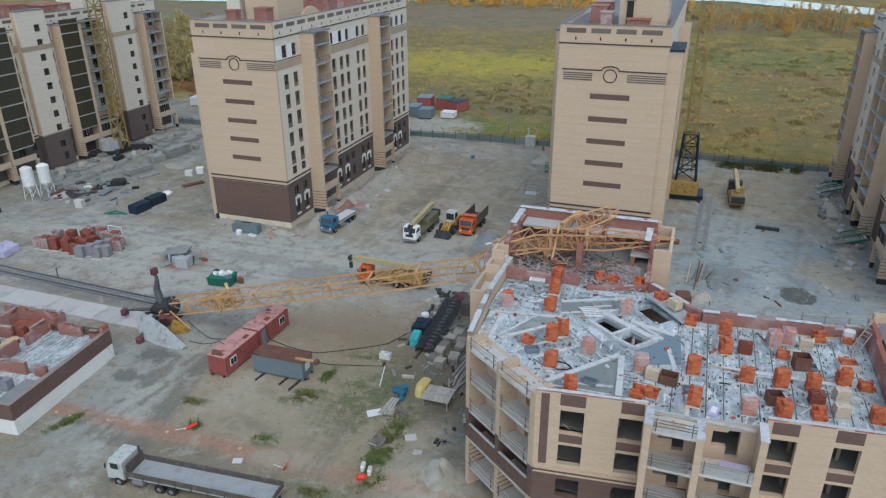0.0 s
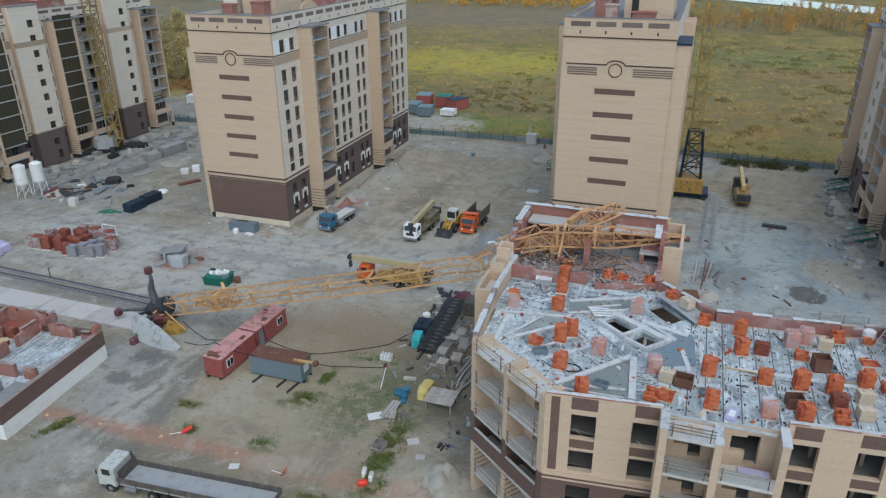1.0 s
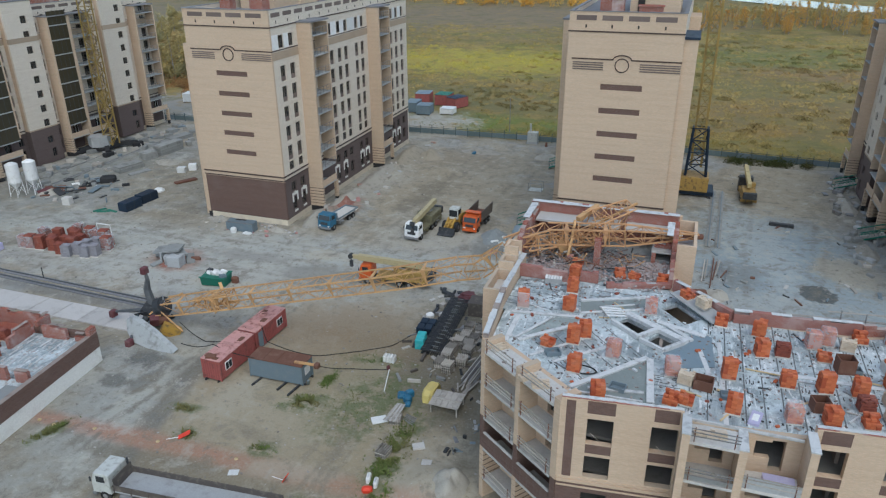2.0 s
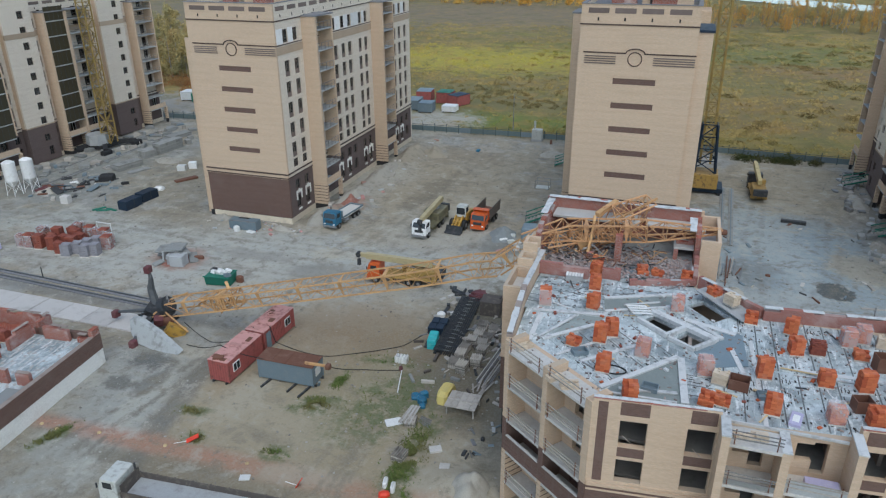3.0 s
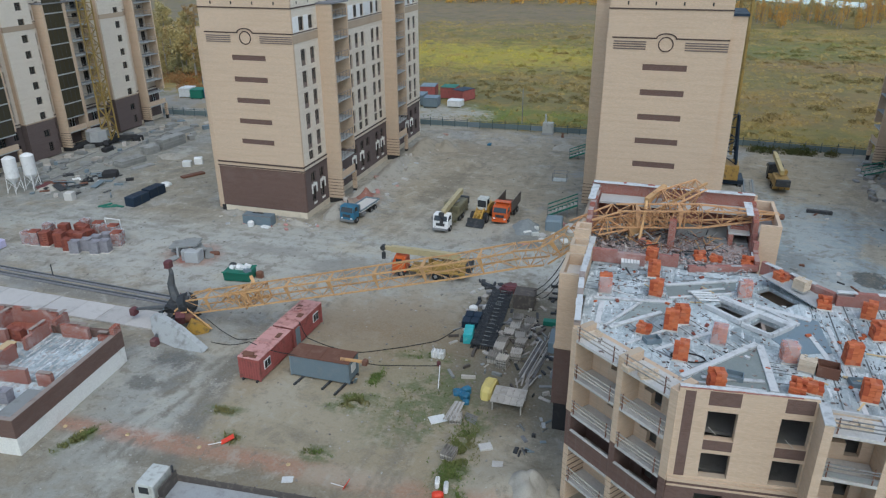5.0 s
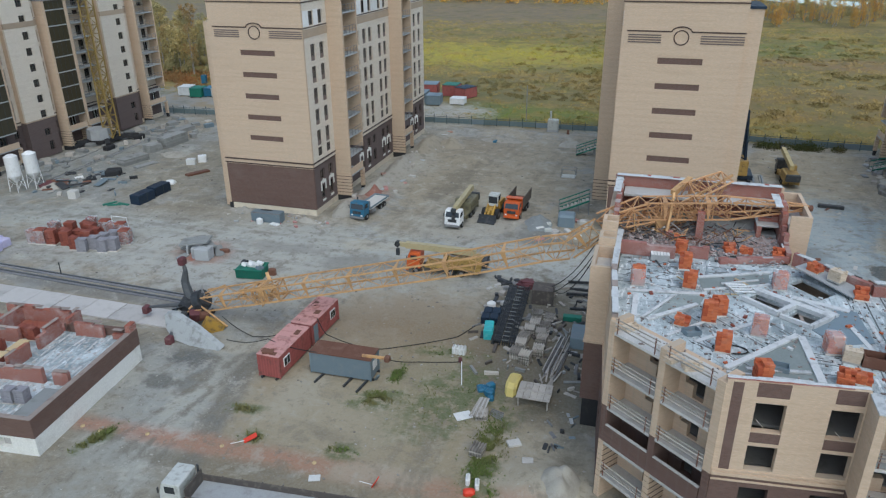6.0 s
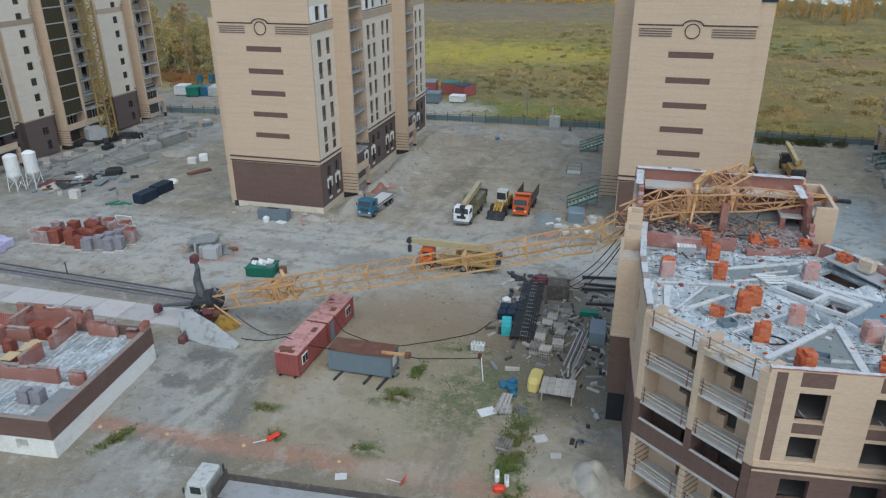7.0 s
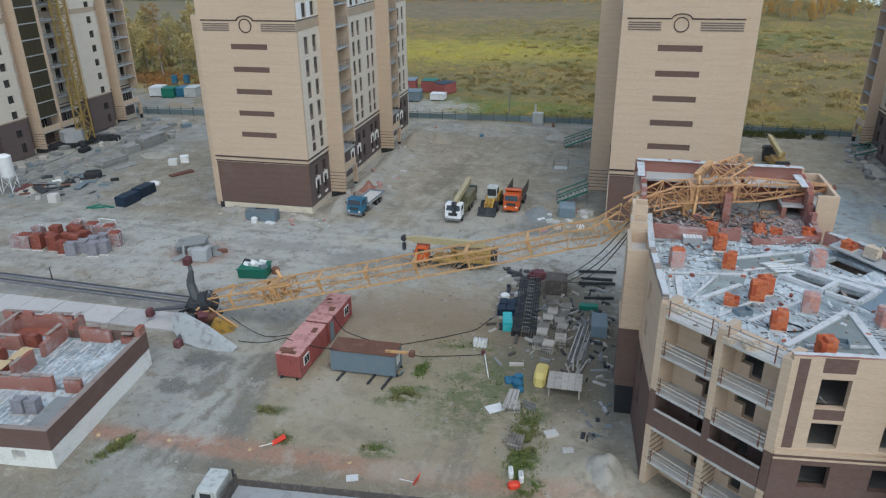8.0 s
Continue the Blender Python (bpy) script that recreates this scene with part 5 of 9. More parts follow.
part("brick_pier", Mesh().box(-5.75, -5.35, 70.3, 72.2, DECK, DECK + 1.15), REDBRICK, blk)
part("concrete_roof_slab", Mesh().box(-5.8, -3.98, 70.3, 72.5, DECK + 1.152, DECK + 1.34), PALECON, blk)
ragged((-5.6, 71.2), (-4.0, 71.2), DECK + 1.342, DECK + 1.9, 0.4, REDBRICK, 0.4, 0.5, 24)
ragged((-3.5, 65.4), (-3.5, 67.6), DECK, DECK + 1.0, 0.4, DUSTBRICK, 0.5, 0.5, 10)
ragged((-3.5, 67.6), (-3.5, 69.6), DECK, DECK + 1.8, 0.4, DUSTBRICK, 0.6, 0.5, 25)
ragged((-3.5, 69.6), (-3.5, 75.0), DECK, 16.4, 0.45, REDBRICK, 0.7, 0.8, 26)
capped((-3.75, 65.4), (-3.75, 67.6), DECK + 0.75, 0.3, 27, "mortar_cap", RIM, 0.7)
ragged((-3.6, 75.0), (-18.6, 75.0), 13.4, 16.9, 0.45, REDBRICK, 0.2, 1.4, 11)
capped((-3.6, 74.95), (-18.6, 74.95), 16.85, 0.75, 12, "mortar_cap", RIM, 0.97)
ragged((-18.15, 75.0), (-18.15, 66.4), DECK, 16.6, 0.45, REDBRICK, 0.9, 0.9, 13)
capped((-18.5, 75.0), (-18.5, 70.0), 16.6, 0.7, 14, "mortar_cap", RIM, 0.97)
capped((-3.9, 70), (-3.9, 75), 16.4, 0.7, 15, "mortar_cap", RIM, 0.97)
ragged((-10.9, 72.0), (-10.9, 68.8), DECK, 15.4, 0.4, REDBRICK, 1.4, 0.6, 16)
ragged((14.8, 50.0), (14.8, 62.0), DECK, 15.4, 0.4, REDBRICK, 0.5, 1.2, 17)
part("brick_pier", Mesh().box(-11.0, -10.4, 68.1, 68.7, DECK, 15.9), REDBRICK, blk)
nb = Mesh()
nb.box(15.2, 21.9, 47.6, 62.4, DECK, 14.7)
part("finished_section", nb, ROOFING, blk)
part("end_wall", Mesh().box(14.8, 15.2, 62.05, 62.6, 9, 15.6).box(15.2, 21.9, 62.42, 62.6, 0, 15.6), BEIGE, blk)
capped(S0, S1, 14.1, 0.4, 31, "brick_course", REDBRICK)
capped((S0[0], S0[1] + 0.1), (S1[0], S1[1] + 0.1), 14.13, 0.3, 32, "mortar_cap", RIM)
capped(E0, (14.7, front_y(14.7)), 14.1, 0.4, 33, "brick_course", REDBRICK)
capped((E0[0], E0[1] + 0.1), (14.7, front_y(14.7) + 0.1), 14.13, 0.3, 34, "mortar_cap", RIM)
# slab over the far rooms; the inner slab's darker grey paints the shade beneath it
part("concrete_roof_slab", Mesh().box(-17.6, -9.2, 72.2, 74.5, 15.5, 15.72), PALECON, blk)
part("concrete_roof_slab", Mesh().box(-8.6, -4.0, 72.6, 74.5, 15.4, 15.62), PALECON, blk)
part("inner_slab", Mesh().box(-17.6, -4.0, 70.6, 74.4, DECK + 0.02, 13.5), SLABGREY, blk)

# ---- deck of hollow slabs ----
SHAFTS = (((-7.7, 57.5), (-5.8, 55.6), (-4.6, 57.1), (-6.7, 58.6)), ((-5.1, 55.3), (-3.8, 54.4), (-2.6, 55.8), (-4.1, 56.8)), ((-4.2, 61.3), (-2.2, 59.0), (-0.9, 60.2), (-2.9, 62.5)))


def clip(plan, p, q):
    """The part of a plan that lies to the left of the line from p to q."""
    side = lambda v: (q[0] - p[0]) * (v[1] - p[1]) - (q[1] - p[1]) * (v[0] - p[0])
    out = []
    for a, b in zip(plan, [*plan[1:], plan[0]]):
        da, db = side(a), side(b)
        if da >= 0:
            out.append(a)
        if da * db < 0:
            f = da / (da - db)
            out.append((a[0] + (b[0] - a[0]) * f, a[1] + (b[1] - a[1]) * f))
    return out


def pierced(plan, shafts):
    """A plan cut into pieces that leave the shafts open."""
    pieces = [list(plan)]
    for shaft in shafts:
        left = []
        for rest in pieces:
            for p, q in zip(shaft, [*shaft[1:], shaft[0]]):
                outer = clip(rest, q, p)
                if len(outer) > 2:
                    left.append(outer)
                rest = clip(rest, p, q)
                if len(rest) < 3:
                    break
        pieces = left
    return pieces


def open_prism(plan, z0, z1, shafts=SHAFTS):
    m = Mesh()
    for piece in pierced(plan, shafts):
        m.prism(piece, z0, z1)
    return m


deck = tagged(part("floor_deck", open_prism([(-17.1, 62.0), (-16.7, 50.6), (-9.6, 44.85), (L2, front_y(L2) + 0.2), (21.8, front_y(21.8) + 0.2), (21.8, 62.4), (14, 62.4), (11.0, 61.5), (1.5, 60.8), (-3.5, 65.1), (-3.6, 74.8), (-18.2, 74.8), (-18.2, 66.0), (-17.2, 64.0)], DECK - 0.35, DECK - 0.21), CONCRETE),
             "grey concrete top floor of hollow slabs", "floor", kind="structure")
topping = [(-17.0, 62.0), (-16.6, 50.6), (-9.6, 45.0), (L2, front_y(L2) + 0.35), (14.75, front_y(14.75) + 0.35), (14.75, 62.2), (11.0, 61.4), (1.5, 60.7), (-3.6, 64.9), (-17.0, 65.4)]
part("topping", open_prism(topping, DECK - 0.208, DECK - 0.03), BLUECON, deck, "pale damp concrete between the slabs")
part("rubble_bed", Mesh().prism([(-17.1, 66.45), (-3.8, 65.8), (-3.8, 70.55), (-17.6, 70.55)], DECK - 0.2, DECK + 0.02), worn("pale_brick_dust", (0.47, 0.42, 0.405), (0.36, 0.30, 0.28), 0.95, scale=0.9, amount=0.7, bump=0.5), deck, "floor under pale brick dust")


def slab_mesh(l, w):
    """A hollow floor slab, flat on top; dark plates along both edges paint its lifting pockets' shade."""
    m = Mesh()
    m.cut(-l / 2, l / 2, -w / 2, w / 2, -0.2, 0.0, 0.025)
    return m.data("slab", BLUECON)


def recess_shade_mesh(l, w, seed):
    """Recesses at the slab's ends and edges, their shade painted as raised dark plates, some of them filled, with stray
    dark dashes.
    """
    g = random.Random(seed)
    m = Mesh()
    k = max(2, int(l / 1.4))
    for i in range(k):
        x = -l / 2 + (i + 0.5) * l / k
        for y in (-w / 2 + 0.2, w / 2 - 0.2):
            if g.random() < 0.7:
                a, b = g.uniform(0.07, 0.15), g.uniform(0.05, 0.085)
                m.box(x - a, x + a, y - b, y + b, 0.001, 0.006)
    for i in range(int(l * 3.0) if seed % 3 == 0 else int(l * 0.25)):
        x, y = g.uniform(-l / 2 + 0.2, l / 2 - 0.2), g.uniform(-w / 2 + 0.1, w / 2 - 0.1)
        a = g.uniform(0.05, 0.28)
        m.box(x - a, x + a, y - 0.035, y + 0.035, 0.001, 0.007)
    return m.data("recess_shade", DARK)


SLABS = {}


def lay_slab(cx, cy, l, w, turn, z=DECK):
    key = (round(l, 1), round(w, 1))
    if key not in SLABS:
        SLABS[key] = (slab_mesh(l, w), Mesh().box(-l / 2, l / 2, w / 2 - 0.035, w / 2 + 0.06, -0.19, 0.003).data("joint", JOINT), [recess_shade_mesh(l, w, q) for q in range(5)])
    m = pose(cx, cy, z + rnd.uniform(-0.015, 0.015), 0, 0, turn)
    back = m.inverted()
    local = [[(back @ Vector((*p, 0)))[:2] for p in shaft] for shaft in SHAFTS]
    plan = [(-l / 2, -w / 2), (l / 2, -w / 2), (l / 2, w / 2), (-l / 2, w / 2)]
    cut_by = []
    for shaft in local:
        inner = plan
        for p, q in zip(shaft, [*shaft[1:], shaft[0]]):
            inner = clip(inner, p, q) if len(inner) > 2 else []
        if len(inner) > 2:
            cut_by.append(shaft)
    if cut_by:
        part("slab", open_prism(plan, -0.2, 0.0, cut_by), BLUECON, deck, at=m)
        return
    s = part("slab", SLABS[key][0], None, deck, at=m)
    part("joint", SLABS[key][1], None, s)
    part("recesses", rnd.choice(SLABS[key][2]), None, s)["kind"] = "stuff"


# east wing: slabs run front to back
x = -1.6
while x < 13.9:
    y0 = round(front_y(x) + 0.6, 1)
    lay_slab(x + 0.6, (y0 + 52.9) / 2, 52.9 - y0 - 0.08, 1.18, 90)
    lay_slab(x + 0.6, 56.95, 7.6, 1.18, 90)
    x += 1.22
# corner: slabs fan round the cut corner
for i in range(5):
    lay_slab(-11.2 + 1.05 * i, 50.1 + 1.05 * i * 0.95, 7.6 - 0.5 * i, 1.18, -48)
for i in range(4):
    lay_slab(-4.3 + 0.2 * i, 46.4 + 1.22 * i, 4.0, 1.18, 0)
for i in range(5):
    lay_slab(-13.9, 57.6 + 1.22 * i, 6.4, 1.18, 0)
    lay_slab(-7.6 + 0.1 * i, 58.6 + 1.22 * i, 5.8, 1.18, 0)
for i in range(6):
    lay_slab(-14.4, 66.6 + 1.22 * i, 6.4, 1.18, 0)
    lay_slab(-7.4, 66.4 + 1.22 * i, 6.6, 1.18, 0)

# ---- stacks of brick on the deck ----
def stack_bricks(nx, ny, nz, seed, loose, top_gap, size=(0.38, 0.25, 0.21)):
    """Layers of hollow blocks, turned a little from layer to layer; the top ones partly taken away."""
    r = random.Random(seed)
    m = Mesh()
    lx, ly, lz = size
    taken = r.choice(((1, 0), (-1, 0), (0, 1), (0, -1)))
    for k in range(nz):
        sx, sy, tn = r.uniform(-0.025, 0.025), r.uniform(-0.025, 0.025), r.uniform(-1.5, 1.5)
        for i in range(nx):
            for j in range(ny):
                if 0 < i < nx - 1 and 0 < j < ny - 1 and k < nz - 2 - loose * 3:
                    continue
                side = taken[0] * (i - (nx - 1) / 2) / nx + taken[1] * (j - (ny - 1) / 2) / ny
                if k == nz - 1 and side > 0.3 - top_gap and r.random() < 0.4 + top_gap:
                    continue
                if loose and k >= nz * 0.35 and (side > 0.25 - 0.4 * k / nz or r.random() < 0.25) and r.random() < loose + 0.3 * k / nz:
                    continue
                w = 0.05 * loose + 0.006
                x, y = (i - (nx - 1) / 2) * (lx + 0.008) + sx + r.uniform(-w, w), (j - (ny - 1) / 2) * (ly + 0.008) + sy + r.uniform(-w, w)
                m.placed(pose(x, y, 0.14 + k * (lz + 0.024), 0, 0, tn + r.uniform(-2, 2) * (1 + 6 * loose)), -lx / 2, lx / 2, -ly / 2, ly / 2, 0, lz)
    return m


def pallet_mesh(l=1.25, w=1.05):
    """Boards on a solid bed, as one comb shaped solid."""
    prof = [(-w / 2, 0.0), (w / 2, 0.0), (w / 2, 0.135)]
    for i in range(4, 0, -1):
        y = -w / 2 + (w - 0.11) * i / 4
        prof += [(y, 0.135), (y, 0.012), (y - (w - 0.11) / 4 + 0.11, 0.012), (y - (w - 0.11) / 4 + 0.11, 0.135)]
    prof.append((-w / 2, 0.135))
    k = len(prof)
    m = Mesh()
    return m.solid([(x, y, z) for x in (-l / 2, l / 2) for y, z in prof], [tuple(range(k - 1, -1, -1)), tuple(range(k, 2 * k))] + [(i, (i + 1) % k, k + (i + 1) % k, k + i) for i in range(k)])


PALLET = pallet_mesh().data("pallet", PALEWOOD)
GREYPALLET = pallet_mesh().data("grey_pallet", OLDPALLET)
STACK = {
    "full": [stack_bricks(3, 4, n, 20 + n + 7 * i, 0.0, g).data("bricks", BRICKS) for i, (n, g) in enumerate(((6, 0.05), (6, 0.3), (5, 0.1), (7, 0.15), (6, 0.0)))],
    "broken": [stack_bricks(3, 4, n, 40 + n, 0.5, 0.3).data("bricks", BRICKS) for n in (3, 4)],
    "beige": [stack_bricks(5, 8, 8, 60, 0.05, 0.2, (0.24, 0.12, 0.09)).data("bricks", BRICKSBEIGE)],
    "dark": [stack_bricks(5, 8, 9, 61, 0.1, 0.2, (0.24, 0.12, 0.09)).data("bricks", BRICKSRED)],
    "grey": [stack_bricks(3, 4, 6, 62, 0.0, 0.0).data("bricks", BRICKSGREY)],
    "red": [stack_bricks(3, 4, n, 70 + n, 0.0, 0.0).data("bricks", BRICKSRED) for n in (6, 7)],
}
fm = Mesh().cut(-0.66, 0.66, -0.58, 0.58, 0.12, 1.62, 0.07)
FILMWRAP = fm.data("wrapping", FILM)
LABELS = {
    "full": "stack of orange hollow bricks on a timber pallet", "film": "orange bricks wrapped in clear film on pallet", "broken": "half used stack of loose orange bricks",
    "beige": "stack of beige facing bricks on a pallet", "dark": "dusty dark red bricks on a pallet", "grey": "grey concrete blocks stacked on a pallet", "red": "stack of dark red bricks on the ground",
    "redfilm": "pale red bricks wrapped in clear film"}


def brick_stack(kind, x, y, z=DECK, turn=None, n=0, group="brick stacks on the deck", size=0.82):
    base = {"film": "full", "redfilm": "red"}.get(kind, kind)
    t = thing("brick_stack", LABELS[kind], "bricks", group, pose(x, y, z, 0, 0, rnd.uniform(-14, 14) if turn is None else turn) @ Matrix.Diagonal((size, size, size * 1.1, 1)))
    part("pallet", PALLET, None, t)
    part("bricks", STACK[base][n % len(STACK[base])], None, t)["kind"] = "stuff"
    if "film" in kind:
        part("wrapping", FILMWRAP, None, t, "clear dusty film")
    return t


for kind, spots in {
    "full": ((3.4, 59), (3.4, 55.9), (4.9, 52.2), (7.3, 52.3), (9.5, 52.5), (11.8, 54.1), (7.2, 48.3), (13.4, 49.8), (1, 52), (1.2, 47.8), (-11.6, 58.4), (-11.9, 61.9), (-12.2, 65), (-10.4, 53.3), (-9.7, 54.5), (-9.7, 49.4), (-7.6, 46.4)),
    "film": ((7.2, 58.4), (8.3, 59.2), (4.9, 48), (-15.5, 58), (-7.2, 52.3), (-5, 60.1), (-2.9, 51.1)),
    "broken": ((7.8, 56.6), (10.8, 60.3), (13.1, 60.8), (9.6, 48.9), (13.3, 53.8), (-2.8, 47.4), (-1.8, 47.8), (0.6, 59.8), (-12.2, 52.2), (-8.2, 66), (-6.9, 66), (-4.4, 65.9), (-12.3, 67.4)),
    "beige": ((11.4, 52), (11.1, 49.9), (9.7, 58.8), (-1.9, 50.3)),
    "dark": ((4.9, 56.4), (9.6, 50.8)),
}.items():
    for i, (x, y) in enumerate(spots):
        brick_stack(kind, x, y, n=i)


def crate(x, y, w, d, h, mat_, label, turn=0.0, z=DECK, open_top=True):
    """An open box with thin sides and a rim."""
    t = thing("crate", label, "box", at=pose(x, y, z, 0, 0, turn))
    for a, b, c, e in ((-w / 2, w / 2, -d / 2, -d / 2 + 0.05), (-w / 2, w / 2, d / 2 - 0.05, d / 2), (-w / 2, -w / 2 + 0.05, -d / 2 + 0.052, d / 2 - 0.052), (w / 2 - 0.05, w / 2, -d / 2 + 0.052, d / 2 - 0.052)):
        part("side", Mesh().box(a, b, c, e, 0.02, h), mat_, t)
    part("bottom", Mesh().box(-w / 2 + 0.052, w / 2 - 0.052, -d / 2 + 0.052, d / 2 - 0.052, 0.0, 0.06), mat_, t)
    return t


crate(9.0, 55.5, 1.2, 1.0, 1.2, RUST, "brown open steel mortar box on the deck", 10)
crate(-0.7, 50.1, 1.3, 1.0, 0.8, RUST, "low rusty mortar trough", -8)
crate(6.7, 49.9, 1.1, 0.9, 0.9, RUST, "rusty open steel box between brick stacks", 14)
cr = crate(12.4, 56.5, 1.5, 1.1, 0.7, PALECON, "pale crate with red bricks inside", 12)
part("bricks", STACK["broken"][0], None, cr)["kind"] = "stuff"


def loose(name, m, mat_, label, category, group=""):
    return tagged(part(name, m, mat_), label, category, group)


def boards(name, label, spots, mat_, category="board", group=""):
    for x0, y0, x1, y1, z, w, h in spots:
        loose(name, Mesh().beam((x0, y0, z + h / 2), (x1, y1, z + h / 2), w, h), mat_, label, category, group)


# stair opening with its concrete rims, tilted panels, boards
D = DECK
boards("concrete_kerb", "raised concrete rim round the stair opening", ((-7.9, 57.4, -5.6, 55.4, D, 0.3, 0.35), (-6.8, 59.0, -2.0, 55.8, D, 0.6, 0.32), (-5.6, 55.5, -4.3, 57.1, D, 0.35, 0.34), (-3.6, 54.1, -2.2, 55.7, D, 0.3, 0.33), (-5.5, 55.2, -3.6, 54.0, D, 0.25, 0.3)), RIM, "concrete", "rims of the stair opening")
cov = Mesh()
mcov = pose(-1.2, 61.6, D + 0.5, 0, 6, -44)
cov.placed(mcov, -2.6, 2.4, -0.85, 0.85, -0.05, 0.05)
loose("tilted_panel", cov, CONCRETE, "grey board panel lying tilted across the opening", "board")
for i, (x, y) in enumerate(((-2.2, 62.6), (-0.9, 61.3))):
    brick_stack("broken" if i == 0 else "beige", x, y, D + 0.62, -44, i)
pallet_white = thing("pallet", "pale timber pallet lying on the deck", "pallet", at=pose(-7.9, 58.9, D + 0.1, 0, 8, 28))
for y in (-0.75, -0.3, 0.15, 0.55):
    part("board", Mesh().box(-0.9, 0.9, y, y + 0.25, 0.1, 0.14), SHEET, pallet_white)
for x in (-0.9, -0.05, 0.8):
    part("bearer", Mesh().box(x, x + 0.1, -0.75, 0.8, 0, 0.098), WOOD, pallet_white)
crp = thing("pallet", "pallet of pale slats by the broken wall", "pallet", at=pose(-13.9, 63.4, D, 0, 0, 4))
for i in range(6):
    part("slat", Mesh().box(-0.75 + 0.26 * i, -0.55 + 0.26 * i, -0.55, 0.55, 0.5, 0.56), SHEET, crp)
part("block", Mesh().box(-0.75, 0.75, -0.5, 0.5, 0.0, 0.498), CONCRETE, crp)
# smooth concrete infills between slabs and upright kerb strips
for pts, m_ in ((((-9.5, 46.8), (-4.2, 46.9), (-4.6, 52.6)), SCREED), (((-14.5, 52.3), (-11.0, 55.4), (-10.5, 57.1), (-12.5, 56.8)), SCREED), (((-10.9, 60.2), (-10.6, 58.3), (-5.7, 60.6), (-5.4, 62.6)), SCREED),
                (((-3.9, 54.3), (-2.3, 52.1), (0.1, 53.1), (-0.1, 57.5), (-1.3, 57.8)), CABGREY)):
    m = Mesh()
    m.prism(pts, D - 0.028, D + 0.022)
    part("infill", m, m_, deck)
boards("strip", "long pale formwork strip on the deck", ((-9.6, 47.1, -4.7, 52.7, D + 0.03, 0.4, 0.14), (-9.6, 46.7, -4.6, 46.9, D + 0.03, 0.16, 0.12), (-8.4, 47.4, -4.6, 48.0, D + 0.05, 0.3, 0.1), (-4.5, 52.6, -4.1, 47.0, D + 0.03, 0.5, 0.1), (-14.6, 52.2, -11.1, 55.5, D + 0.03, 0.35, 0.14), (-14.9, 52.4, -12.7, 56.6, D + 0.03, 0.2, 0.12),
                    (-15.5, 51.8, -15.5, 56.2, D + 0.02, 0.4, 0.06), (-16.2, 56.6, -10.4, 57.4, D + 0.02, 0.35, 0.1), (-10.9, 60.4, -5.4, 62.8, D, 0.35, 0.12), (-10.6, 58.1, -5.6, 60.4, D + 0.03, 0.25, 0.1), (-9.2, 59.6, -6.4, 61.0, D + 0.05, 0.2, 0.08), (-1.0, 55.2, -0.2, 51.6, D, 0.35, 0.06),
                    (3.2, 53.6, 11.6, 53.9, D, 0.4, 0.05), (3.0, 52.9, 6.8, 53.1, D + 0.02, 0.16, 0.06), (-4.2, 58.6, -0.6, 57.4, D, 0.5, 0.12), (-2.2, 46.0, 5.4, 45.9, D, 0.12, 0.18), (-3.4, 58.0, -1.6, 56.3, D, 0.4, 0.2), (-11.4, 50.0, -7.2, 53.9, D, 0.3, 0.08), (0.4, 56.8, 0.8, 46.2, D, 0.3, 0.04), (-13.2, 50.4, -9.6, 54.2, D, 0.25, 0.05)), RIM, "strip")
boards("timber", "rough timber board on the deck", ((2.2, 53.5, 5.2, 53.3, D + 0.06, 0.14, 0.05), (9.4, 54.6, 12.2, 54.2, D, 0.18, 0.05), (-2.2, 49.4, -0.8, 48.9, D, 0.15, 0.05), (11.6, 55.2, 12.4, 54.0, D, 0.5, 0.05), (10.0, 55.4, 10.4, 54.2, D, 0.4, 0.05), (0.2, 50.0, 1.2, 49.8, D + 0.1, 0.2, 0.06)), NEWWOOD, "board")
def facing(m, x, y, z, turn):
    t = thing("brick_pile", "loose beige facing bricks on the balcony slab", "bricks", "facing brick piles", pose(x, y, z, 0, 0, turn))
    part("bricks", m, BRICKSBEIGE, t)["kind"] = "stuff"


lil = loose("mortar_bag", Mesh().placed(pose(2.6, 47.4, D, 0, 0, -14), -0.35, 0.35, -0.75, 0.75, 0, 0.2), LILAC, "white and lilac bag of mortar on the deck", "bag")
part("label_bar", Mesh().placed(pose(2.6, 47.4, D, 0, 0, -14), -0.2, 0.2, -0.4, 0.4, 0.201, 0.205), SHEET, lil)
lil2 = loose("mortar_bag", Mesh().box(3.3, 5.2, 44.6, 45.3, 10.102, 10.75), LILAC, "white and lilac mortar bags in a loggia", "bag")
for i in range(3):
    part("label_bar", Mesh().box(3.4 + 0.5 * i, 3.75 + 0.5 * i, 44.58, 44.6, 10.2 + 0.15 * (i % 2), 10.35 + 0.15 * (i % 2)), SHEET, lil2)
facing(stack_bricks(8, 4, 4, 90, 0.4, 0.4, (0.24, 0.12, 0.09)), -0.2, 44.7, D - 0.12, 5)
for i, (x, y, tn) in enumerate(((-12.7, 47.3, 45), (-11.6, 46.6, 20), (-15.6, 50.6, 45))):
    facing(stack_bricks(5, 5, 3 + i % 2, 91 + i, 0.4, 0.4, (0.24, 0.12, 0.09)), x, y, D - 0.14, tn)
hose = [(-9.2 + 1.1 * math.cos(a), 49.6 + 0.55 * math.sin(a), D + 0.08) for a in [0.3 * i for i in range(22)]]
loose("hose", Mesh().line(hose, 0.05), CABLE, "black hose coiled on the deck", "hose")
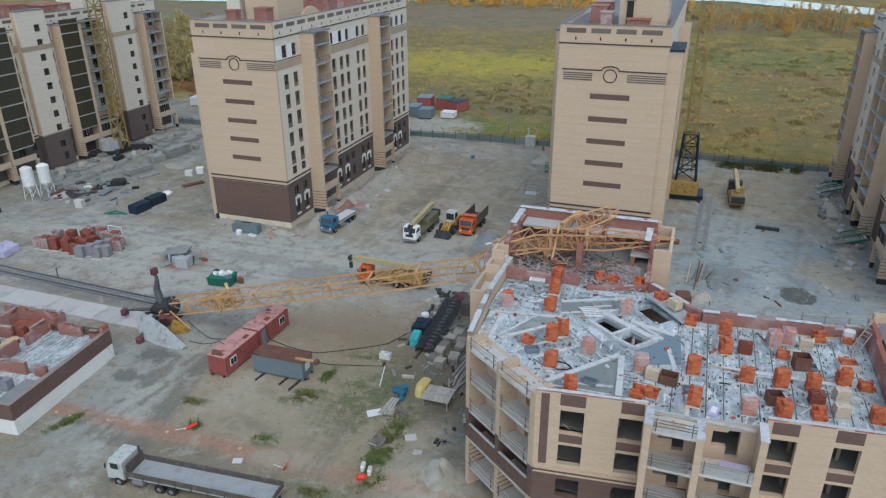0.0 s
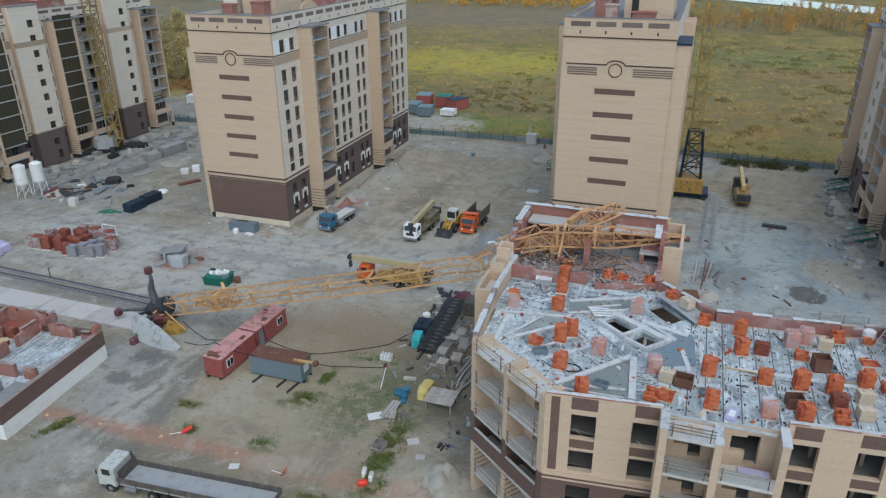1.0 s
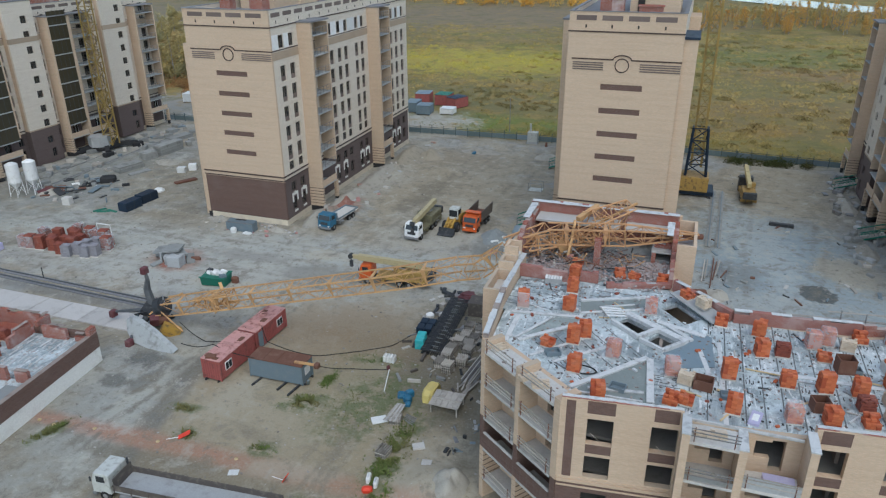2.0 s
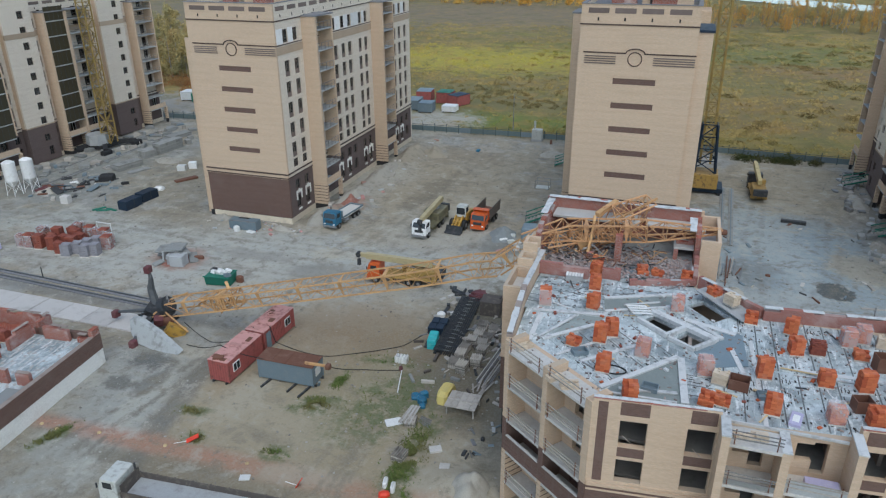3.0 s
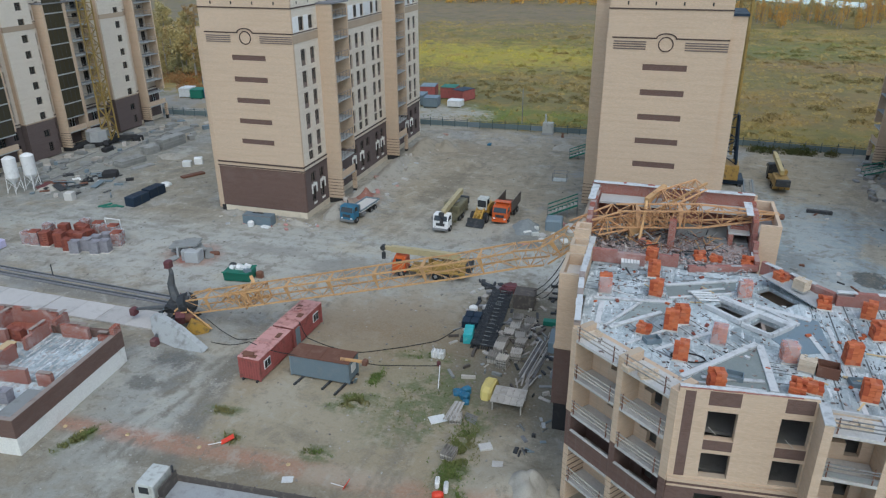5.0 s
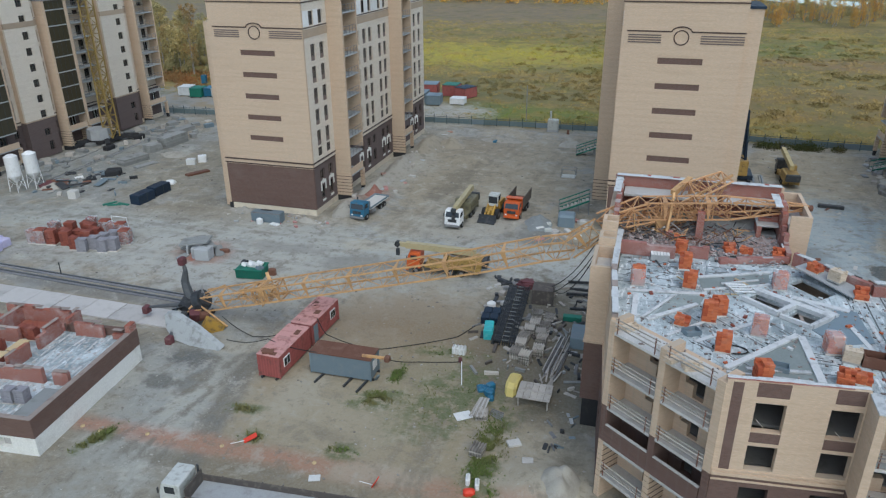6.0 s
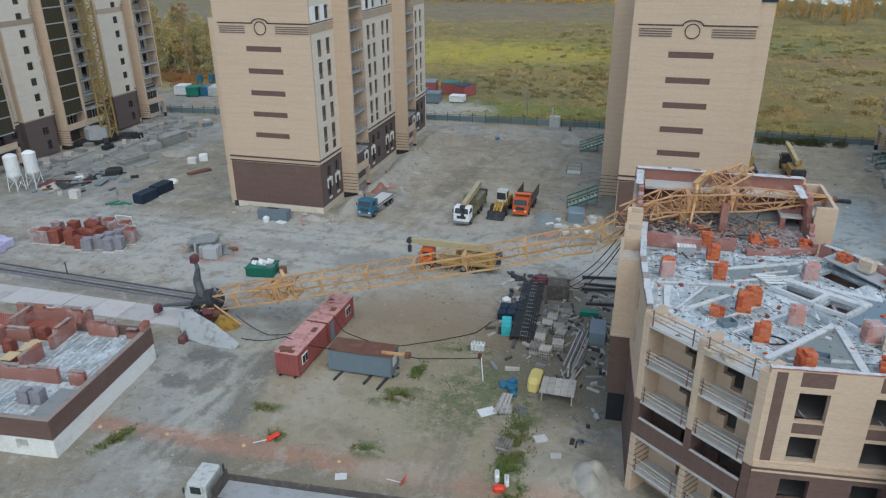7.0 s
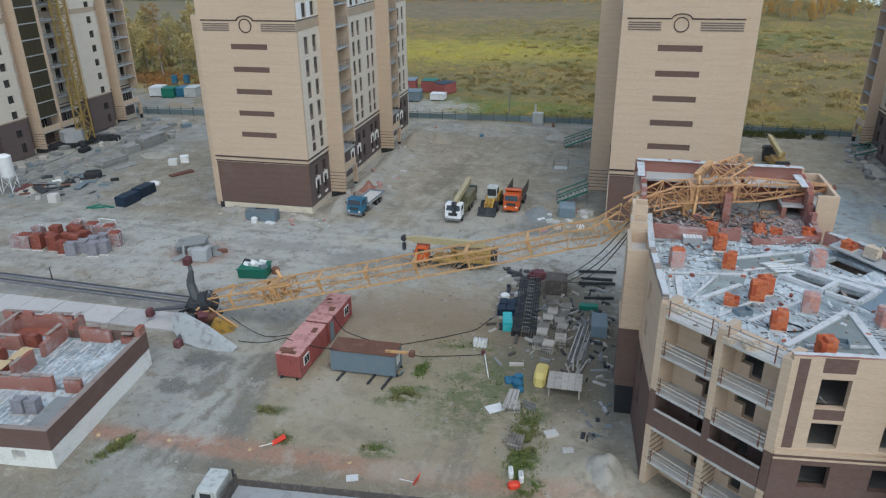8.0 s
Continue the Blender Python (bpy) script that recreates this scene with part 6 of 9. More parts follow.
# mortar lumps, brick bats, offcuts and trays strewn over the deck
g_ = random.Random(71)
BATS = [stack_bricks(1, 1, 1, 5, 0, 0, (0.3, 0.18, 0.12)).data("brick_bat", mm) for mm in (BRICKS, BRICKSRED, RIM)]
for i in range(170):
    x, y = g_.uniform(-16, 13.2), g_.uniform(45.2, 65)
    if x < -9 and y < 46 + (-9 - x) * 0.95 or x > 0 and y > 59.5 or y < front_y(x) + 0.8 or (-7.5 < x < -2.6 and 54.4 < y < 58.5) or (-3.7 < x < -0.9 and 59.5 < y < 62.5):
        continue
    if i % 3 == 0:
        a, l = g_.uniform(0, 180), g_.uniform(0.5, 1.8)
        tagged(part("offcut", Mesh().placed(pose(x, y, D, 0, 0, a), -l / 2, l / 2, -0.06, 0.06, 0.012, 0.07), g_.choice((WOOD, STEEL, RIM, DARKSTEEL, NEWWOOD))), "short offcut of timber or steel on the deck", "offcut", "offcuts on the deck")
    else:
        k_ = g_.uniform(0.6, 1.3)
        tagged(part("brick_bat", g_.choice(BATS), None, at=pose(x, y, D - 0.14 * k_ + 0.012, 0, 0, g_.uniform(0, 180)) @ Matrix.Scale(k_, 4)), "broken brick lying on the deck", "brick", "broken bricks on the deck")
for x, y, tn in ((-11.6, 51.1, 30), (-6.4, 48.0, -8), (9.6, 55.6, 6), (-9.2, 66.4, 0), (1.0, 49.4, 10)):
    crate(x, y, 1.1, 0.8, 0.35, CABGREY, "shallow grey mortar trough on the deck", tn)
# ladder on the end wall
ld = thing("ladder", "pale timber ladder leaning on the brick wall", "ladder")
la, lb = Vector((13.0, 58.8, D)), Vector((14.6, 60.6, D + 2.3))
off = Vector((-0.25, 0.2, 0))
part("rail", Mesh().beam(la + off, lb + off, 0.07), WOOD, ld)
part("rail", Mesh().beam(la - off, lb - off, 0.07), WOOD, ld)
for i in range(9):
    q = la.lerp(lb, (i + 0.5) / 9)
    part("rung", Mesh().beam(q + off, q - off, 0.05), WOOD, ld)
# scaffold rail and white wrapped thing at the far corner
for x in (9.6, 11.4, 13.2):
    loose("scaffold_post", Mesh().rod((x, 62.2, D - 1), (x, 62.5, D + 1.5), 0.05, n=6), STEEL, "steel scaffold post at the deck rim", "post", "rim posts")
boards("scaffold_board", "grey scaffold board behind the rim wall", ((6.0, 62.3, 13.6, 63.1, D + 0.6, 0.25, 0.05), (8.6, 62.4, 13.4, 63.0, D + 1.3, 0.2, 0.05)), WOOD)
loose("wrapped_bundle", Mesh().cut(12.6, 13.5, 60.6, 61.2, D, D + 1.3, 0.15), SHEET, "white wrapped bundle by the end wall", "bundle")
# rubble under the wreck
rb_ = Mesh()
for i in range(1700):
    x, y = rnd.uniform(-17.0, -4.2), rnd.triangular(63.9, 71.5, 65.5)
    s = rnd.uniform(0.05, 0.15)
    rb_.placed(pose(x, y, D + rnd.uniform(0, 0.25) * (0.4 + rnd.random()), rnd.uniform(0, 50), rnd.uniform(0, 50), rnd.uniform(0, 180)), -s, s, -s * 0.6, s * 0.6, 0, s)
tagged(part("brick_rubble", rb_, brick_stack_material("dusty_rubble", (0.36, 0.25, 0.22), (0.43, 0.40, 0.39), (0.41, 0.36, 0.345))), "broken red bricks strewn over the deck", "rubble", kind="stuff")
dr = Mesh()
for i in range(900):
    x, y = rnd.uniform(-16.5, 13.2), rnd.uniform(46.5, 63.5)
    if (x < -10 and y < 44 - 0.95 * (x + 10)) or (x > -1 and y > 60) or y < front_y(x) + 0.8 or (-7.5 < x < -2.6 and 54.4 < y < 58.5) or (-3.7 < x < -0.9 and 59.5 < y < 62.5):
        continue
    s = rnd.uniform(0.02, 0.08)
    dr.placed(pose(x, y, D + 0.01, 0, 0, rnd.uniform(0, 180)), -s * 1.5, s * 1.5, -s * 0.7, s * 0.7, 0, s)
tagged(part("brick_chips", dr, brick_stack_material("mixed_chips", (0.16, 0.13, 0.12), (0.42, 0.33, 0.29), (0.2, 0.19, 0.18))), "brick chips and mortar crumbs on the deck", "debris", kind="stuff")

# the block and all that stands on it, brought to their true size and height
RAISE = Matrix.Translation((-10.5, 5.0, 40.5)) @ Matrix.Scale(0.967, 4) @ Matrix.Translation((10.5, -5.0, -40.5))
for ob in [o for o in scene.objects if o.parent is None and o.name not in EARLIER]:
    ob.matrix_basis = RAISE @ ob.matrix_basis


def raised(*p):
    return tuple(RAISE @ Vector(p))


# ---- fallen tower crane ----
fallen = thing("tower_crane", "collapsed yellow lattice tower crane lying across the site", "crane")


def lattice(parent, p0, p1, w0, w1, panels, chord, lace, mat_, names=("chord", "lacing"), roll=0.0, tri=False, plates=0):
    """A lattice mast from p0 to p1: chords, and zigzag lacing on each side."""
    a, b = Vector(p0), Vector(p1)
    d = (b - a).normalized()
    s = d.cross(Vector((0, 0, 1)) if abs(d.z) < 0.9 else Vector((0, 1, 0))).normalized()
    u = s.cross(d).normalized()
    q = Matrix.Rotation(radians(roll), 3, d)
    s, u = q @ s, q @ u
    corners = ((-1, -1), (1, -1), (0, 1)) if tri else ((-1, -1), (1, -1), (1, 1), (-1, 1))
    at = lambda f, c: a.lerp(b, f) + (s * c[0] + u * c[1]) * (w0 + (w1 - w0) * f) / 2
    for c in corners:
        part(names[0], Mesh().beam(at(0, c), at(1, c), chord), mat_, parent)
    la_ = Mesh()
    k = len(corners)
    for i in range(panels):
        f0, f1 = i / panels, (i + 1) / panels
        for j in range(k):
            c0, c1 = corners[j], corners[(j + 1) % k]
            if (i + j) % 2:
                c0, c1 = c1, c0
            la_.beam(at(f0, c0), at(f1, c1), lace)
            la_.beam(at(f1, c0), at(f1, c1), lace)
    part(names[1], la_, mat_, parent)["kind"] = "stuff"
    for i in range(plates):
        f = (i + 0.5) / plates
        for c0, c1 in ((corners[2], corners[1]), (corners[2], corners[-1])):
            g0, g1 = at(f, c0), at(f, c1)
            pm = Mesh()
            e = d * 0.24
            n_ = d.cross(g1 - g0).normalized() * 0.03
            mid_ = g0.lerp(g1, 0.97)
            pm.solid([g0 - e - n_, g0 + e - n_, mid_ + e * 0.25 - n_, mid_ - e * 0.25 - n_, g0 - e + n_, g0 + e + n_, mid_ + e * 0.25 + n_, mid_ - e * 0.25 + n_],
                     ((3, 2, 1, 0), (4, 5, 6, 7), (0, 1, 5, 4), (1, 2, 6, 5), (2, 3, 7, 6), (3, 0, 4, 7)))
            part("gusset", pm, mat_, parent)


JIBPAINT = worn("rusty_jib_paint", (0.58, 0.325, 0.16), (0.34, 0.17, 0.095), 0.65, scale=1.8, amount=0.85)
lattice(fallen, (-60.0, 64.3, 2.15), (-30.4, 65.0, 10.2), 1.7, 1.7, 13, 0.15, 0.05, CRANE, ("mast_chord", "mast_lacing"), 8, plates=6)
lattice(fallen, (-30.38, 65.0, 10.2), (-24.0, 65.1, 12.2), 1.7, 1.7, 3, 0.15, 0.05, CRANE, ("mast_chord", "mast_lacing"), 8, plates=1)
lattice(fallen, (-23.98, 65.1, 12.21), (-21.4, 64.6, 13.0), 1.7, 1.65, 2, 0.15, 0.05, CRANE, ("mast_chord", "mast_lacing"), 8)
lattice(fallen, (-21.38, 64.6, 13.01), raised(-19.3, 66.2, 14.2), 1.65, 1.5, 2, 0.15, 0.05, CRANE, ("mast_chord", "mast_lacing"), 8, plates=1)
lattice(fallen, (-55.0, 64.4, 3.5), (-50.8, 64.5, 4.65), 1.8, 1.8, 3, 0.15, 0.1, CRANE, ("collar_chord", "collar_lacing"), plates=1)
g_ = random.Random(17)
for i in range(26):
    f = g_.random()
    c_ = Vector((-55.0, 64.4, 3.45)).lerp(Vector((-50.8, 64.5, 4.6)), f)
    p_ = c_ + Vector((g_.uniform(-0.5, 0.5), g_.choice((-1.05, -0.9, 0.8)), g_.uniform(-1.0, 1.0)))
    q_ = p_ + Vector((g_.uniform(-0.9, 0.9), g_.uniform(-0.1, 0.6), g_.uniform(-1.2, 1.2)))
    part("collar_plate", Mesh().beam(p_, q_, g_.uniform(0.1, 0.38), 0.05), CRANE, fallen)
STANDING = {o.name for o in scene.objects}
J = ((-19.4, 66.5, 15.0), (-15.7, 68.9, 15.6), (-8.4, 70.0, 15.95), (-1.7, 72.0, 15.95))
lattice(fallen, J[0], J[1], 0.8, 1.6, 3, 0.13, 0.07, JIBPAINT, ("jib_chord", "jib_lacing"), 6)
lattice(fallen, J[1], J[2], 1.6, 1.6, 5, 0.13, 0.07, JIBPAINT, ("jib_chord", "jib_lacing"), 4, plates=2)
lattice(fallen, J[2], J[3], 1.6, 0.35, 4, 0.14, 0.07, JIBPAINT, ("jib_chord", "jib_lacing"), 2)
lattice(fallen, (-12.2, 71.0, 15.9), (-8.6, 75.4, 16.6), 2.2, 1.5, 5, 0.13, 0.08, JIBPAINT, ("jib_chord", "jib_lacing"), 25)
lattice(fallen, (-17.6, 67.4, 14.4), (-11.8, 71.6, 14.6), 1.5, 1.3, 5, 0.12, 0.07, JIBPAINT, ("jib_chord", "jib_lacing"), 40)
part("strut", Mesh().line([(-13.2, 69.6, 17.05), (-13.2, 69.2, 16.6), (-13.3, 68.6, 15.2), (-13.45, 68.1, 13.9)], 0.15), CRANE, fallen, "bent yellow strut")
part("strut", Mesh().beam((-11.9, 71.0, 15.9), (-7.9, 75.6, 17.3), 0.2), CRANE, fallen)
part("strut", Mesh().beam((-16.4, 67.8, 15.4), (-16.2, 67.3, 13.8), 0.1), CRANE, fallen)
part("box_boom", Mesh().beam((-13.2, 71.6, 16.4), (-11.7, 74.5, 16.95), 0.5, 0.45), CRANE, fallen, "short yellow box boom")
part("tip_sheave", Mesh().rod((-1.9, 71.9, 15.9), (-1.3, 72.1, 15.85), 0.28, n=12), RUST, fallen)
part("tip_plate", Mesh().placed(pose(-2.4, 71.8, 15.9, 0, 4, 14), -0.7, 0.7, -0.12, 0.12, -0.2, 0.2), RUST, fallen)
part("cab", Mesh().placed(pose(-13.9, 69.2, 13.75, 8, -16, 22), -0.6, 0.6, -0.5, 0.5, 0, 1.2), CRANE, fallen, "crushed yellow operator cab")
for i in range(60):
    f_ = rnd.random()
    c_ = Vector(J[1]).lerp(Vector(J[2]), f_) + Vector((rnd.uniform(-0.6, 0.6), rnd.uniform(-0.6, 0.6), rnd.uniform(-0.75, 0.5)))
    part("bent_lacing", Mesh().beam(c_, c_ + Vector((rnd.uniform(-0.9, 0.9), rnd.uniform(-0.5, 0.5), rnd.uniform(-0.6, 0.6))), rnd.choice((0.05, 0.06, 0.08))), JIBPAINT, fallen)
for i in range(240):
    x, y = rnd.uniform(-17.3, -7.0), rnd.uniform(66.2, 70.9)
    a = Vector((x, y, D + rnd.uniform(0.05, 0.8)))
    b = a + Vector((rnd.uniform(-1.6, 1.6), rnd.uniform(-0.9, 0.9), rnd.uniform(-0.4, 0.9)))
    part("bent_bar", Mesh().beam(a, b, rnd.choice((0.04, 0.05, 0.07))), rnd.choice((CRANE, STEEL, STEEL, SLABGREY, DARKSTEEL, DARKSTEEL, RUST)), fallen)
for i in range(9):
    x, y = rnd.uniform(-16.8, -9.5), rnd.uniform(66.8, 70)
    loose("plank", Mesh().placed(pose(x, y, D + rnd.uniform(0.2, 0.9), rnd.uniform(-20, 20), rnd.uniform(-25, 25), rnd.uniform(0, 180)), -1.1, 1.1, -0.09, 0.09, 0, 0.05), WOOD, "splintered plank thrown up in the wreck", "board", "planks in the wreck")

for ob in [o for o in scene.objects if o.name not in STANDING]:
    ob.matrix_basis = RAISE @ ob.matrix_basis

# undercarriage torn from the rails
part("platform", Mesh().placed(pose(-61.4, 63.4, 1.9, 15, 35, 20), -1.2, 0.9, -1.1, 1.1, -0.45, 0.35), DARKSTEEL, fallen, "black steel undercarriage platform")
part("turntable", Mesh().rod((-61.0, 64.0, 2.0), (-60.2, 64.05, 2.35), 1.2, 1.15, 18), DARKSTEEL, fallen)
part("slew_ring", Mesh().rod((-60.2, 64.05, 2.36), (-59.8, 64.1, 2.55), 0.8, 0.75, 18), DARKSTEEL, fallen)
part("motor_box", Mesh().placed(pose(-60.4, 62.2, 1.3, 20, 10, 40), -0.5, 0.5, -0.45, 0.45, -0.5, 0.5), MAROON, fallen)
for i in range(34):
    p_ = Vector((-61.2 + g_.gauss(0, 0.8), 63.2 + g_.gauss(0, 0.7), 1.7 + g_.gauss(0, 0.6)))
    if i % 2:
        part("torn_plate", Mesh().placed(pose(p_.x, p_.y, max(0.4, p_.z), g_.uniform(-60, 60), g_.uniform(-60, 60), g_.uniform(0, 180)), -g_.uniform(0.3, 0.8), g_.uniform(0.3, 0.8), -g_.uniform(0.15, 0.5), 0.3, 0, 0.06), g_.choice((DARKSTEEL, DARKSTEEL, STEEL, CABGREY)), fallen)
    else:
        d_ = Vector((g_.uniform(-1.3, 1.3), g_.uniform(-1, 1), g_.uniform(-0.8, 0.9)))
        part("torn_bar", Mesh().beam(p_ - d_ * 0.5, p_ + d_ * 0.6, g_.uniform(0.06, 0.16)), g_.choice((DARKSTEEL, DARKSTEEL, MAROON, CRANE)), fallen)
for pts, wd, bog in ((((-61.8, 63.8, 2.4), (-62.3, 64.0, 4.2), (-62.0, 64.0, 5.6), (-62.2, 64.1, 6.4)), (0.85, 0.7, 0.4), (-62.3, 64.1, 6.7)), (((-62.0, 63.2, 1.9), (-64.0, 62.8, 1.7), (-66.2, 62.5, 1.35)), (0.45, 0.35), (-66.6, 62.4, 1.1)), (((-61.6, 62.6, 1.4), (-61.6, 60.4, 0.9), (-61.0, 58.8, 0.5)), (0.7, 0.55), (-60.9, 58.4, 0.4))):
    lm_ = Mesh()
    for a, b, w, w2 in zip(pts, pts[1:], wd, [*wd[1:], wd[-1] * 0.7]):
        lm_.rod(a, b, w * 0.62, w2 * 0.62, 6)
    leg = part("outrigger_leg", lm_, SLATE, fallen, "black bent carriage leg")
    part("bogie", Mesh().cut(bog[0] - 0.35, bog[0] + 0.35, bog[1] - 0.45, bog[1] + 0.45, bog[2] - 0.4, bog[2] + 0.4, 0.12), MAROON, leg, "dark red wheel bogie")
bal = [(-62.5, 60.2, 2.1), (-61.9, 60.3, 2.26), (-61.2, 60.25, 2.2), (-58.4, 59.6, 1.44), (-55.0, 58.6, 0.14), (-55.4, 58.3, -0.1), (-56.6, 58.4, -0.15), (-58.3, 58.5, -0.05), (-60.8, 58.8, 0.27), (-61.9, 59.4, 1.0)]
back = Vector((0.25, 0.95, 0.35)).normalized() * 0.6
bm_ = Mesh()
k = len(bal)
bm_.solid([Vector(p) for p in bal] + [Vector(p) + back for p in bal], [tuple(range(k - 1, -1, -1)), tuple(range(k, 2 * k))] + [(i, (i + 1) % k, k + (i + 1) % k, k + i) for i in range(k)])
part("ballast_block", bm_, worn("painted_ballast", (0.40, 0.415, 0.41), (0.22, 0.215, 0.20), 0.85, scale=1.4, amount=0.8), fallen, "grey ballast slab standing on edge")
part("engine_housing", Mesh().placed(pose(-58.3, 61.7, 0.05, 0, 34, 40), -1.0, 1.1, -0.45, 0.45, 0, 1.3), YELLOW, fallen, "yellow winch housing")
part("tie_bar", Mesh().beam((-61.0, 63.5, 2.2), (-56.0, 61.6, 1.0), 0.14), CRANE, fallen)
part("tie_bar", Mesh().beam((-61.0, 64.2, 2.6), (-57.4, 64.2, 4.4), 0.16), CRANE, fallen)
part("winch_drum", Mesh().rod((-60.6, 62.6, 0.9), (-59.4, 63.4, 1.0), 0.55, n=12), RUST, fallen)
# slack ropes
for pts in (((-57.5, 63.0, 1.2), (-53, 61.5, 0.3), (-49.5, 62.5, 0.8), (-47.8, 62.3, 2.7)), ((-46.2, 63.0, 2.7), (-44, 60.5, 2.6), (-40, 63.0, 0.15), (-36, 65.2, 0.1), (-32.6, 67.7, 0.1), (-30.3, 73.4, 0.1)),
            ((-49.0, 58.0, 2.7), (-44.2, 57.4, 2.5), (-38.2, 58.4, 2.4), (-35, 62.0, 0.1), (-31.2, 63.1, 0.1)), ((-55.5, 60.5, 0.1), (-49, 58.0, 2.72)),
            (raised(-19.0, 65.0, 14.0), (-23, 76, 4.0), (-26, 81, 0.4)), (raised(-18.8, 64.0, 13.8), (-22.5, 74, 4.5), (-25.5, 80, 0.3)), (raised(-18.9, 63.5, 13.5), (-22.0, 73, 4.5), (-24.4, 80.4, 0.4))):
    fine = []
    for a, b in zip(pts, pts[1:]):
        for i in range(6):
            f = i / 6
            q = Vector(a).lerp(Vector(b), f)
            q.z -= 0.5 * math.sin(math.pi * f) * min(1, (Vector(b) - Vector(a)).length / 10)
            fine.append((q.x, q.y, max(q.z, ground_z(q.x, q.y) + 0.04)))
    part("rope", Mesh().line(fine + [pts[-1]], 0.045), CABLE, fallen)
part("hook_block", Mesh().cut(-31.25, -30.9, 63.0, 63.35, 0.1, 0.6, 0.08), MAROON, fallen, "red hook block on the ground")
part("spreader_bar", Mesh().beam((-30.9, 63.0, 0.25), (-29.9, 59.3, 0.15), 0.08), SHEET, fallen)

# ---- low brick block ----
LBM = pose(-60.1, 40.4, 0, 0, 0, 6)
low = thing("low_brick_building", "single storey brick shell with white plinth and brown parapet", "building", at=LBM)
part("plinth_wall", Mesh().wall((0, 0), (0, 14.7), -0.5, 1.75, 0.45), WHITEWALL, low, "white rendered plinth")
ps = Mesh()
ps.wall((-24, 0.0), (-0.46, 0.0), -0.5, 1.75, 0.45, [(20.6, 21.7, 0.5, 1.5), (16, 17.1, 0.5, 1.5), (10, 11, 0.5, 1.5)])
part("plinth_wall", ps, WHITEWALL, low, "white rendered plinth")
part("parapet", Mesh().box(-0.5, 0.04, -0.04, 14.74, 1.752, 3.5), BROWN, low, "brown brick parapet")
part("parapet", Mesh().box(-24, -0.502, -0.04, 0.45, 1.752, 3.5), BROWN, low, "brown brick parapet")
part("parapet", Mesh().box(-7.6, -0.502, 14.3, 14.74, -0.5, 3.5), BROWN, low)
part("coping", Mesh().box(-0.5, 0.0, 0.0, 14.7, 3.502, 3.54), DUSTBROWN, low, "dusty mortar bed on the parapet")
part("coping", Mesh().box(-24, -0.502, 0.0, 0.44, 3.502, 3.54), DUSTBROWN, low)
part("corner_block", Mesh().box(-1.9, -0.502, 0.46, 4.2, 2.68, 3.42), REDBRICK, low)
part("mortar_bed", Mesh().box(-1.95, -0.502, 0.44, 4.25, 3.422, 3.5), SLABGREY, low)
part("corner_pier", Mesh().box(-0.5, 0.02, 13.7, 14.72, 3.542, 4.3), REDBRICK, low)
part("inner_core", Mesh().box(-24, -0.502, 0.46, 14.29, -0.5, 2.4), PALECON, low)
for i in range(18):
    part("slab", Mesh().box(-0.55 - 1.2 * i - 1.17, -0.55 - 1.2 * i, 0.5, 6.2, 2.4, 2.68), BLUECON, low)
    part("slab", Mesh().box(-0.55 - 1.2 * i - 1.17, -0.55 - 1.2 * i, 6.6, 14.28, 2.4, 2.68), BLUECON, low)
rows_ = Mesh()
for i in range(16):
    y = 0.8
    while y < 14.0:
        l = rnd.uniform(0.2, 1.4)
        if rnd.random() < 0.6:
            x = -1.4 - 0.6 * i + rnd.uniform(-0.1, 0.1)
            rows_.box(x - rnd.uniform(0.03, 0.12), x + rnd.uniform(0.03, 0.12), y, y + l, 2.684, 2.684 + rnd.uniform(0.03, 0.08))
        y += l + rnd.uniform(0.1, 0.5)
part("mortar_crust", rows_, RIM, low)["kind"] = "stuff"


def low_wall(x0, y0, x1, y1, h, seed):
    r = random.Random(seed)
    a, b = Vector((x0, y0, 0)), Vector((x1, y1, 0))
    d = b - a
    k = max(1, int(d.length / 0.9))
    m = Mesh()
    for i in range(k):
        q0, q1 = a + d * (i / k), a + d * ((i + 1) / k)
        m.wall((q0.x, q0.y), (q1.x, q1.y), 2.68, 3.2 + h - round(r.random() ** 2 * 3) * 0.15, 0.4)
    part("brick_wall", m, REDBRICK, low, "red brick inner wall")
    cp = Mesh()
    side = Vector((-d.y, d.x, 0)).normalized() * 0.2
    for i in range(k):
        if r.random() < 0.6:
            q0, q1 = a + d * (i / k) + side, a + d * ((i + 0.9) / k) + side
            cp.beam(q0 + Vector((0, 0, 3.2 + h)), q1 + Vector((0, 0, 3.2 + h)), 0.36, 0.07)
    if cp.v:
        part("mortar_bed", cp, DUSTBROWN, low)["kind"] = "stuff"


for i, w in enumerate(((-3.4, 6.2, -14.5, 6.2, 1.0), (-0.9, 6.2, -2.4, 6.2, 0.9), (-7.6, 7.0, -7.6, 9.6, 1.1), (-7.6, 10.8, -7.6, 14.0, 1.2), (-3.0, 14.1, -6.0, 14.1, 1.2), (-7.9, 16.0, -15, 16.0, 1.2), (-7.4, 16.2, -7.4, 14.3, 1.2), (-13.2, 8.0, -13.2, 15.8, 1.1), (-10.5, 12.0, -13.0, 12.0, 1.0), (-16, 0.6, -16, 6, 1.0), (-0.9, 14.1, -2.0, 14.1, 0.5), (-14.5, 6.4, -24, 6.4, 1.0))):
    low_wall(*w, 100 + i)
part("north_annex", Mesh().box(-24, -7.4, 14.3, 16.4, -0.5, 2.68), REDBRICK, low)
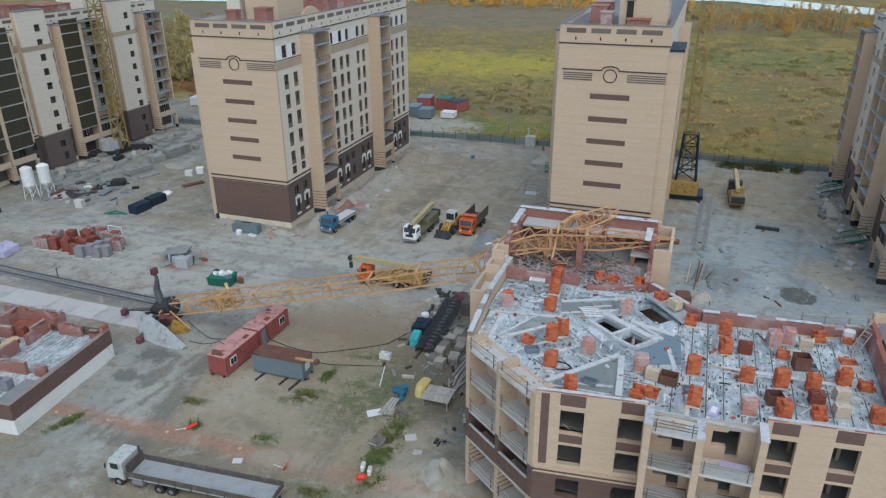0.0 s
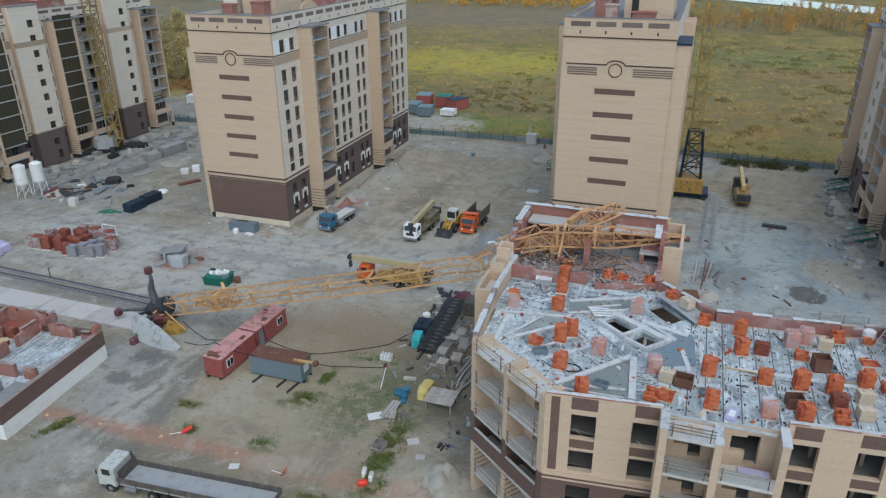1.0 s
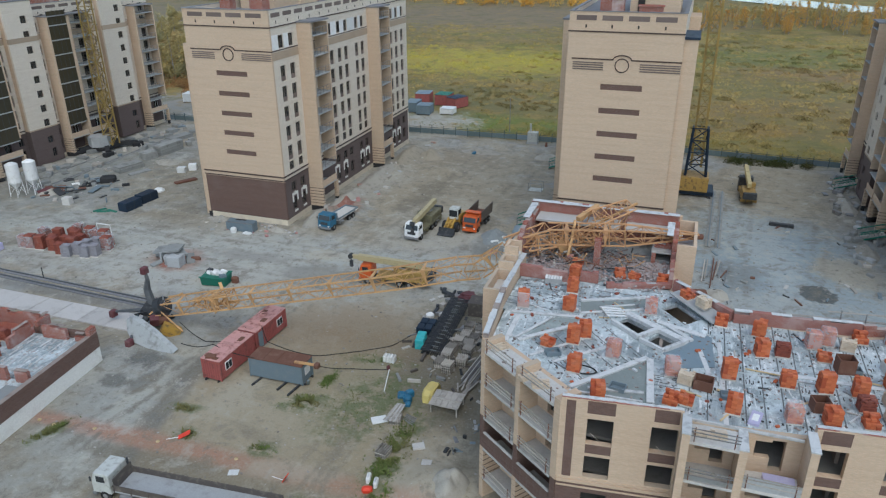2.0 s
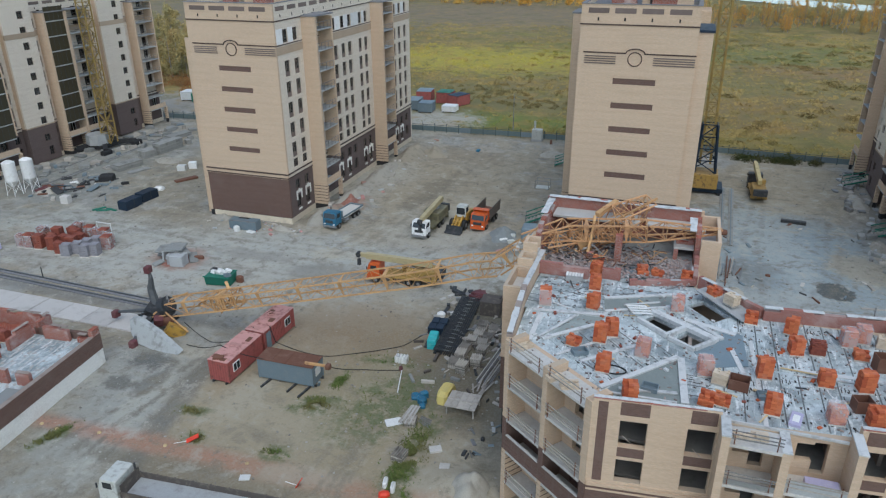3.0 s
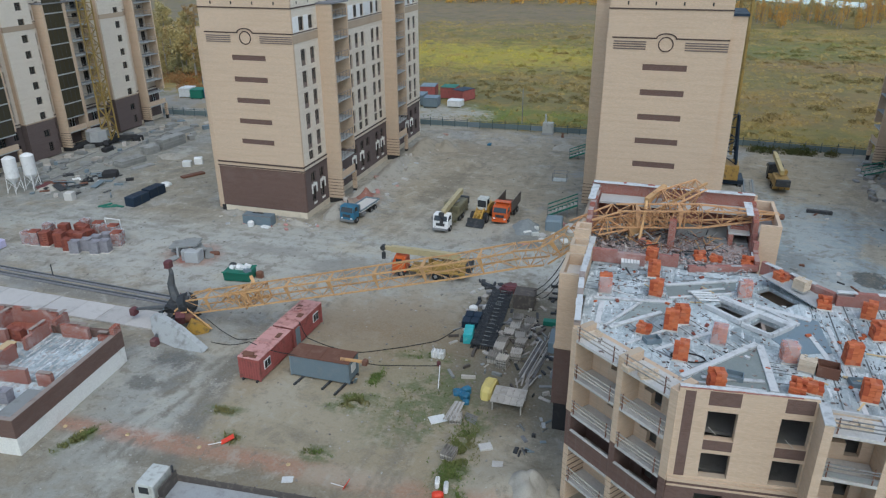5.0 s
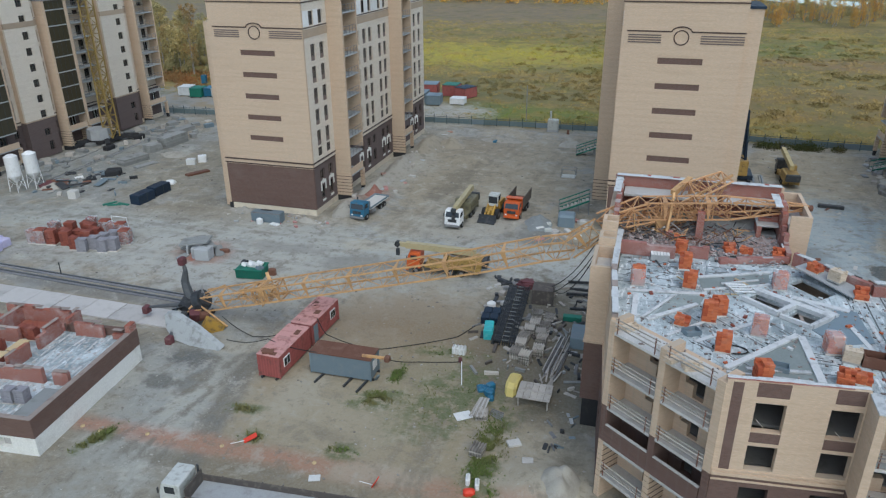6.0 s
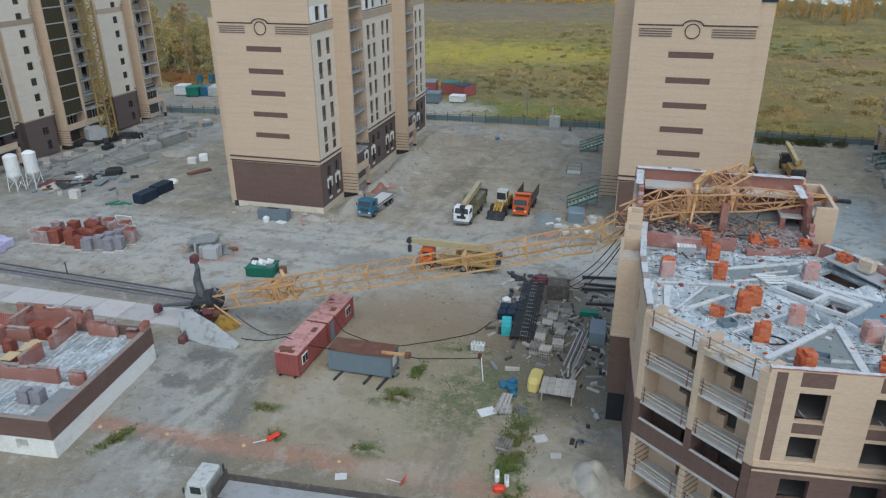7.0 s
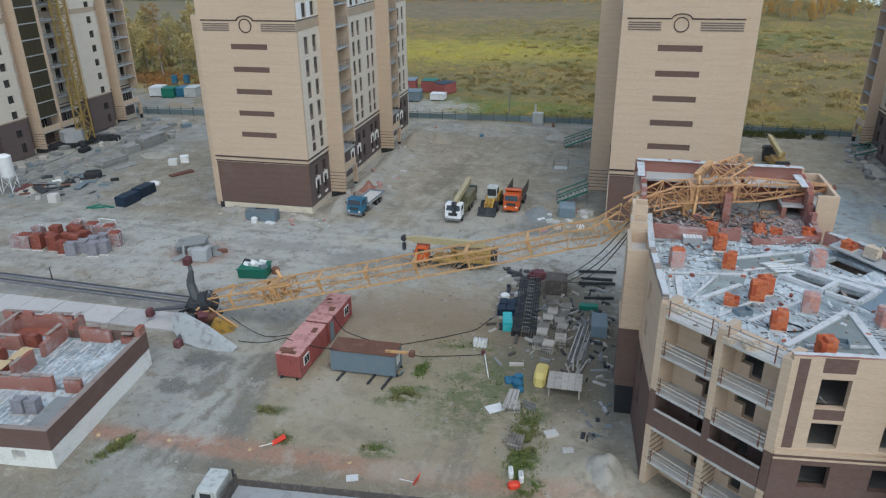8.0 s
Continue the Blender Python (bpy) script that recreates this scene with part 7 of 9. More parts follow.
for x, y, w, d_, h, m_ in ((-8.9, 9.2, 1.1, 2.0, 0.06, NEWWOOD), (-9.4, 7.6, 1.2, 1.4, 0.06, NEWWOOD)):
    loose("plywood_sheet", Mesh().placed(LBM, x - w, x, y, y + d_, 3.3, 3.3 + h), m_, "yellow plywood sheet lying on bricks", "board", "plywood sheets")
    loose("brick_support", Mesh().placed(LBM, x - w + 0.1, x - 0.1, y + 0.1, y + d_ - 0.1, 2.69, 3.298), BRICKSRED, "low brick support under plywood", "bricks")
for k_, x, y in (("red", -9.6, 12.4), ("red", -10.6, 12.6), ("red", -14.9, 9.2), ("grey", -4.3, 3.0), ("grey", -3.2, 3.1), ("red", -11.2, 9.8)):
    q = LBM @ Vector((x, y, 2.68))
    brick_stack(k_, q.x, q.y, q.z, 6, 0, "brick stacks on the low block")
chips = Mesh()
for i in range(500):
    q = LBM @ Vector((rnd.uniform(-16, -1.2), rnd.uniform(0.8, 13.8), 2.685))
    s = rnd.uniform(0.04, 0.13)
    chips.placed(pose(q.x, q.y, q.z, 0, 0, rnd.uniform(0, 180)), -s, s, -s, s, 0, s * 0.5)
tagged(part("mortar_crumbs", chips, PALECON), "mortar crumbs and chips on the low roof", "debris", kind="stuff")

# ---- vehicles ----
def wheel(parent, x, y, r, w):
    ty = Mesh()
    n = 16
    for i in range(1):
        ty.rod((x - w / 2, y, r), (x - w / 2 + 0.05, y, r), r - 0.05, r, n).rod((x - w / 2 + 0.05, y, r), (x + w / 2 - 0.05, y, r), r, r, n).rod((x + w / 2 - 0.05, y, r), (x + w / 2, y, r), r, r - 0.05, n)
    t = part("wheel", ty, RUBBER, parent)
    out = 1 if x > 0 else -1
    part("rim", Mesh().rod((x + out * (w / 2 - 0.02), y, r), (x + out * (w / 2 + 0.015), y, r), r * 0.5, r * 0.42, 10), STEEL, t)


def profile(pts, x0, x1, c=0.06):
    """A body of a side profile (y, z), anticlockwise, run across x with its side edges cut."""
    k = len(pts)
    cy, cz = sum(p[0] for p in pts) / k, sum(p[1] for p in pts) / k
    sh = [(y + (cy - y) * c / 1.2, z + (cz - z) * c / 1.2) for y, z in pts]
    rings = [(x0, sh), (x0 + c, pts), (x1 - c, pts), (x1, sh)]
    m = Mesh()
    v = [(x, y, z) for x, ps in rings for y, z in ps]
    f = [tuple(range(k - 1, -1, -1)), tuple(range(3 * k, 4 * k))]
    for r in range(3):
        f += [(r * k + i, r * k + (i + 1) % k, (r + 1) * k + (i + 1) % k, (r + 1) * k + i) for i in range(k)]
    return m.solid(v, [tuple(reversed(q)) for q in f])


def cab(t, mat_, y=0.0, w=2.3, low=0.75, high=2.75, depth=1.75, dark_roof=None):
    """A forward control cab; its front looks to -y at y."""
    body = part("cab", profile([(y, low), (y + depth, low), (y + depth, high - 0.1), (y + depth - 0.15, high), (y + 0.35, high), (y + 0.05, low + 1.05)], -w / 2, w / 2), mat_, t)
    part("windscreen", Mesh().solid([(-w / 2 + 0.15, y + 0.03, low + 1.12), (w / 2 - 0.15, y + 0.03, low + 1.12), (w / 2 - 0.22, y + 0.27, high - 0.18), (-w / 2 + 0.22, y + 0.27, high - 0.18),
                                    (-w / 2 + 0.15, y + 0.09, low + 1.12), (w / 2 - 0.15, y + 0.09, low + 1.12), (w / 2 - 0.22, y + 0.33, high - 0.18), (-w / 2 + 0.22, y + 0.33, high - 0.18)],
                                   ((0, 1, 2, 3), (7, 6, 5, 4), (0, 4, 5, 1), (1, 5, 6, 2), (2, 6, 7, 3), (3, 7, 4, 0))), GLASSDARK, body)
    for s in (-1, 1):
        part("side_window", Mesh().box(s * w / 2 - 0.012, s * w / 2 + 0.012, y + 0.55, y + depth - 0.4, low + 1.15, high - 0.25), GLASSDARK, body)
        part("mirror", Mesh().box(s * (w / 2 + 0.1) - 0.06, s * (w / 2 + 0.1) + 0.06, y + 0.05, y + 0.12, low + 1.2, low + 1.65), DARKSTEEL, body)
        part("headlight", Mesh().box(s * (w / 2 - 0.35) - 0.15, s * (w / 2 - 0.35) + 0.15, y - 0.03, y + 0.02, low + 0.1, low + 0.3), PLASTER, body)
    part("grille", Mesh().box(-w / 2 + 0.5, w / 2 - 0.5, y - 0.025, y + 0.02, low + 0.38, low + 0.8), DARKSTEEL, body)
    part("bumper", Mesh().cut(-w / 2, w / 2, y - 0.12, y + 0.25, low - 0.3, low - 0.01, 0.05), mat_ if mat_ in (ORANGE,) else STEEL, t)
    return body


n_ = Nodes("vehicle_glass")
GLASSDARK = n_.done((0.03, 0.035, 0.04), 0.08, 0.0, 0.6)


def chassis(t, y0, y1, axles, w=2.4, r=0.5):
    for s in (-1, 1):
        part("frame_rail", Mesh().box(s * 0.45 - 0.06, s * 0.45 + 0.06, y0, y1, 0.65, 0.95), DARKSTEEL, t)
    for y in axles:
        part("axle", Mesh().rod((-w / 2 + 0.3, y, r), (w / 2 - 0.3, y, r), 0.09, n=8), DARKSTEEL, t)
        for s in (-1, 1):
            wheel(t, s * (w / 2 - 0.2), y, r, 0.34)


def sides(t, x0, x1, y0, y1, z0, h, mat_, floor_mat, front=None, thick=0.07):
    part("bed_floor", Mesh().box(x0, x1, y0, y1, z0 - 0.15, z0), floor_mat, t, "dusty load floor")
    for a, b, c, d in ((x0, x0 + thick, y0, y1), (x1 - thick, x1, y0, y1), (x0 + thick + 0.002, x1 - thick - 0.002, y1 - thick, y1), (x0 + thick + 0.002, x1 - thick - 0.002, y0, y0 + thick)):
        part("side_board", Mesh().box(a, b, c, d, z0 + 0.002, z0 + (front if front and d - c < 1 and c == y0 else h)), mat_, t)
    for i in range(int((y1 - y0) / 1.6) + 1):
        y = min(y0 + 1.6 * i, y1 - 0.1)
        for s, x in ((-1, x0), (1, x1)):
            part("stake", Mesh().box(x + s * 0.002, x + s * 0.06, y, y + 0.09, z0 - 0.1, z0 + h + 0.02) if s > 0 else Mesh().box(x - 0.06, x - 0.002, y, y + 0.09, z0 - 0.1, z0 + h + 0.02), mat_, t)


def flatbed(at, cab_mat, side_mat, floor_mat, label, bed, side_h, axles, front=1.0):
    t = thing("flatbed_truck", label, "truck", at=at)
    cab(t, cab_mat)
    chassis(t, 0.6, bed, [1.1, *axles])
    part("fuel_tank", Mesh().rod((1.0, 2.6, 0.75), (1.0, 3.7, 0.75), 0.3, n=10), STEEL, t)
    sides(t, -1.22, 1.22, 2.15, bed, 1.35, side_h, side_mat, floor_mat, front)
    part("sleeper_vent", Mesh().rod((-0.9, 2.1, 1.0), (-0.9, 2.1, 3.0), 0.09, n=8), DARKSTEEL, t)
    return t


LORRYSIDE = worn("dark_grey_brown_boards", (0.10, 0.085, 0.075), (0.22, 0.19, 0.16), 0.8, scale=2.0, amount=0.7)
flatbed(pose(-46.9, 39.25, -0.15, 0, 0, -85.5), OFFWHITE, LORRYSIDE, CONCRETE, "long flatbed lorry with dusty white cab and dark sides", 16.1, 0.55, (5.2, 6.4, 13.6, 14.9), 1.1)
flatbed(pose(-55.8, 95.7, 0, 0, 0, -6), BLUE, CABGREY, PALECON, "blue lorry with low sided empty bed", 8.2, 0.25, (5.6, 6.8), 1.2)
tk = thing("dump_truck", "orange tipper lorry with rusty steel body", "truck", at=pose(-34.0, 101.9, 0, 0, 0, -3))
cab(tk, ORANGE)
chassis(tk, 0.6, 7.4, [1.2, 4.9, 6.2])
part("bed_floor", Mesh().box(-1.15, 1.15, 2.3, 7.5, 1.3, 1.45), RUST, tk)
for x in (-1.25, 1.15):
    part("bed_side", profile([(2.3, 1.3), (7.5, 1.3), (7.7, 2.9), (2.25, 2.9)], x, x + 0.1, 0.02), LORRYSIDE, tk, "flared rusty side")
part("bed_front", Mesh().box(-1.14, 1.14, 2.2, 2.3, 1.3, 3.1), ORANGE, tk)
part("canopy", Mesh().box(-1.2, 1.2, 1.3, 2.198, 3.0, 3.1), ORANGE, tk)


KHAKI = worn("olive_khaki_paint", (0.17, 0.155, 0.095), (0.08, 0.075, 0.06), 0.6, scale=1.8, amount=0.8)
OCHREDARK = worn("dirty_ochre_paint", (0.38, 0.24, 0.07), (0.10, 0.08, 0.055), 0.6, scale=2.0, amount=0.95)
CREAMYEL = worn("cream_yellow_paint", (0.52, 0.42, 0.20), (0.28, 0.22, 0.12), 0.55, scale=1.6)


def truck_crane(at, cab_mat, body_mat, boom_mat, label, boom_from, boom_to, hook=True):
    t = thing("truck_crane", label, "crane truck", at=at)
    cab(t, cab_mat)
    chassis(t, 0.6, 9.2, [1.2, 5.6, 6.9])
    part("deck_plate", Mesh().cut(-1.2, 1.2, 2.3, 9.3, 1.0, 1.3, 0.05), body_mat, t)
    for y in (3.2, 8.6):
        part("outrigger", Mesh().box(-1.3, 1.3, y, y + 0.35, 0.6, 0.98), body_mat, t)
    up = part("superstructure", Mesh().cut(-1.1, 1.1, 5.2, 9.4, 1.302, 2.4, 0.12), body_mat, t)
    part("operator_cab", profile([(4.4, 1.4), (5.9, 1.4), (5.9, 3.0), (4.9, 3.0), (4.4, 2.2)], -1.15, -0.25, 0.05), body_mat, up)
    part("cab_glass", Mesh().box(-1.165, -1.15, 4.7, 5.7, 2.0, 2.8), GLASSDARK, up)
    part("counterweight", Mesh().cut(-1.1, 1.1, 9.402, 10.1, 1.4, 2.5, 0.1), DARKSTEEL, up)
    a, b = Vector(boom_from), Vector(boom_to)
    bo = part("boom", Mesh().beam(a, b, 0.62, 0.75), boom_mat, t)
    part("boom_section", Mesh().beam(a.lerp(b, 0.9), b + (b - a) * 0.12, 0.45, 0.5), boom_mat, bo)
    part("boom_head", Mesh().rod(b + (b - a) * 0.12 + Vector((-0.3, 0, 0)), b + (b - a) * 0.12 + Vector((0.3, 0, 0)), 0.35, n=10), DARKSTEEL, bo)
    part("lift_cylinder", Mesh().rod(a.lerp(b, 0.15) - Vector((0, 0, 1.2)), a.lerp(b, 0.5) - Vector((0, 0, 0.35)), 0.16, n=8), STEEL, bo)
    if hook:
        h = b + (b - a) * 0.12
        part("hook_block", Mesh().cut(h.x - 0.22, h.x + 0.22, h.y - 0.22, h.y + 0.22, h.z - 1.5, h.z - 0.6, 0.08), DARKSTEEL, bo)
        part("hook_rope", Mesh().rod(h - Vector((0, 0, 0.6)), h, 0.04, n=5), CABLE, bo)
    return t


truck_crane(pose(-41.4, 96.3, 0, 0, 0, -3), WHITE, KHAKI, PALEYELLOW, "truck crane with white cab and pale boom", (0.1, 9.0, 3.6), (0.2, 0.9, 3.0))
truck_crane(pose(-43.0, 82.1, 0, 0, 0, -85), ORANGE, OCHREDARK, PALEYELLOW, "yellow truck crane with orange cab under the mast", (0.3, 8.6, 3.1), (0.3, -0.2, 3.5))
truck_crane(pose(7.0, 137.8, 0, 0, 0, 182), DARKSTEEL, OCHREDARK, CREAMYEL, "dirty yellow truck crane with cream boom and black cab", (0.1, 8.2, 3.2), (0.1, -0.8, 3.9), False)

wl_ = thing("wheel_loader", "yellow wheel loader with bucket lowered", "loader", at=pose(-37.3, 99.6, 0, 0, 0, -4))
part("bucket", profile([(0.0, 0.1), (1.1, 0.15), (1.2, 1.0), (0.95, 1.15), (0.75, 0.45), (0.05, 0.25)], -1.3, 1.3, 0.03), DARKSTEEL, wl_, "worn dark steel bucket")
for x in (-0.55, 0.55):
    part("lift_arm", Mesh().beam((x, 1.1, 0.7), (x, 3.2, 1.9), 0.2, 0.35), YELLOW, wl_)
part("tilt_link", Mesh().beam((0, 1.1, 1.1), (0, 2.9, 1.7), 0.18), YELLOW, wl_)
part("front_frame", Mesh().cut(-0.6, 0.6, 2.0, 4.0, 0.7, 1.5, 0.08), YELLOW, wl_)
part("rear_body", profile([(4.0, 0.8), (7.2, 0.8), (7.2, 1.9), (5.6, 2.2), (4.0, 2.2)], -0.95, 0.95, 0.08), YELLOW, wl_)
cb = part("cab", profile([(3.6, 1.6), (5.2, 1.6), (5.1, 3.3), (3.8, 3.3)], -0.75, 0.75, 0.06), OFFWHITE, wl_, "white roofed cab")
part("cab_glass", Mesh().box(-0.66, 0.66, 3.63, 3.68, 2.0, 3.05), GLASSDARK, cb)
for s in (-1, 1):
    part("side_window", Mesh().box(s * 0.752 - 0.012, s * 0.752 + 0.012, 3.9, 4.95, 2.1, 3.05), GLASSDARK, cb)
for y in (2.7, 5.8):
    for s in (-1, 1):
        wheel(wl_, s * 1.0, y, 0.78, 0.55)


# ---- site cabins ----
def container(at, l, w, h, wall_mat, roof_mat, label, windows=(), ribs=True, name="site_cabin"):
    """A steel cabin with corrugated sides, corner posts and roof; l runs along y."""
    t = thing(name, label, "cabin", at=at)
    part("body", Mesh().box(-w / 2 + 0.05, w / 2 - 0.05, -l / 2 + 0.05, l / 2 - 0.05, 0.2, h - 0.08), wall_mat, t)
    if ribs:
        k = int(l / 0.3)
        for s in (-1, 1):
            m = Mesh()
            for i in range(k):
                y = -l / 2 + 0.15 + (l - 0.3) * i / k
                if any(sd == s and y + 0.12 > yw - 0.6 and y < yw + 0.6 for sd, yw in windows):
                    continue
                m.box(s * (w / 2 - 0.03) - 0.02, s * (w / 2 - 0.03) + 0.02, y, y + 0.12, 0.3, h - 0.2)
            part("corrugation", m, wall_mat, t)["kind"] = "stuff"
        k = int(w / 0.3)
        for s in (-1, 1):
            m = Mesh()
            for i in range(k):
                x = -w / 2 + 0.15 + (w - 0.3) * i / k
                m.box(x, x + 0.12, s * (l / 2 - 0.03) - 0.02, s * (l / 2 - 0.03) + 0.02, 0.3, h - 0.2)
            part("corrugation", m, wall_mat, t)["kind"] = "stuff"
    for sx in (-1, 1):
        for sy in (-1, 1):
            part("corner_post", Mesh().box(sx * (w / 2 - 0.06) - 0.06, sx * (w / 2 - 0.06) + 0.06, sy * (l / 2 - 0.06) - 0.06, sy * (l / 2 - 0.06) + 0.06, 0.12, h), wall_mat, t)
    part("roof", Mesh().cut(-w / 2 - 0.03, w / 2 + 0.03, -l / 2 - 0.03, l / 2 + 0.03, h, h + 0.07, 0.03), roof_mat, t, "weathered sheet roof")
    for i in range(1, int(l / 1.5)):
        y = -l / 2 + 1.5 * i
        part("roof_seam", Mesh().box(-w / 2, w / 2, y, y + 0.06, h + 0.07, h + 0.1), roof_mat, t)
    for s in (-1, 1):
        part("skid", Mesh().box(s * (w / 2 - 0.4) - 0.08, s * (w / 2 - 0.4) + 0.08, -l / 2 - 0.15, l / 2 + 0.15, 0.0, 0.2), DARKSTEEL, t)
    for sd, y in windows:
        wn_ = part("window", Mesh().box(sd * (w / 2) - 0.05, sd * (w / 2) + 0.02, y - 0.55, y + 0.55, 1.0, 1.95), WHITE, t, "white framed window")
        for a in (-0.48, 0.04):
            part("pane", Mesh().box(sd * (w / 2 + 0.025) - 0.01, sd * (w / 2 + 0.025) + 0.01, y + a, y + a + 0.44, 1.08, 1.87), GLASSDARK, wn_)
    return t


c1 = container(pose(-47.6, 58.5, 0, 0, 0, -2), 6.0, 2.35, 2.5, CABRED, CABROOF, "faded red steel site cabin with white window", ((1, -1.6),))
c2 = container(pose(-47.35, 64.85, 0, 0, 0, -2), 6.0, 2.35, 2.5, CABRED, CABROOF, "faded red steel site cabin, door at its end", ((1, 1.6),))
part("door", Mesh().box(1.16, 1.21, -2.6, -1.8, 0.25, 2.2), CABGREY, c2, "grey blue door")
c3 = container(pose(-41.3, 58.6, 0, 0, 0, 91), 6.2, 2.3, 2.35, CABGREY, RUST, "blue grey sheet cabin with rusty roof", (), False)
part("window", Mesh().box(-0.5, 0.5, -3.12, -3.06, 1.0, 1.9), WHITE, c3, "small white window")
for y in (-3.0, -1.0, 1.0, 3.0):
    part("frame_post", Mesh().box(1.15, 1.19, y - 0.05, y + 0.05, 0.15, 2.35), NAVY, c3)
loose("timber_prop", Mesh().beam((-37.9, 58.0, 0.1), (-37.3, 57.2, 1.2), 0.25, 0.1), CABGREY, "blue grey board leaning on the cabin", "board")
loose("fallen_beam", Mesh().beam((-39.2, 58.0, 2.55), (-36.9, 58.2, 2.5), 0.22), CRANE, "short yellow beam on the cabin roof", "beam")
loose("beam_end", Mesh().cut(-37.0, -36.5, 57.9, 58.5, 2.25, 2.75, 0.08), RUST, "rust red beam shoe at the cabin roof", "beam")
for i, (x, y) in enumerate(((-43.3, 56.6), (-38.9, 56.2), (-40.4, 56.7))):
    loose("sleeper", Mesh().beam((x, y - 0.6, 0.1), (x + 0.3, y + 1.4, 0.15), 0.18), DARKSTEEL, "dark timber bearer under the cabin", "timber", "bearers")
tyre = Mesh()
for i in range(14):
    a, b = 2 * math.pi * i / 14, 2 * math.pi * (i + 1) / 14
    tyre.rod((-47.6 + 0.35 * math.cos(a), 65.5 + 0.35 * math.sin(a), 2.68), (-47.6 + 0.35 * math.cos(b), 65.5 + 0.35 * math.sin(b), 2.68), 0.1, n=6)
for c_, spots in ((c1, ((-0.5, -2.3, 0.9, 0.7), (0.4, -2.6, 0.6, 0.5), (-0.1, 0.3, 1.4, 0.5), (0.6, 1.6, 0.5, 0.9))), (c2, ((-0.3, -2.4, 1.5, 0.6), (0.5, -0.4, 0.6, 0.8), (-0.6, 1.2, 0.5, 1.0)))):
    for x, y, w, l in spots:
        part("roof_patch", Mesh().placed(pose(x, y, 2.59, 0, 0, 7 * x), -w / 2, w / 2, -l / 2, l / 2, 0, 0.03), RUST if w < 1 else CABROOF, c_, "rusted patch")
loose("tyre", tyre, CABROOF, "old tyre lying on the cabin roof", "tyre")
loose("rag_heap", Mesh().placed(pose(-47.9, 56.0, 2.58, 6, 4, 20), -0.5, 0.5, -0.3, 0.3, 0, 0.2), RUST, "rusty scrap on the cabin roof", "scrap")

# huts behind the fence
for x, y, m_, rm, l, w, h, tn, lb in ((-73.3, 187.5, CABRED, CABGREY, 5, 4, 3.0, 8, "red hut with grey blue roof"), (-67.5, 187.5, CABRED, GREEN, 4.5, 4, 3.0, 0, "dark red hut with green roof"), (-63.2, 185.5, CABRED, NAVY, 5, 3.6, 2.8, -25, "red hut with a dark roof"),
                                   (-68.8, 176.0, CABGREY, CABGREY, 4, 3.6, 2.4, 5, "grey green steel site cabin"), (-72.8, 178.0, CABGREY, CABGREY, 5, 3.2, 2.6, 4, "grey green steel site cabin"), (-63.0, 177.5, WHITE, WHITE, 3.0, 3.6, 1.6, 0, "white trailer by the huts"),
                                   (-136.5, 170, WHITE, SHEET, 4, 3.2, 2.4, 10, "white steel site cabin"), (-132.3, 169, GREEN, GREEN, 4, 3.2, 2.4, 10, "green steel site cabin"), (-129.6, 170.5, BLUE, BLUE, 4, 2.2, 2.3, 10, "blue steel site cabin"), (-126.9, 171, OFFWHITE, OFFWHITE, 5, 3.0, 2.4, 10, "pale grey site cabin"),
                                   (-141.4, 185.2, BLUE, BLUE, 1.3, 1.3, 2.4, 10, "blue plastic portable toilet"), (-138.3, 186.4, BLUE, BLUE, 1.3, 1.3, 2.4, 10, "blue plastic portable toilet")):
    container(pose(x, y, 0, 0, 0, tn), l, w, h, m_, rm, lb, ((-1, 0),) if l > 4.5 else (), False)

# ---- fences ----
def fence(x0, y0, x1, y1, n, label):
    t = thing("fence", label, "fence")
    for i in range(n + 1):
        x, y = x0 + (x1 - x0) * i / n, y0 + (y1 - y0) * i / n
        part("post", Mesh().box(x - 0.06, x + 0.06, y - 0.06, y + 0.06, -0.2, 2.05), FENCE, t)
        if i < n:
            xb, yb = x0 + (x1 - x0) * (i + 1) / n, y0 + (y1 - y0) * (i + 1) / n
            part("panel", Mesh().beam((x + 0.07, y, 0.8), (xb - 0.07, yb, 0.8), 0.04, 1.1), FENCEPALE if (i * 7) % 5 else CABGREY, t)
            part("rail", Mesh().beam((x, y - 0.05, 1.6), (xb, yb - 0.05, 1.6), 0.08, 0.08), FENCE, t)


fence(-68.5, 156.4, -40.0, 157.6, 10, "grey green sheet fence along the meadow")
fence(-40.0, 157.6, -24.0, 157.6, 6, "grey green sheet fence along the meadow")
fence(-8.0, 158.2, 26.0, 156.0, 12, "dark sheet fence along the meadow")
fence(-129.0, 149.3, -80.0, 153.0, 17, "dark sheet fence behind the blocks")
tr = thing("transformer_box", "grey transformer kiosk with a mast by the fence", "kiosk", at=pose(-36.0, 156.2, 0))
part("body", Mesh().cut(-1.1, 1.1, -0.8, 0.8, 0.5, 2.6, 0.06), OFFWHITE, tr)
part("vent_pipe", Mesh().rod((-0.6, 0.2, 2.6), (-0.6, 0.2, 4.3), 0.22, n=8), OFFWHITE, tr)
part("base", Mesh().box(-1.2, 1.2, -0.9, 0.9, 0.0, 0.498), CONCRETE, tr)
loose("pole", Mesh().rod((-43.3, 164.3, 0), (-43.3, 164.3, 8.0), 0.12, 0.08, 8), STEEL, "bare grey pole standing in the meadow", "pole")
loose("gas_cylinder_rack", Mesh().rod((-32.4, 153.4, 0), (-32.4, 153.4, 1.2), 0.35, 0.2, 8), RUST, "rusty drum beside the fence", "drum")

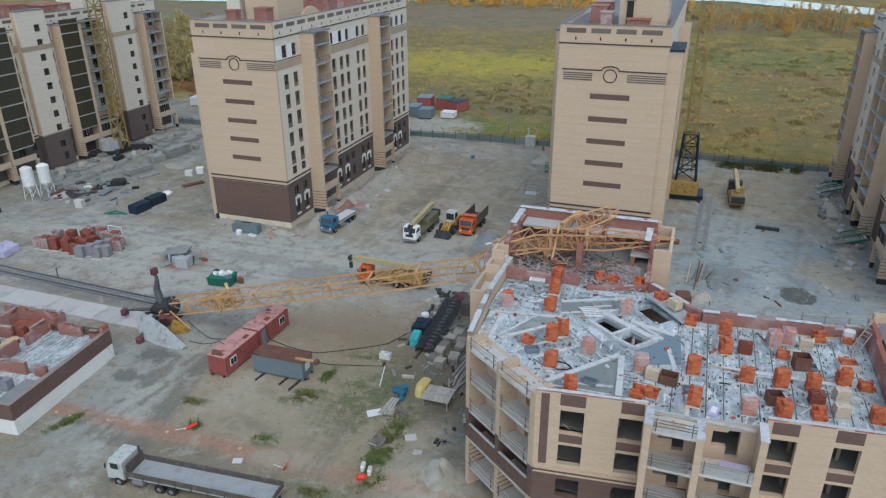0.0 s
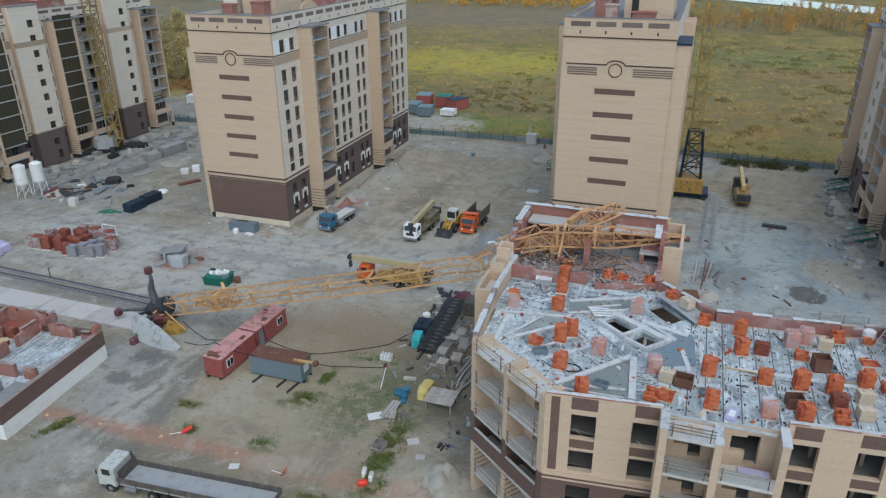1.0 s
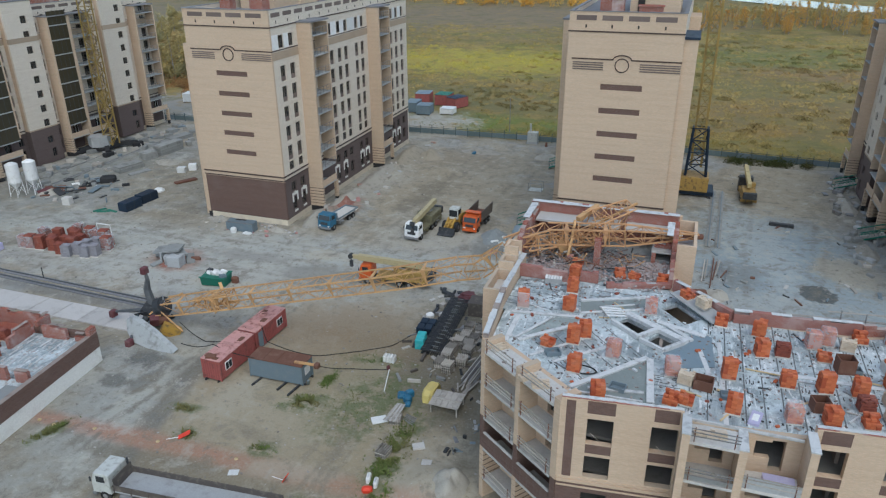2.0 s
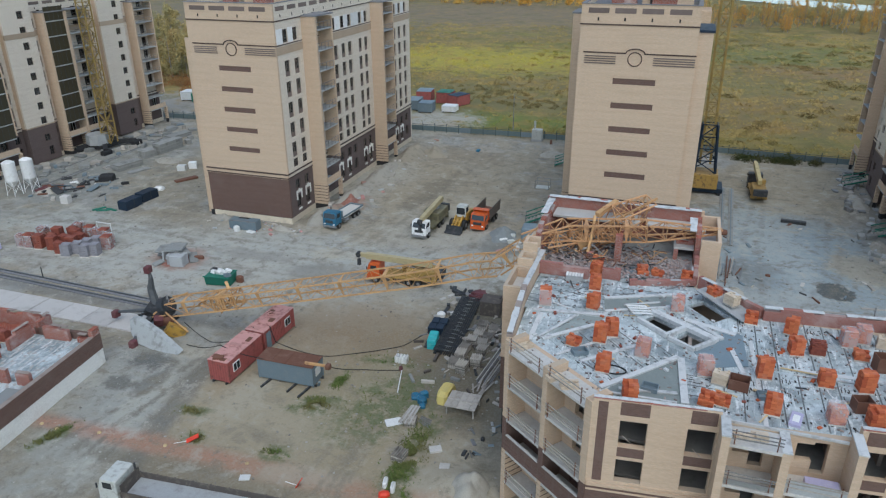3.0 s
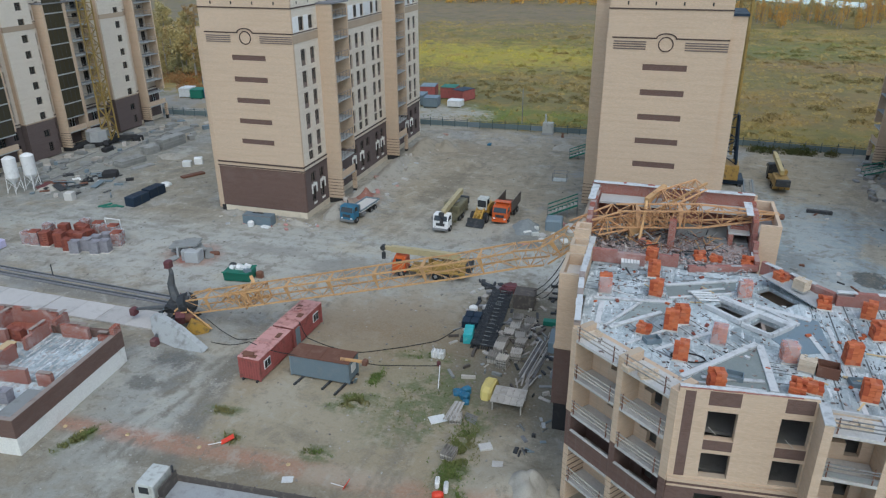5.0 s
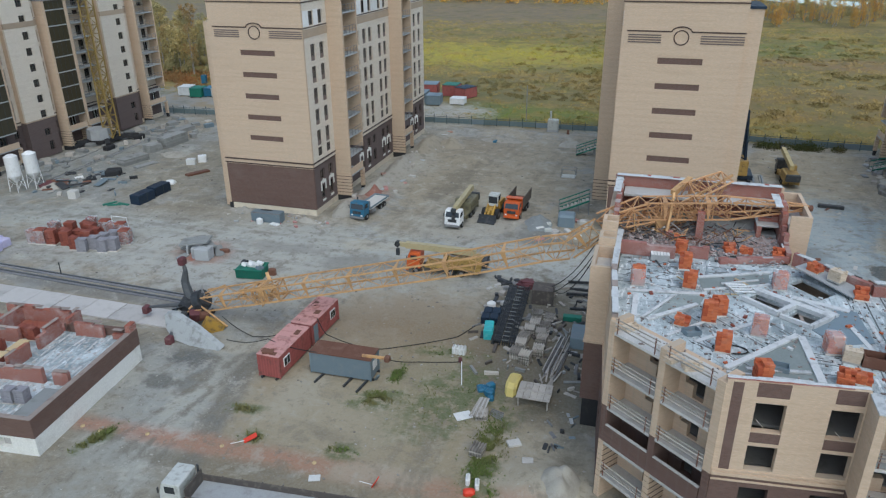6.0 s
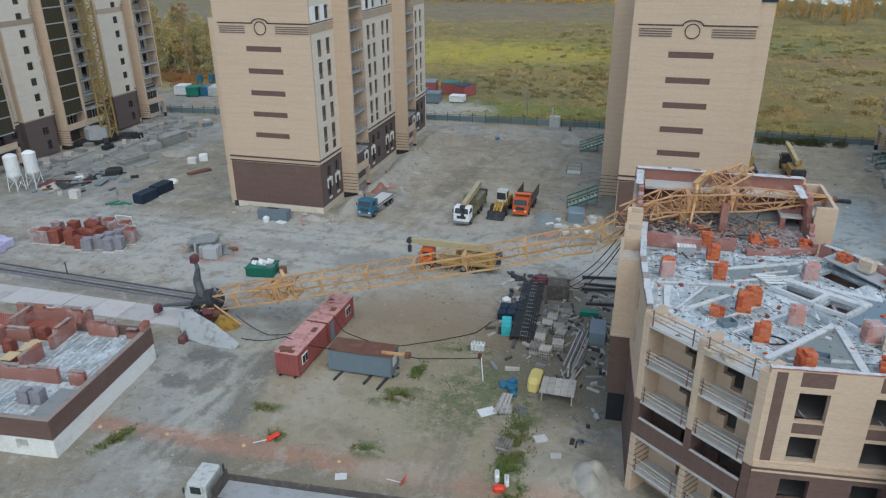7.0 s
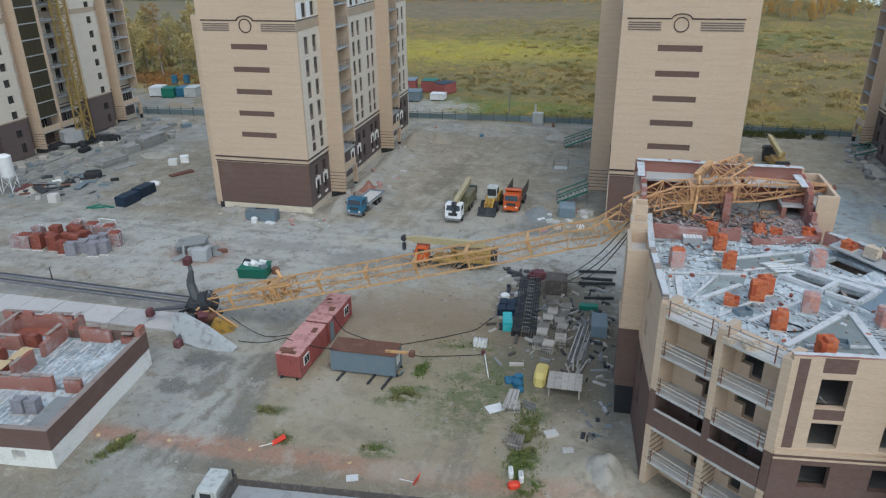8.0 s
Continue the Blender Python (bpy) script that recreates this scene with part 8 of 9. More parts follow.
# ---- standing tower cranes ----
OCHRE = worn("ochre_mast_paint", (0.29, 0.20, 0.062), (0.16, 0.12, 0.06), 0.65, scale=0.8, amount=0.7)
tc = thing("tower_crane", "yellow tower crane on a blue portal base", "crane")
part("base_frame", Mesh().cut(-5.0, 1.6, 130.6, 135.2, 0.35, 1.1, 0.1), NAVY, tc)
part("ballast_box", Mesh().cut(-4.2, 0.6, 130.2, 134.6, 1.102, 3.6, 0.1), OCHREDARK, tc, "yellow machine housing")
lattice(tc, (-1.7, 132.6, 3.6), (-1.8, 133.0, 11.8), 3.4, 2.4, 4, 0.34, 0.16, NAVY, ("portal_leg", "portal_lacing"))
lattice(tc, (-1.8, 133.0, 5.0), (-2.2, 133.0, 46.0), 1.7, 1.7, 20, 0.34, 0.1, OCHRE, ("mast_chord", "mast_lacing"))
for s in (-4.4, 1.0):
    for y in (131, 134.8):
        part("bogie", Mesh().cut(s - 0.3, s + 0.3, y - 0.7, y + 0.7, 0.0, 0.348, 0.06), DARKSTEEL, tc)
tc = thing("tower_crane", "yellow tower crane on a dark base beside the long block", "crane")
part("base_frame", Mesh().cut(-125.6, -120.6, 119.4, 124.4, 0.6, 1.4, 0.1), BLACK, tc)
for x, y in ((-125.6, 117.8), (-118.6, 118.4), (-125.4, 127.4), (-118.4, 127.2)):
    part("carriage_arm", Mesh().beam((-122.5 + (x + 122) * 0.3, 122.5 + (y - 122.5) * 0.3, 1.2), (x, y, 0.9), 0.9, 0.9), BLACK, tc)
    part("bogie", Mesh().cut(x - 0.6, x + 0.6, y - 1.2, y + 1.2, 0.0, 1.0, 0.15), BLACK, tc)
part("ballast_block", Mesh().rod((-123.0, 121.2, 1.41), (-123.0, 121.2, 3.5), 2.3, 2.2, 8), CONCRETE, tc, "grey eight sided ballast")
lattice(tc, (-121.3, 122.8, 1.4), (-121.3, 122.8, 12.5), 2.1, 1.8, 5, 0.26, 0.13, OCHRE, ("portal_leg", "portal_lacing"))
lattice(tc, (-121.3, 122.8, 9.0), (-121.5, 122.8, 44.0), 1.8, 1.8, 22, 0.2, 0.1, OCHRE, ("mast_chord", "mast_lacing"))

# ---- rails and concrete strips ----
OLDSLAB = worn("old_floor_slab", (0.30, 0.30, 0.285), (0.17, 0.17, 0.16), 0.9, scale=0.7, amount=0.8)
ROADSLAB = worn("worn_road_slab", (0.50, 0.475, 0.45), (0.36, 0.335, 0.31), 0.9, scale=0.5, amount=0.8)


def track(name, label, pts, gauge, mat_=STEEL):
    t = thing(name, label, "rails")
    for a, b in zip(pts, pts[1:]):
        a, b = Vector((*a, 0.12)), Vector((*b, 0.12))
        d = (b - a).normalized()
        s = Vector((-d.y, d.x, 0)) * gauge / 2
        for k in (-1, 1):
            part("rail", Mesh().beam(a + s * k + Vector((0, 0, 0.12)), b + s * k + Vector((0, 0, 0.12)), 0.12, 0.16), mat_, t)
            part("sleeper_beam", Mesh().beam(a + s * k - Vector((0, 0, 0.03)), b + s * k - Vector((0, 0, 0.03)), 0.75, 0.16), OLDSLAB if gauge > 1.35 else ROOFING, t)


track("crane_track", "crane rails on grey timber beds across the yard", [(-104, 68.6), (-64.5, 67.2)], 1.3, SLATE)
track("crane_track", "crane rails beside the long block", [(-117.0, 96.0), (-118.4, 138)], 4.5)
track("crane_track", "crane rails on the wet yard", [(1.6, 108.0), (2.6, 134.5)], 1.4, CABGREY)
pv = tagged(part("pavement", Mesh().box(-106, -62.6, 60.6, 60.7, -0.1, -0.05), CONCRETE), "pale concrete slabs laid as a haul road", "pavement", kind="structure")
for i in range(11):
    x = -63.0 - 3.95 * i
    part("road_slab", Mesh().cut(x - 3.88, x, 60.9 - 0.03 * i, 64.4, -0.1, 0.14 + rnd.uniform(-0.02, 0.02), 0.02), ROADSLAB, pv)

# ---- brick store and other goods to the west ----
for i, (x, y, k_) in enumerate(((-95.6, 76.2, "redfilm"), (-94.3, 76.3, "redfilm"), (-95.2, 79.6, "redfilm"), (-92.6, 76.4, "red"), (-91.8, 78.0, "red"), (-92.4, 79.6, "red"), (-90.9, 81.0, "red"), (-90.4, 76.6, "red"), (-89.6, 78.2, "red"), (-89.2, 79.8, "red"), (-88.4, 76.0, "red"), (-87.6, 77.4, "red"),
                                (-87.9, 79.4, "red"), (-86.9, 75.6, "grey"), (-85.9, 76.6, "grey"), (-85.3, 77.8, "grey"), (-84.7, 79.0, "grey"), (-84.1, 76.2, "grey"), (-83.1, 76.9, "grey"), (-88.2, 81.6, "redfilm"), (-86.8, 81.4, "redfilm"), (-85.4, 81.4, "redfilm"), (-83.9, 80.4, "redfilm"), (-83.0, 79.2, "redfilm"), (-91.2, 82.4, "redfilm"))):
    brick_stack(k_, x, y, ground_z(x, y), 12 + rnd.uniform(-4, 4), i, "brick store", 1.12)
for x, y in ((-98.2, 72.0), (-98.6, 73.8), (-100, 72.4), (-100.2, 74.2)):
    pb = loose("bag_pallet", Mesh().cut(x - 0.75, x + 0.75, y - 0.75, y + 0.75, 0.12, 1.2, 0.12), LILAC, "lilac wrapped pallet of mortar bags", "bags", "bag pallets")
    part("pallet", Mesh().box(x - 0.7, x + 0.7, y - 0.7, y + 0.7, 0.0, 0.118), WOOD, pb)
loose("track_post", Mesh().rod((-84.0, 68.5, 0), (-84.0, 68.5, 1.8), 0.07, n=6), DARKSTEEL, "short dark post beside the rails", "post")
fr = thing("trestle", "pale steel trestle behind the brick store", "frame")
for x in (-88.6, -86.0):
    part("leg", Mesh().rod((x, 83.4, 0), (x, 83.4, 2.0), 0.06, n=6), SHEET, fr)
part("bar", Mesh().rod((-88.6, 83.4, 2.0), (-86.0, 83.4, 2.0), 0.06, n=6), SHEET, fr)


def block(name, label, x, y, l, w, h, mat_, turn=0.0, z=None, cat="block", group="", c=0.04):
    z = ground_z(x, y) - 0.03 if z is None else z
    ob = loose(name, Mesh().cut(-l / 2, l / 2, -w / 2, w / 2, 0, h, c), mat_, label, cat, group)
    ob.matrix_basis = pose(x, y, z, 0, 0, turn)
    return ob


for x, y, z, l, w, h, rx, ry, tn in ((-71.6, 79.0, 1.75, 4.0, 2.0, 0.25, 6, -8, 12), (-70.6, 79.6, 1.5, 3.2, 1.6, 0.25, -10, 12, -30), (-69.8, 78.0, 0.02, 1.9, 1.7, 1.5, 0, 0, 8), (-72.3, 78.4, 0.02, 0.3, 1.4, 1.7, 0, 4, 5), (-71.0, 77.8, 0.02, 0.9, 0.7, 1.45, 3, 0, 20),
                                     (-73.2, 79.8, 0.3, 2.6, 1.4, 0.22, 18, 22, 40), (-69.0, 80.0, 0.25, 2.2, 1.2, 0.2, -14, 20, -50), (-72.6, 77.2, 0.15, 1.6, 0.9, 0.2, 8, -6, 70)):
    cs = loose("concrete_slab", Mesh().cut(-l / 2, l / 2, -w / 2, w / 2, 0, h, 0.04), SLABGREY if h < 1 else CONCRETE, "broken concrete slab in a heap of rubble", "concrete", "broken slabs")
    cs.matrix_basis = pose(x, y, z, rx, ry, tn)
block("steel_tank", "rust red gas bottle on its side", -68.4, 80.4, 1.4, 0.5, 0.5, RUST, 20, None, "tank", "", 0.12)
dm = thing("skip", "dark green skip heaped with rubbish", "skip", at=pose(-61.0, 75.0, 0, 0, 0, 8))
part("shell", profile([(-1.0, 0.1), (1.0, 0.1), (1.2, 1.3), (-1.2, 1.3)], -1.7, 1.7, 0.03), GREEN, dm)
part("rim", Mesh().box(-1.8, 1.8, -1.28, -1.16, 1.25, 1.38).box(-1.8, 1.8, 1.16, 1.28, 1.25, 1.38), GREEN, dm)
for i in range(7):
    x, y = rnd.uniform(-1.4, 1.4), rnd.uniform(-0.6, 0.8)
    part("rubbish", Mesh().placed(pose(x, y, 1.25, rnd.uniform(-25, 25), rnd.uniform(-25, 25), rnd.uniform(0, 90)), -0.4, 0.4, -0.3, 0.3, 0, 0.4), rnd.choice((SHEET, DARKSTEEL, SHEET, CABGREY)), dm)
block("box_end", "dark plastic sack beside the skip", -58.8, 76.0, 0.9, 0.7, 0.9, RUST, 10, None, "sack", "", 0.15)
bA = block("steel_bin", "dark grey steel bin beside the end wall", -68.6, 92.4, 4.6, 1.6, 1.5, CABGREY, 3, None, "bin")
part("lid_edge", Mesh().box(-2.32, 2.32, -0.82, -0.74, 1.4, 1.52), STEEL, bA)
# flat dark plate on the lid paints the shade inside an opening
part("gap", Mesh().box(-1.2, 0.6, 0.2, 0.7, 1.5, 1.52), DARK, bA)
block("bag", "white rubble sack on the ground", -69.2, 91.0, 0.9, 0.8, 0.9, SHEET, 20, None, "bag", "", 0.2)
block("bag", "white torn sheet on the ground", -66.9, 91.2, 1.4, 0.8, 0.25, SHEET, -12, None, "bag", "", 0.08)
# dark boxes and green frames
for x, y, tn in ((-92.2, 94.6, 86), (-92.3, 98.8, 86)):
    b_ = block("storage_box", "navy steel storage box on the dirt", x, y, 3.6, 1.9, 1.5, NAVY, tn, None, "box", "navy boxes", 0.08)
    part("rib", Mesh().box(-0.05, 0.05, -0.96, 0.96, 0.1, 1.53), DARKSTEEL, b_)
block("ring", "pale concrete ring behind the navy boxes", -93.6, 103.5, 1.8, 1.6, 0.6, SHEET, 10, None, "ring", "", 0.3)
for i, (x, y, tn) in enumerate(((-95.4, 91.8, 20), (-94.2, 92.4, -10), (-96.6, 92.2, 60))):
    block("frame_panel", "green steel formwork panel lying flat", x, y, 2.2, 0.5, 0.2, GREEN, tn, None, "panel", "green panels")
for x, y, l, w, h, tn in ((-108.3, 112.6, 5.6, 2.3, 1.2, 76), (-104.6, 111.4, 4.6, 1.4, 0.4, 72), (-108.9, 125.6, 6.6, 2.2, 2.1, 84), (-109.8, 120.2, 3.0, 2.4, 1.5, 74), (-113.6, 135.0, 6, 2.4, 0.9, 80)):
    st = thing("slab_stack", "stack of grey concrete floor slabs", "slabs", "slab stacks", pose(x, y, ground_z(x, y) - 0.03, 0, 0, tn))
    for j in range(max(1, int(h / 0.3))):
        part("slab", Mesh().cut(-l / 2 + rnd.uniform(0, 0.15), l / 2 - rnd.uniform(0, 0.2), -w / 2, w / 2, 0.3 * j, 0.3 * j + 0.26, 0.02), OLDSLAB, st)
    part("bearer", Mesh().box(-l / 2 + 0.4, -l / 2 + 0.6, -w / 2 + 0.1, w / 2 - 0.1, -0.12, 0.0), WOOD, st)
block("sand_box", "black mortar tub on the dirt", -106.6, 105.2, 2.6, 2.2, 1.1, BLACK, 30, None, "tub", "", 0.2)
block("white_blocks", "white wrapped pallet on the dirt", -96.9, 114.3, 1.6, 1.2, 1.1, SHEET, 20, None, "pallet", "white pallets", 0.08)
block("white_blocks", "white wrapped pallet on the dirt", -95.9, 116.4, 1.5, 1.2, 1.3, WHITE, 30, None, "pallet", "white pallets", 0.08)
block("board_pile", "brown timber panels flat on the dirt", -92.4, 109.6, 4.2, 1.2, 0.35, RUST, 62, None, "panel")
block("pallet_block", "pale block stack on a pallet", -104.0, 92.8, 1.4, 1.2, 1.3, PALECON, 10, None, "blocks")
for i in range(70):
    x, y = rnd.triangular(-117, -98, -112), rnd.uniform(93, 106)
    block("scrap_piece", "scrap steel and timber lying in a heap", x, y, rnd.uniform(0.4, 2.2), rnd.uniform(0.15, 0.8), rnd.uniform(0.1, 0.5), rnd.choice((RUST, OLDSLAB, CABGREY, OLDSLAB, DARKSTEEL, OLDSLAB, SLABGREY, DARKSTEEL, BLACK, SHEET if i % 5 == 0 else WOOD, BLUE if i % 7 == 0 else CABGREY)), rnd.uniform(0, 180), None, "scrap", "scrap heap")
for i in range(80):
    x, y = rnd.triangular(-126, -106, -122), rnd.uniform(100, 147)
    block("rubble_piece", "grey rubble and scrap beside the long block", x, y, rnd.uniform(0.6, 2.4), rnd.uniform(0.4, 1.4), rnd.uniform(0.2, 0.9), rnd.choice((OLDSLAB, SLABGREY, SLABGREY, CABGREY, WOOD, OLDSLAB)), rnd.uniform(0, 180), None, "rubble", "rubble by the long block")
for x, y, rx, ry, tn, l, w, mm in ((-111.6, 97.4, 28, 0, 30, 3.6, 1.8, RUST), (-110.6, 98.6, -34, 6, 30, 3.4, 1.6, CABGREY), (-109.8, 96.6, 10, 14, -20, 2.6, 1.2, DARKSTEEL), (-112.8, 96.2, 20, -12, 60, 2.2, 1.2, MAROON), (-107.6, 98.0, 4, 8, 75, 4.0, 0.5, DARKSTEEL), (-104.8, 100.0, 6, -5, 100, 3.2, 1.0, CABGREY)):
    sp = loose("sheet_metal", Mesh().cut(-l / 2, l / 2, -w / 2, w / 2, 0, 0.12, 0.02), mm, "bent rusty steel sheet leaning in the scrap heap", "scrap", "scrap sheets")
    sp.matrix_basis = pose(x, y, ground_z(x, y) + 0.35, rx, ry, tn)
for x, y in ((-115.9, 93.4), (-114.5, 95.8)):
    si = thing("cement_silo", "white cement silo on thin steel legs", "silo", "cement silos", pose(x, y, 0) @ Matrix.Scale(0.88, 4))
    part("drum", Mesh().rod((0, 0, 3.0), (0, 0, 6.7), 1.2, n=20), WHITE, si)
    part("top", Mesh().rod((0, 0, 6.7), (0, 0, 7.1), 1.2, 0.5, 20), WHITE, si)
    part("cone", Mesh().rod((0, 0, 1.6), (0, 0, 3.0), 0.2, 1.2, 20), WHITE, si)
    for k in range(4):
        a = math.pi / 4 + k * math.pi / 2
        part("leg", Mesh().rod((1.4 * math.cos(a), 1.4 * math.sin(a), 0), (1.15 * math.cos(a), 1.15 * math.sin(a), 3.4), 0.07, n=6), WHITE, si)
        b = a + math.pi / 2
        part("brace", Mesh().rod((1.4 * math.cos(a), 1.4 * math.sin(a), 0.4), (1.25 * math.cos(b), 1.25 * math.sin(b), 2.4), 0.04, n=5), WHITE, si)
block("machine", "dark mixing machine at the silos", -117, 84.8, 4, 2.2, 1.8, DARKSTEEL, 20, None, "machine", "", 0.3)

# ---- goods in the inner yard ----
def pallets(x, y, n, turn, label="stack of grey timber pallets"):
    t = thing("pallet_stack", label, "pallets", "pallets in the yard", pose(x, y, ground_z(x, y) - 0.02, 0, 0, turn))
    for i in range(n):
        part("pallet", GREYPALLET, None, t, at=pose(rnd.uniform(-0.025, 0.025), rnd.uniform(-0.025, 0.025), 0.14 * i, 0, 0, rnd.uniform(-1.2, 1.2)))


for x, y, n in ((-25.4, 74.4, 5), (-24.0, 74.2, 4), (-25.3, 72.4, 5), (-24.2, 72.2, 4), (-25.6, 70.8, 6), (-24.4, 70.6, 5), (-25.9, 68.9, 6), (-24.0, 69.2, 6), (-25.9, 67.4, 7), (-24.0, 66.8, 7), (-26.1, 65.8, 6), (-25.0, 65.0, 8), (-26.2, 50.6, 5), (-27.0, 55.4, 4)):
    pallets(x, y, n, 90 + rnd.uniform(-9, 9))
for r_, (x0, x1) in enumerate(((-28.9, -28.1), (-27.8, -27.35), (-27.1, -26.6))):
    rk = thing("steel_rack", "dark steel rebar cages laid in a row", "steel", "rebar cages")
    for i in range(5 if r_ == 0 else 3):
        x = x0 + (x1 - x0) * i / (4 if r_ == 0 else 2)
        for z in (0.12, 0.55):
            part("bar", Mesh().beam((x, 67.3, z), (x - 0.7, 80.2, z), 0.13 if r_ == 0 else 0.1), DARKSTEEL, rk)
    for j in range(15):
        y = 67.5 + 0.88 * j
        part("cross_bar", Mesh().beam((x0 - 0.05 * j - 0.1, y, 0.62), (x1 - 0.05 * j + 0.1, y, 0.62), 0.06, 0.06), SLABGREY if r_ == 1 else DARKSTEEL, rk)
for i in range(6):
    block("teal_pack", "teal film wrapped insulation pack", -29.5 - 0.12 * (i // 2), 68.4 + 0.75 * (i // 2), 1.0, 0.7, 0.55, TEAL, 8, 0.02 + 0.57 * (i % 2), "pack", "teal packs", 0.07)
for i in range(4):
    block("navy_crate", "navy blue plastic crate in the store", -30.6 + 0.95 * (i % 2), 71.8 + 1.3 * (i // 2), 0.9, 1.2, 0.9, NAVY, 5, None, "crate", "navy crates", 0.05)
block("white_sack", "white sack on the crates", -30.8, 75.4, 1.0, 0.8, 0.6, SHEET, 12, None, "sack", "", 0.2)
block("site_box", "dark rusty steel site box", -25.4, 78.2, 2.4, 2.2, 1.8, LORRYSIDE, 3, None, "box")
for i in range(9):
    block("purple_sheet", "dark purple steel sheet in a heap", -28.2 + rnd.uniform(-1.2, 1.2), 81.2 + rnd.uniform(-0.6, 0.7), rnd.uniform(0.8, 1.6), 0.5, rnd.uniform(0.4, 0.9), MAROON, rnd.uniform(0, 180), None, "sheet", "purple sheets")
for i in range(14):
    block("scrap_piece", "grey scrap lying by the store", rnd.uniform(-32.5, -29), rnd.uniform(76, 83), rnd.uniform(0.5, 1.6), rnd.uniform(0.2, 0.8), rnd.uniform(0.1, 0.5), rnd.choice((STEEL, WOOD, DARKSTEEL, PALECON)), rnd.uniform(0, 180), None, "scrap", "scrap by the store")
for i in range(12):
    x = -21.4 - 0.12 * i + rnd.uniform(-0.1, 0.1)
    loose("pipe", Mesh().rod((x + 0.5, 70.4 + rnd.uniform(-0.8, 0.6), 0.1 + 0.1 * (i % 3)), (x - 0.3, 63.2 + rnd.uniform(-0.8, 0.8), 0.1 + 0.1 * (i % 3)), 0.06, n=6), rnd.choice((STEEL, WOOD, PALECON)), "long grey steel pipe on the ground", "pipe", "pipes")
for i in range(9):
    x, y = -22.4 + rnd.uniform(-0.8, 0.8), 61.6 + rnd.uniform(-0.8, 0.8)
    loose("plank", Mesh().beam((x, y, 0.25), (x + rnd.uniform(-0.6, 0.6), y + rnd.uniform(1.2, 2.2), 0.3), 0.15, 0.06), WOOD, "grey plank lying by the pipes", "board", "loose planks")
tb = thing("work_table", "grey timber work table with plank top", "table")
for i in range(5):
    part("plank", Mesh().box(-24.5 + 0.6 * i, -23.93 + 0.6 * i, 57.6, 60.2, 1.0, 1.07), WOOD, tb)
for x in (-24.3, -21.7):
    for y in (57.8, 60.0):
        part("leg", Mesh().box(x - 0.06, x + 0.06, y - 0.06, y + 0.06, 0.0, 0.998), WOOD, tb)
part("cross_beam", Mesh().box(-24.5, -21.5, 58.7, 58.85, 1.072, 1.15), WOOD, tb)
ytp = loose("tarpaulin_roll", profile([(-1.5, 0.0), (1.5, 0.0), (1.3, 0.75), (0.8, 1.1), (-0.8, 1.1), (-1.3, 0.75)], -0.55, 0.55, 0.25), YELLOWSHEET, "pale yellow covered bundle beside the table", "bundle")
ytp.matrix_basis = pose(-25.2, 60.4, 0, 0, 0, -4)
for i in range(7):
    block("blue_sheet", "crumpled blue sheeting on pallets", -27.4 + rnd.uniform(-0.7, 0.7), 58.9 + rnd.uniform(-0.9, 0.8), rnd.uniform(0.5, 1.1), rnd.uniform(0.4, 0.8), rnd.uniform(0.3, 0.8), BLUE, rnd.uniform(0, 180), None, "sheet", "blue sheeting", 0.12)
for i in range(6):
    loose("plank", Mesh().beam((-27.9 + 0.2 * i, 54.6, 0.5), (-27.6 + 0.15 * i, 57.4, 0.55), 0.14, 0.06), PALECON if i % 2 else WOOD, "grey plank laid on pallets", "board", "loose planks")
for i in range(5):
    loose("pipe", Mesh().rod((-26.4, 55.8 + 0.2 * i, 0.1), (-25.2, 55.2 + 0.25 * i, 0.12), 0.05, n=6), STEEL, "short steel pipe on the ground", "pipe", "pipes")
block("white_sheet", "white board lying on the dirt", -28.6, 55.1, 1.5, 1.1, 0.06, SHEET, 35, ground_z(-28.6, 55.1), "board", "", 0.02)
block("white_sheet", "white board lying by the lorry", -37.6, 44.3, 0.9, 0.7, 0.06, SHEET, 20, ground_z(-37.6, 44.3), "board", "", 0.02)
block("flat_stone", "pale flat stone on the dirt", -23.6, 52.6, 1.1, 0.8, 0.25, PALECON, 30, None, "stone", "flat stones")
block("flat_stone", "pale flat stone on the dirt", -22.1, 50.6, 0.9, 0.8, 0.15, PALECON, 10, None, "stone", "flat stones")
for i in range(4):
    block("sack", "pale sand sack on the dirt", -32.2 + 0.35 * i, 64.9, 0.32, 0.9, 0.8, SHEET, 3, None, "sack", "pale sacks", 0.1)
block("sheet_box", "grey sheet metal box beside the wall", -20.4, 70.2, 1.6, 3.0, 1.3, CABGREY, 2, None, "box", "", 0.06)
block("teal_box", "dark teal tool box on the ground", -21.6, 74.6, 2.0, 0.8, 0.6, GREEN, 4, None, "box")
for a, b in (((-23.2, 83.4, 0.3), (-18.8, 83.8, 0.4)), ((-23.0, 80.4, 0.2), (-18.9, 80.8, 0.3)), ((-22.8, 82.0, 0.1), (-19.2, 82.0, 0.2)), ((-22.2, 77.0, 0.1), (-19.0, 77.4, 0.2))):
    loose("steel_beam", Mesh().beam(a, b, 0.22, 0.3), DARKSTEEL, "dark steel beam beside the wall", "beam", "steel beams")
for i in range(40):
    x, y = rnd.uniform(-21.5, -18.9), rnd.uniform(52, 76)
    block("debris_piece", "small site debris at the wall foot", x, y, rnd.uniform(0.2, 1.1), rnd.uniform(0.1, 0.4), rnd.uniform(0.05, 0.35), rnd.choice((STEEL, WOOD, CONCRETE, DARKSTEEL, CABGREY)), rnd.uniform(0, 180), None, "debris", "debris at the wall")
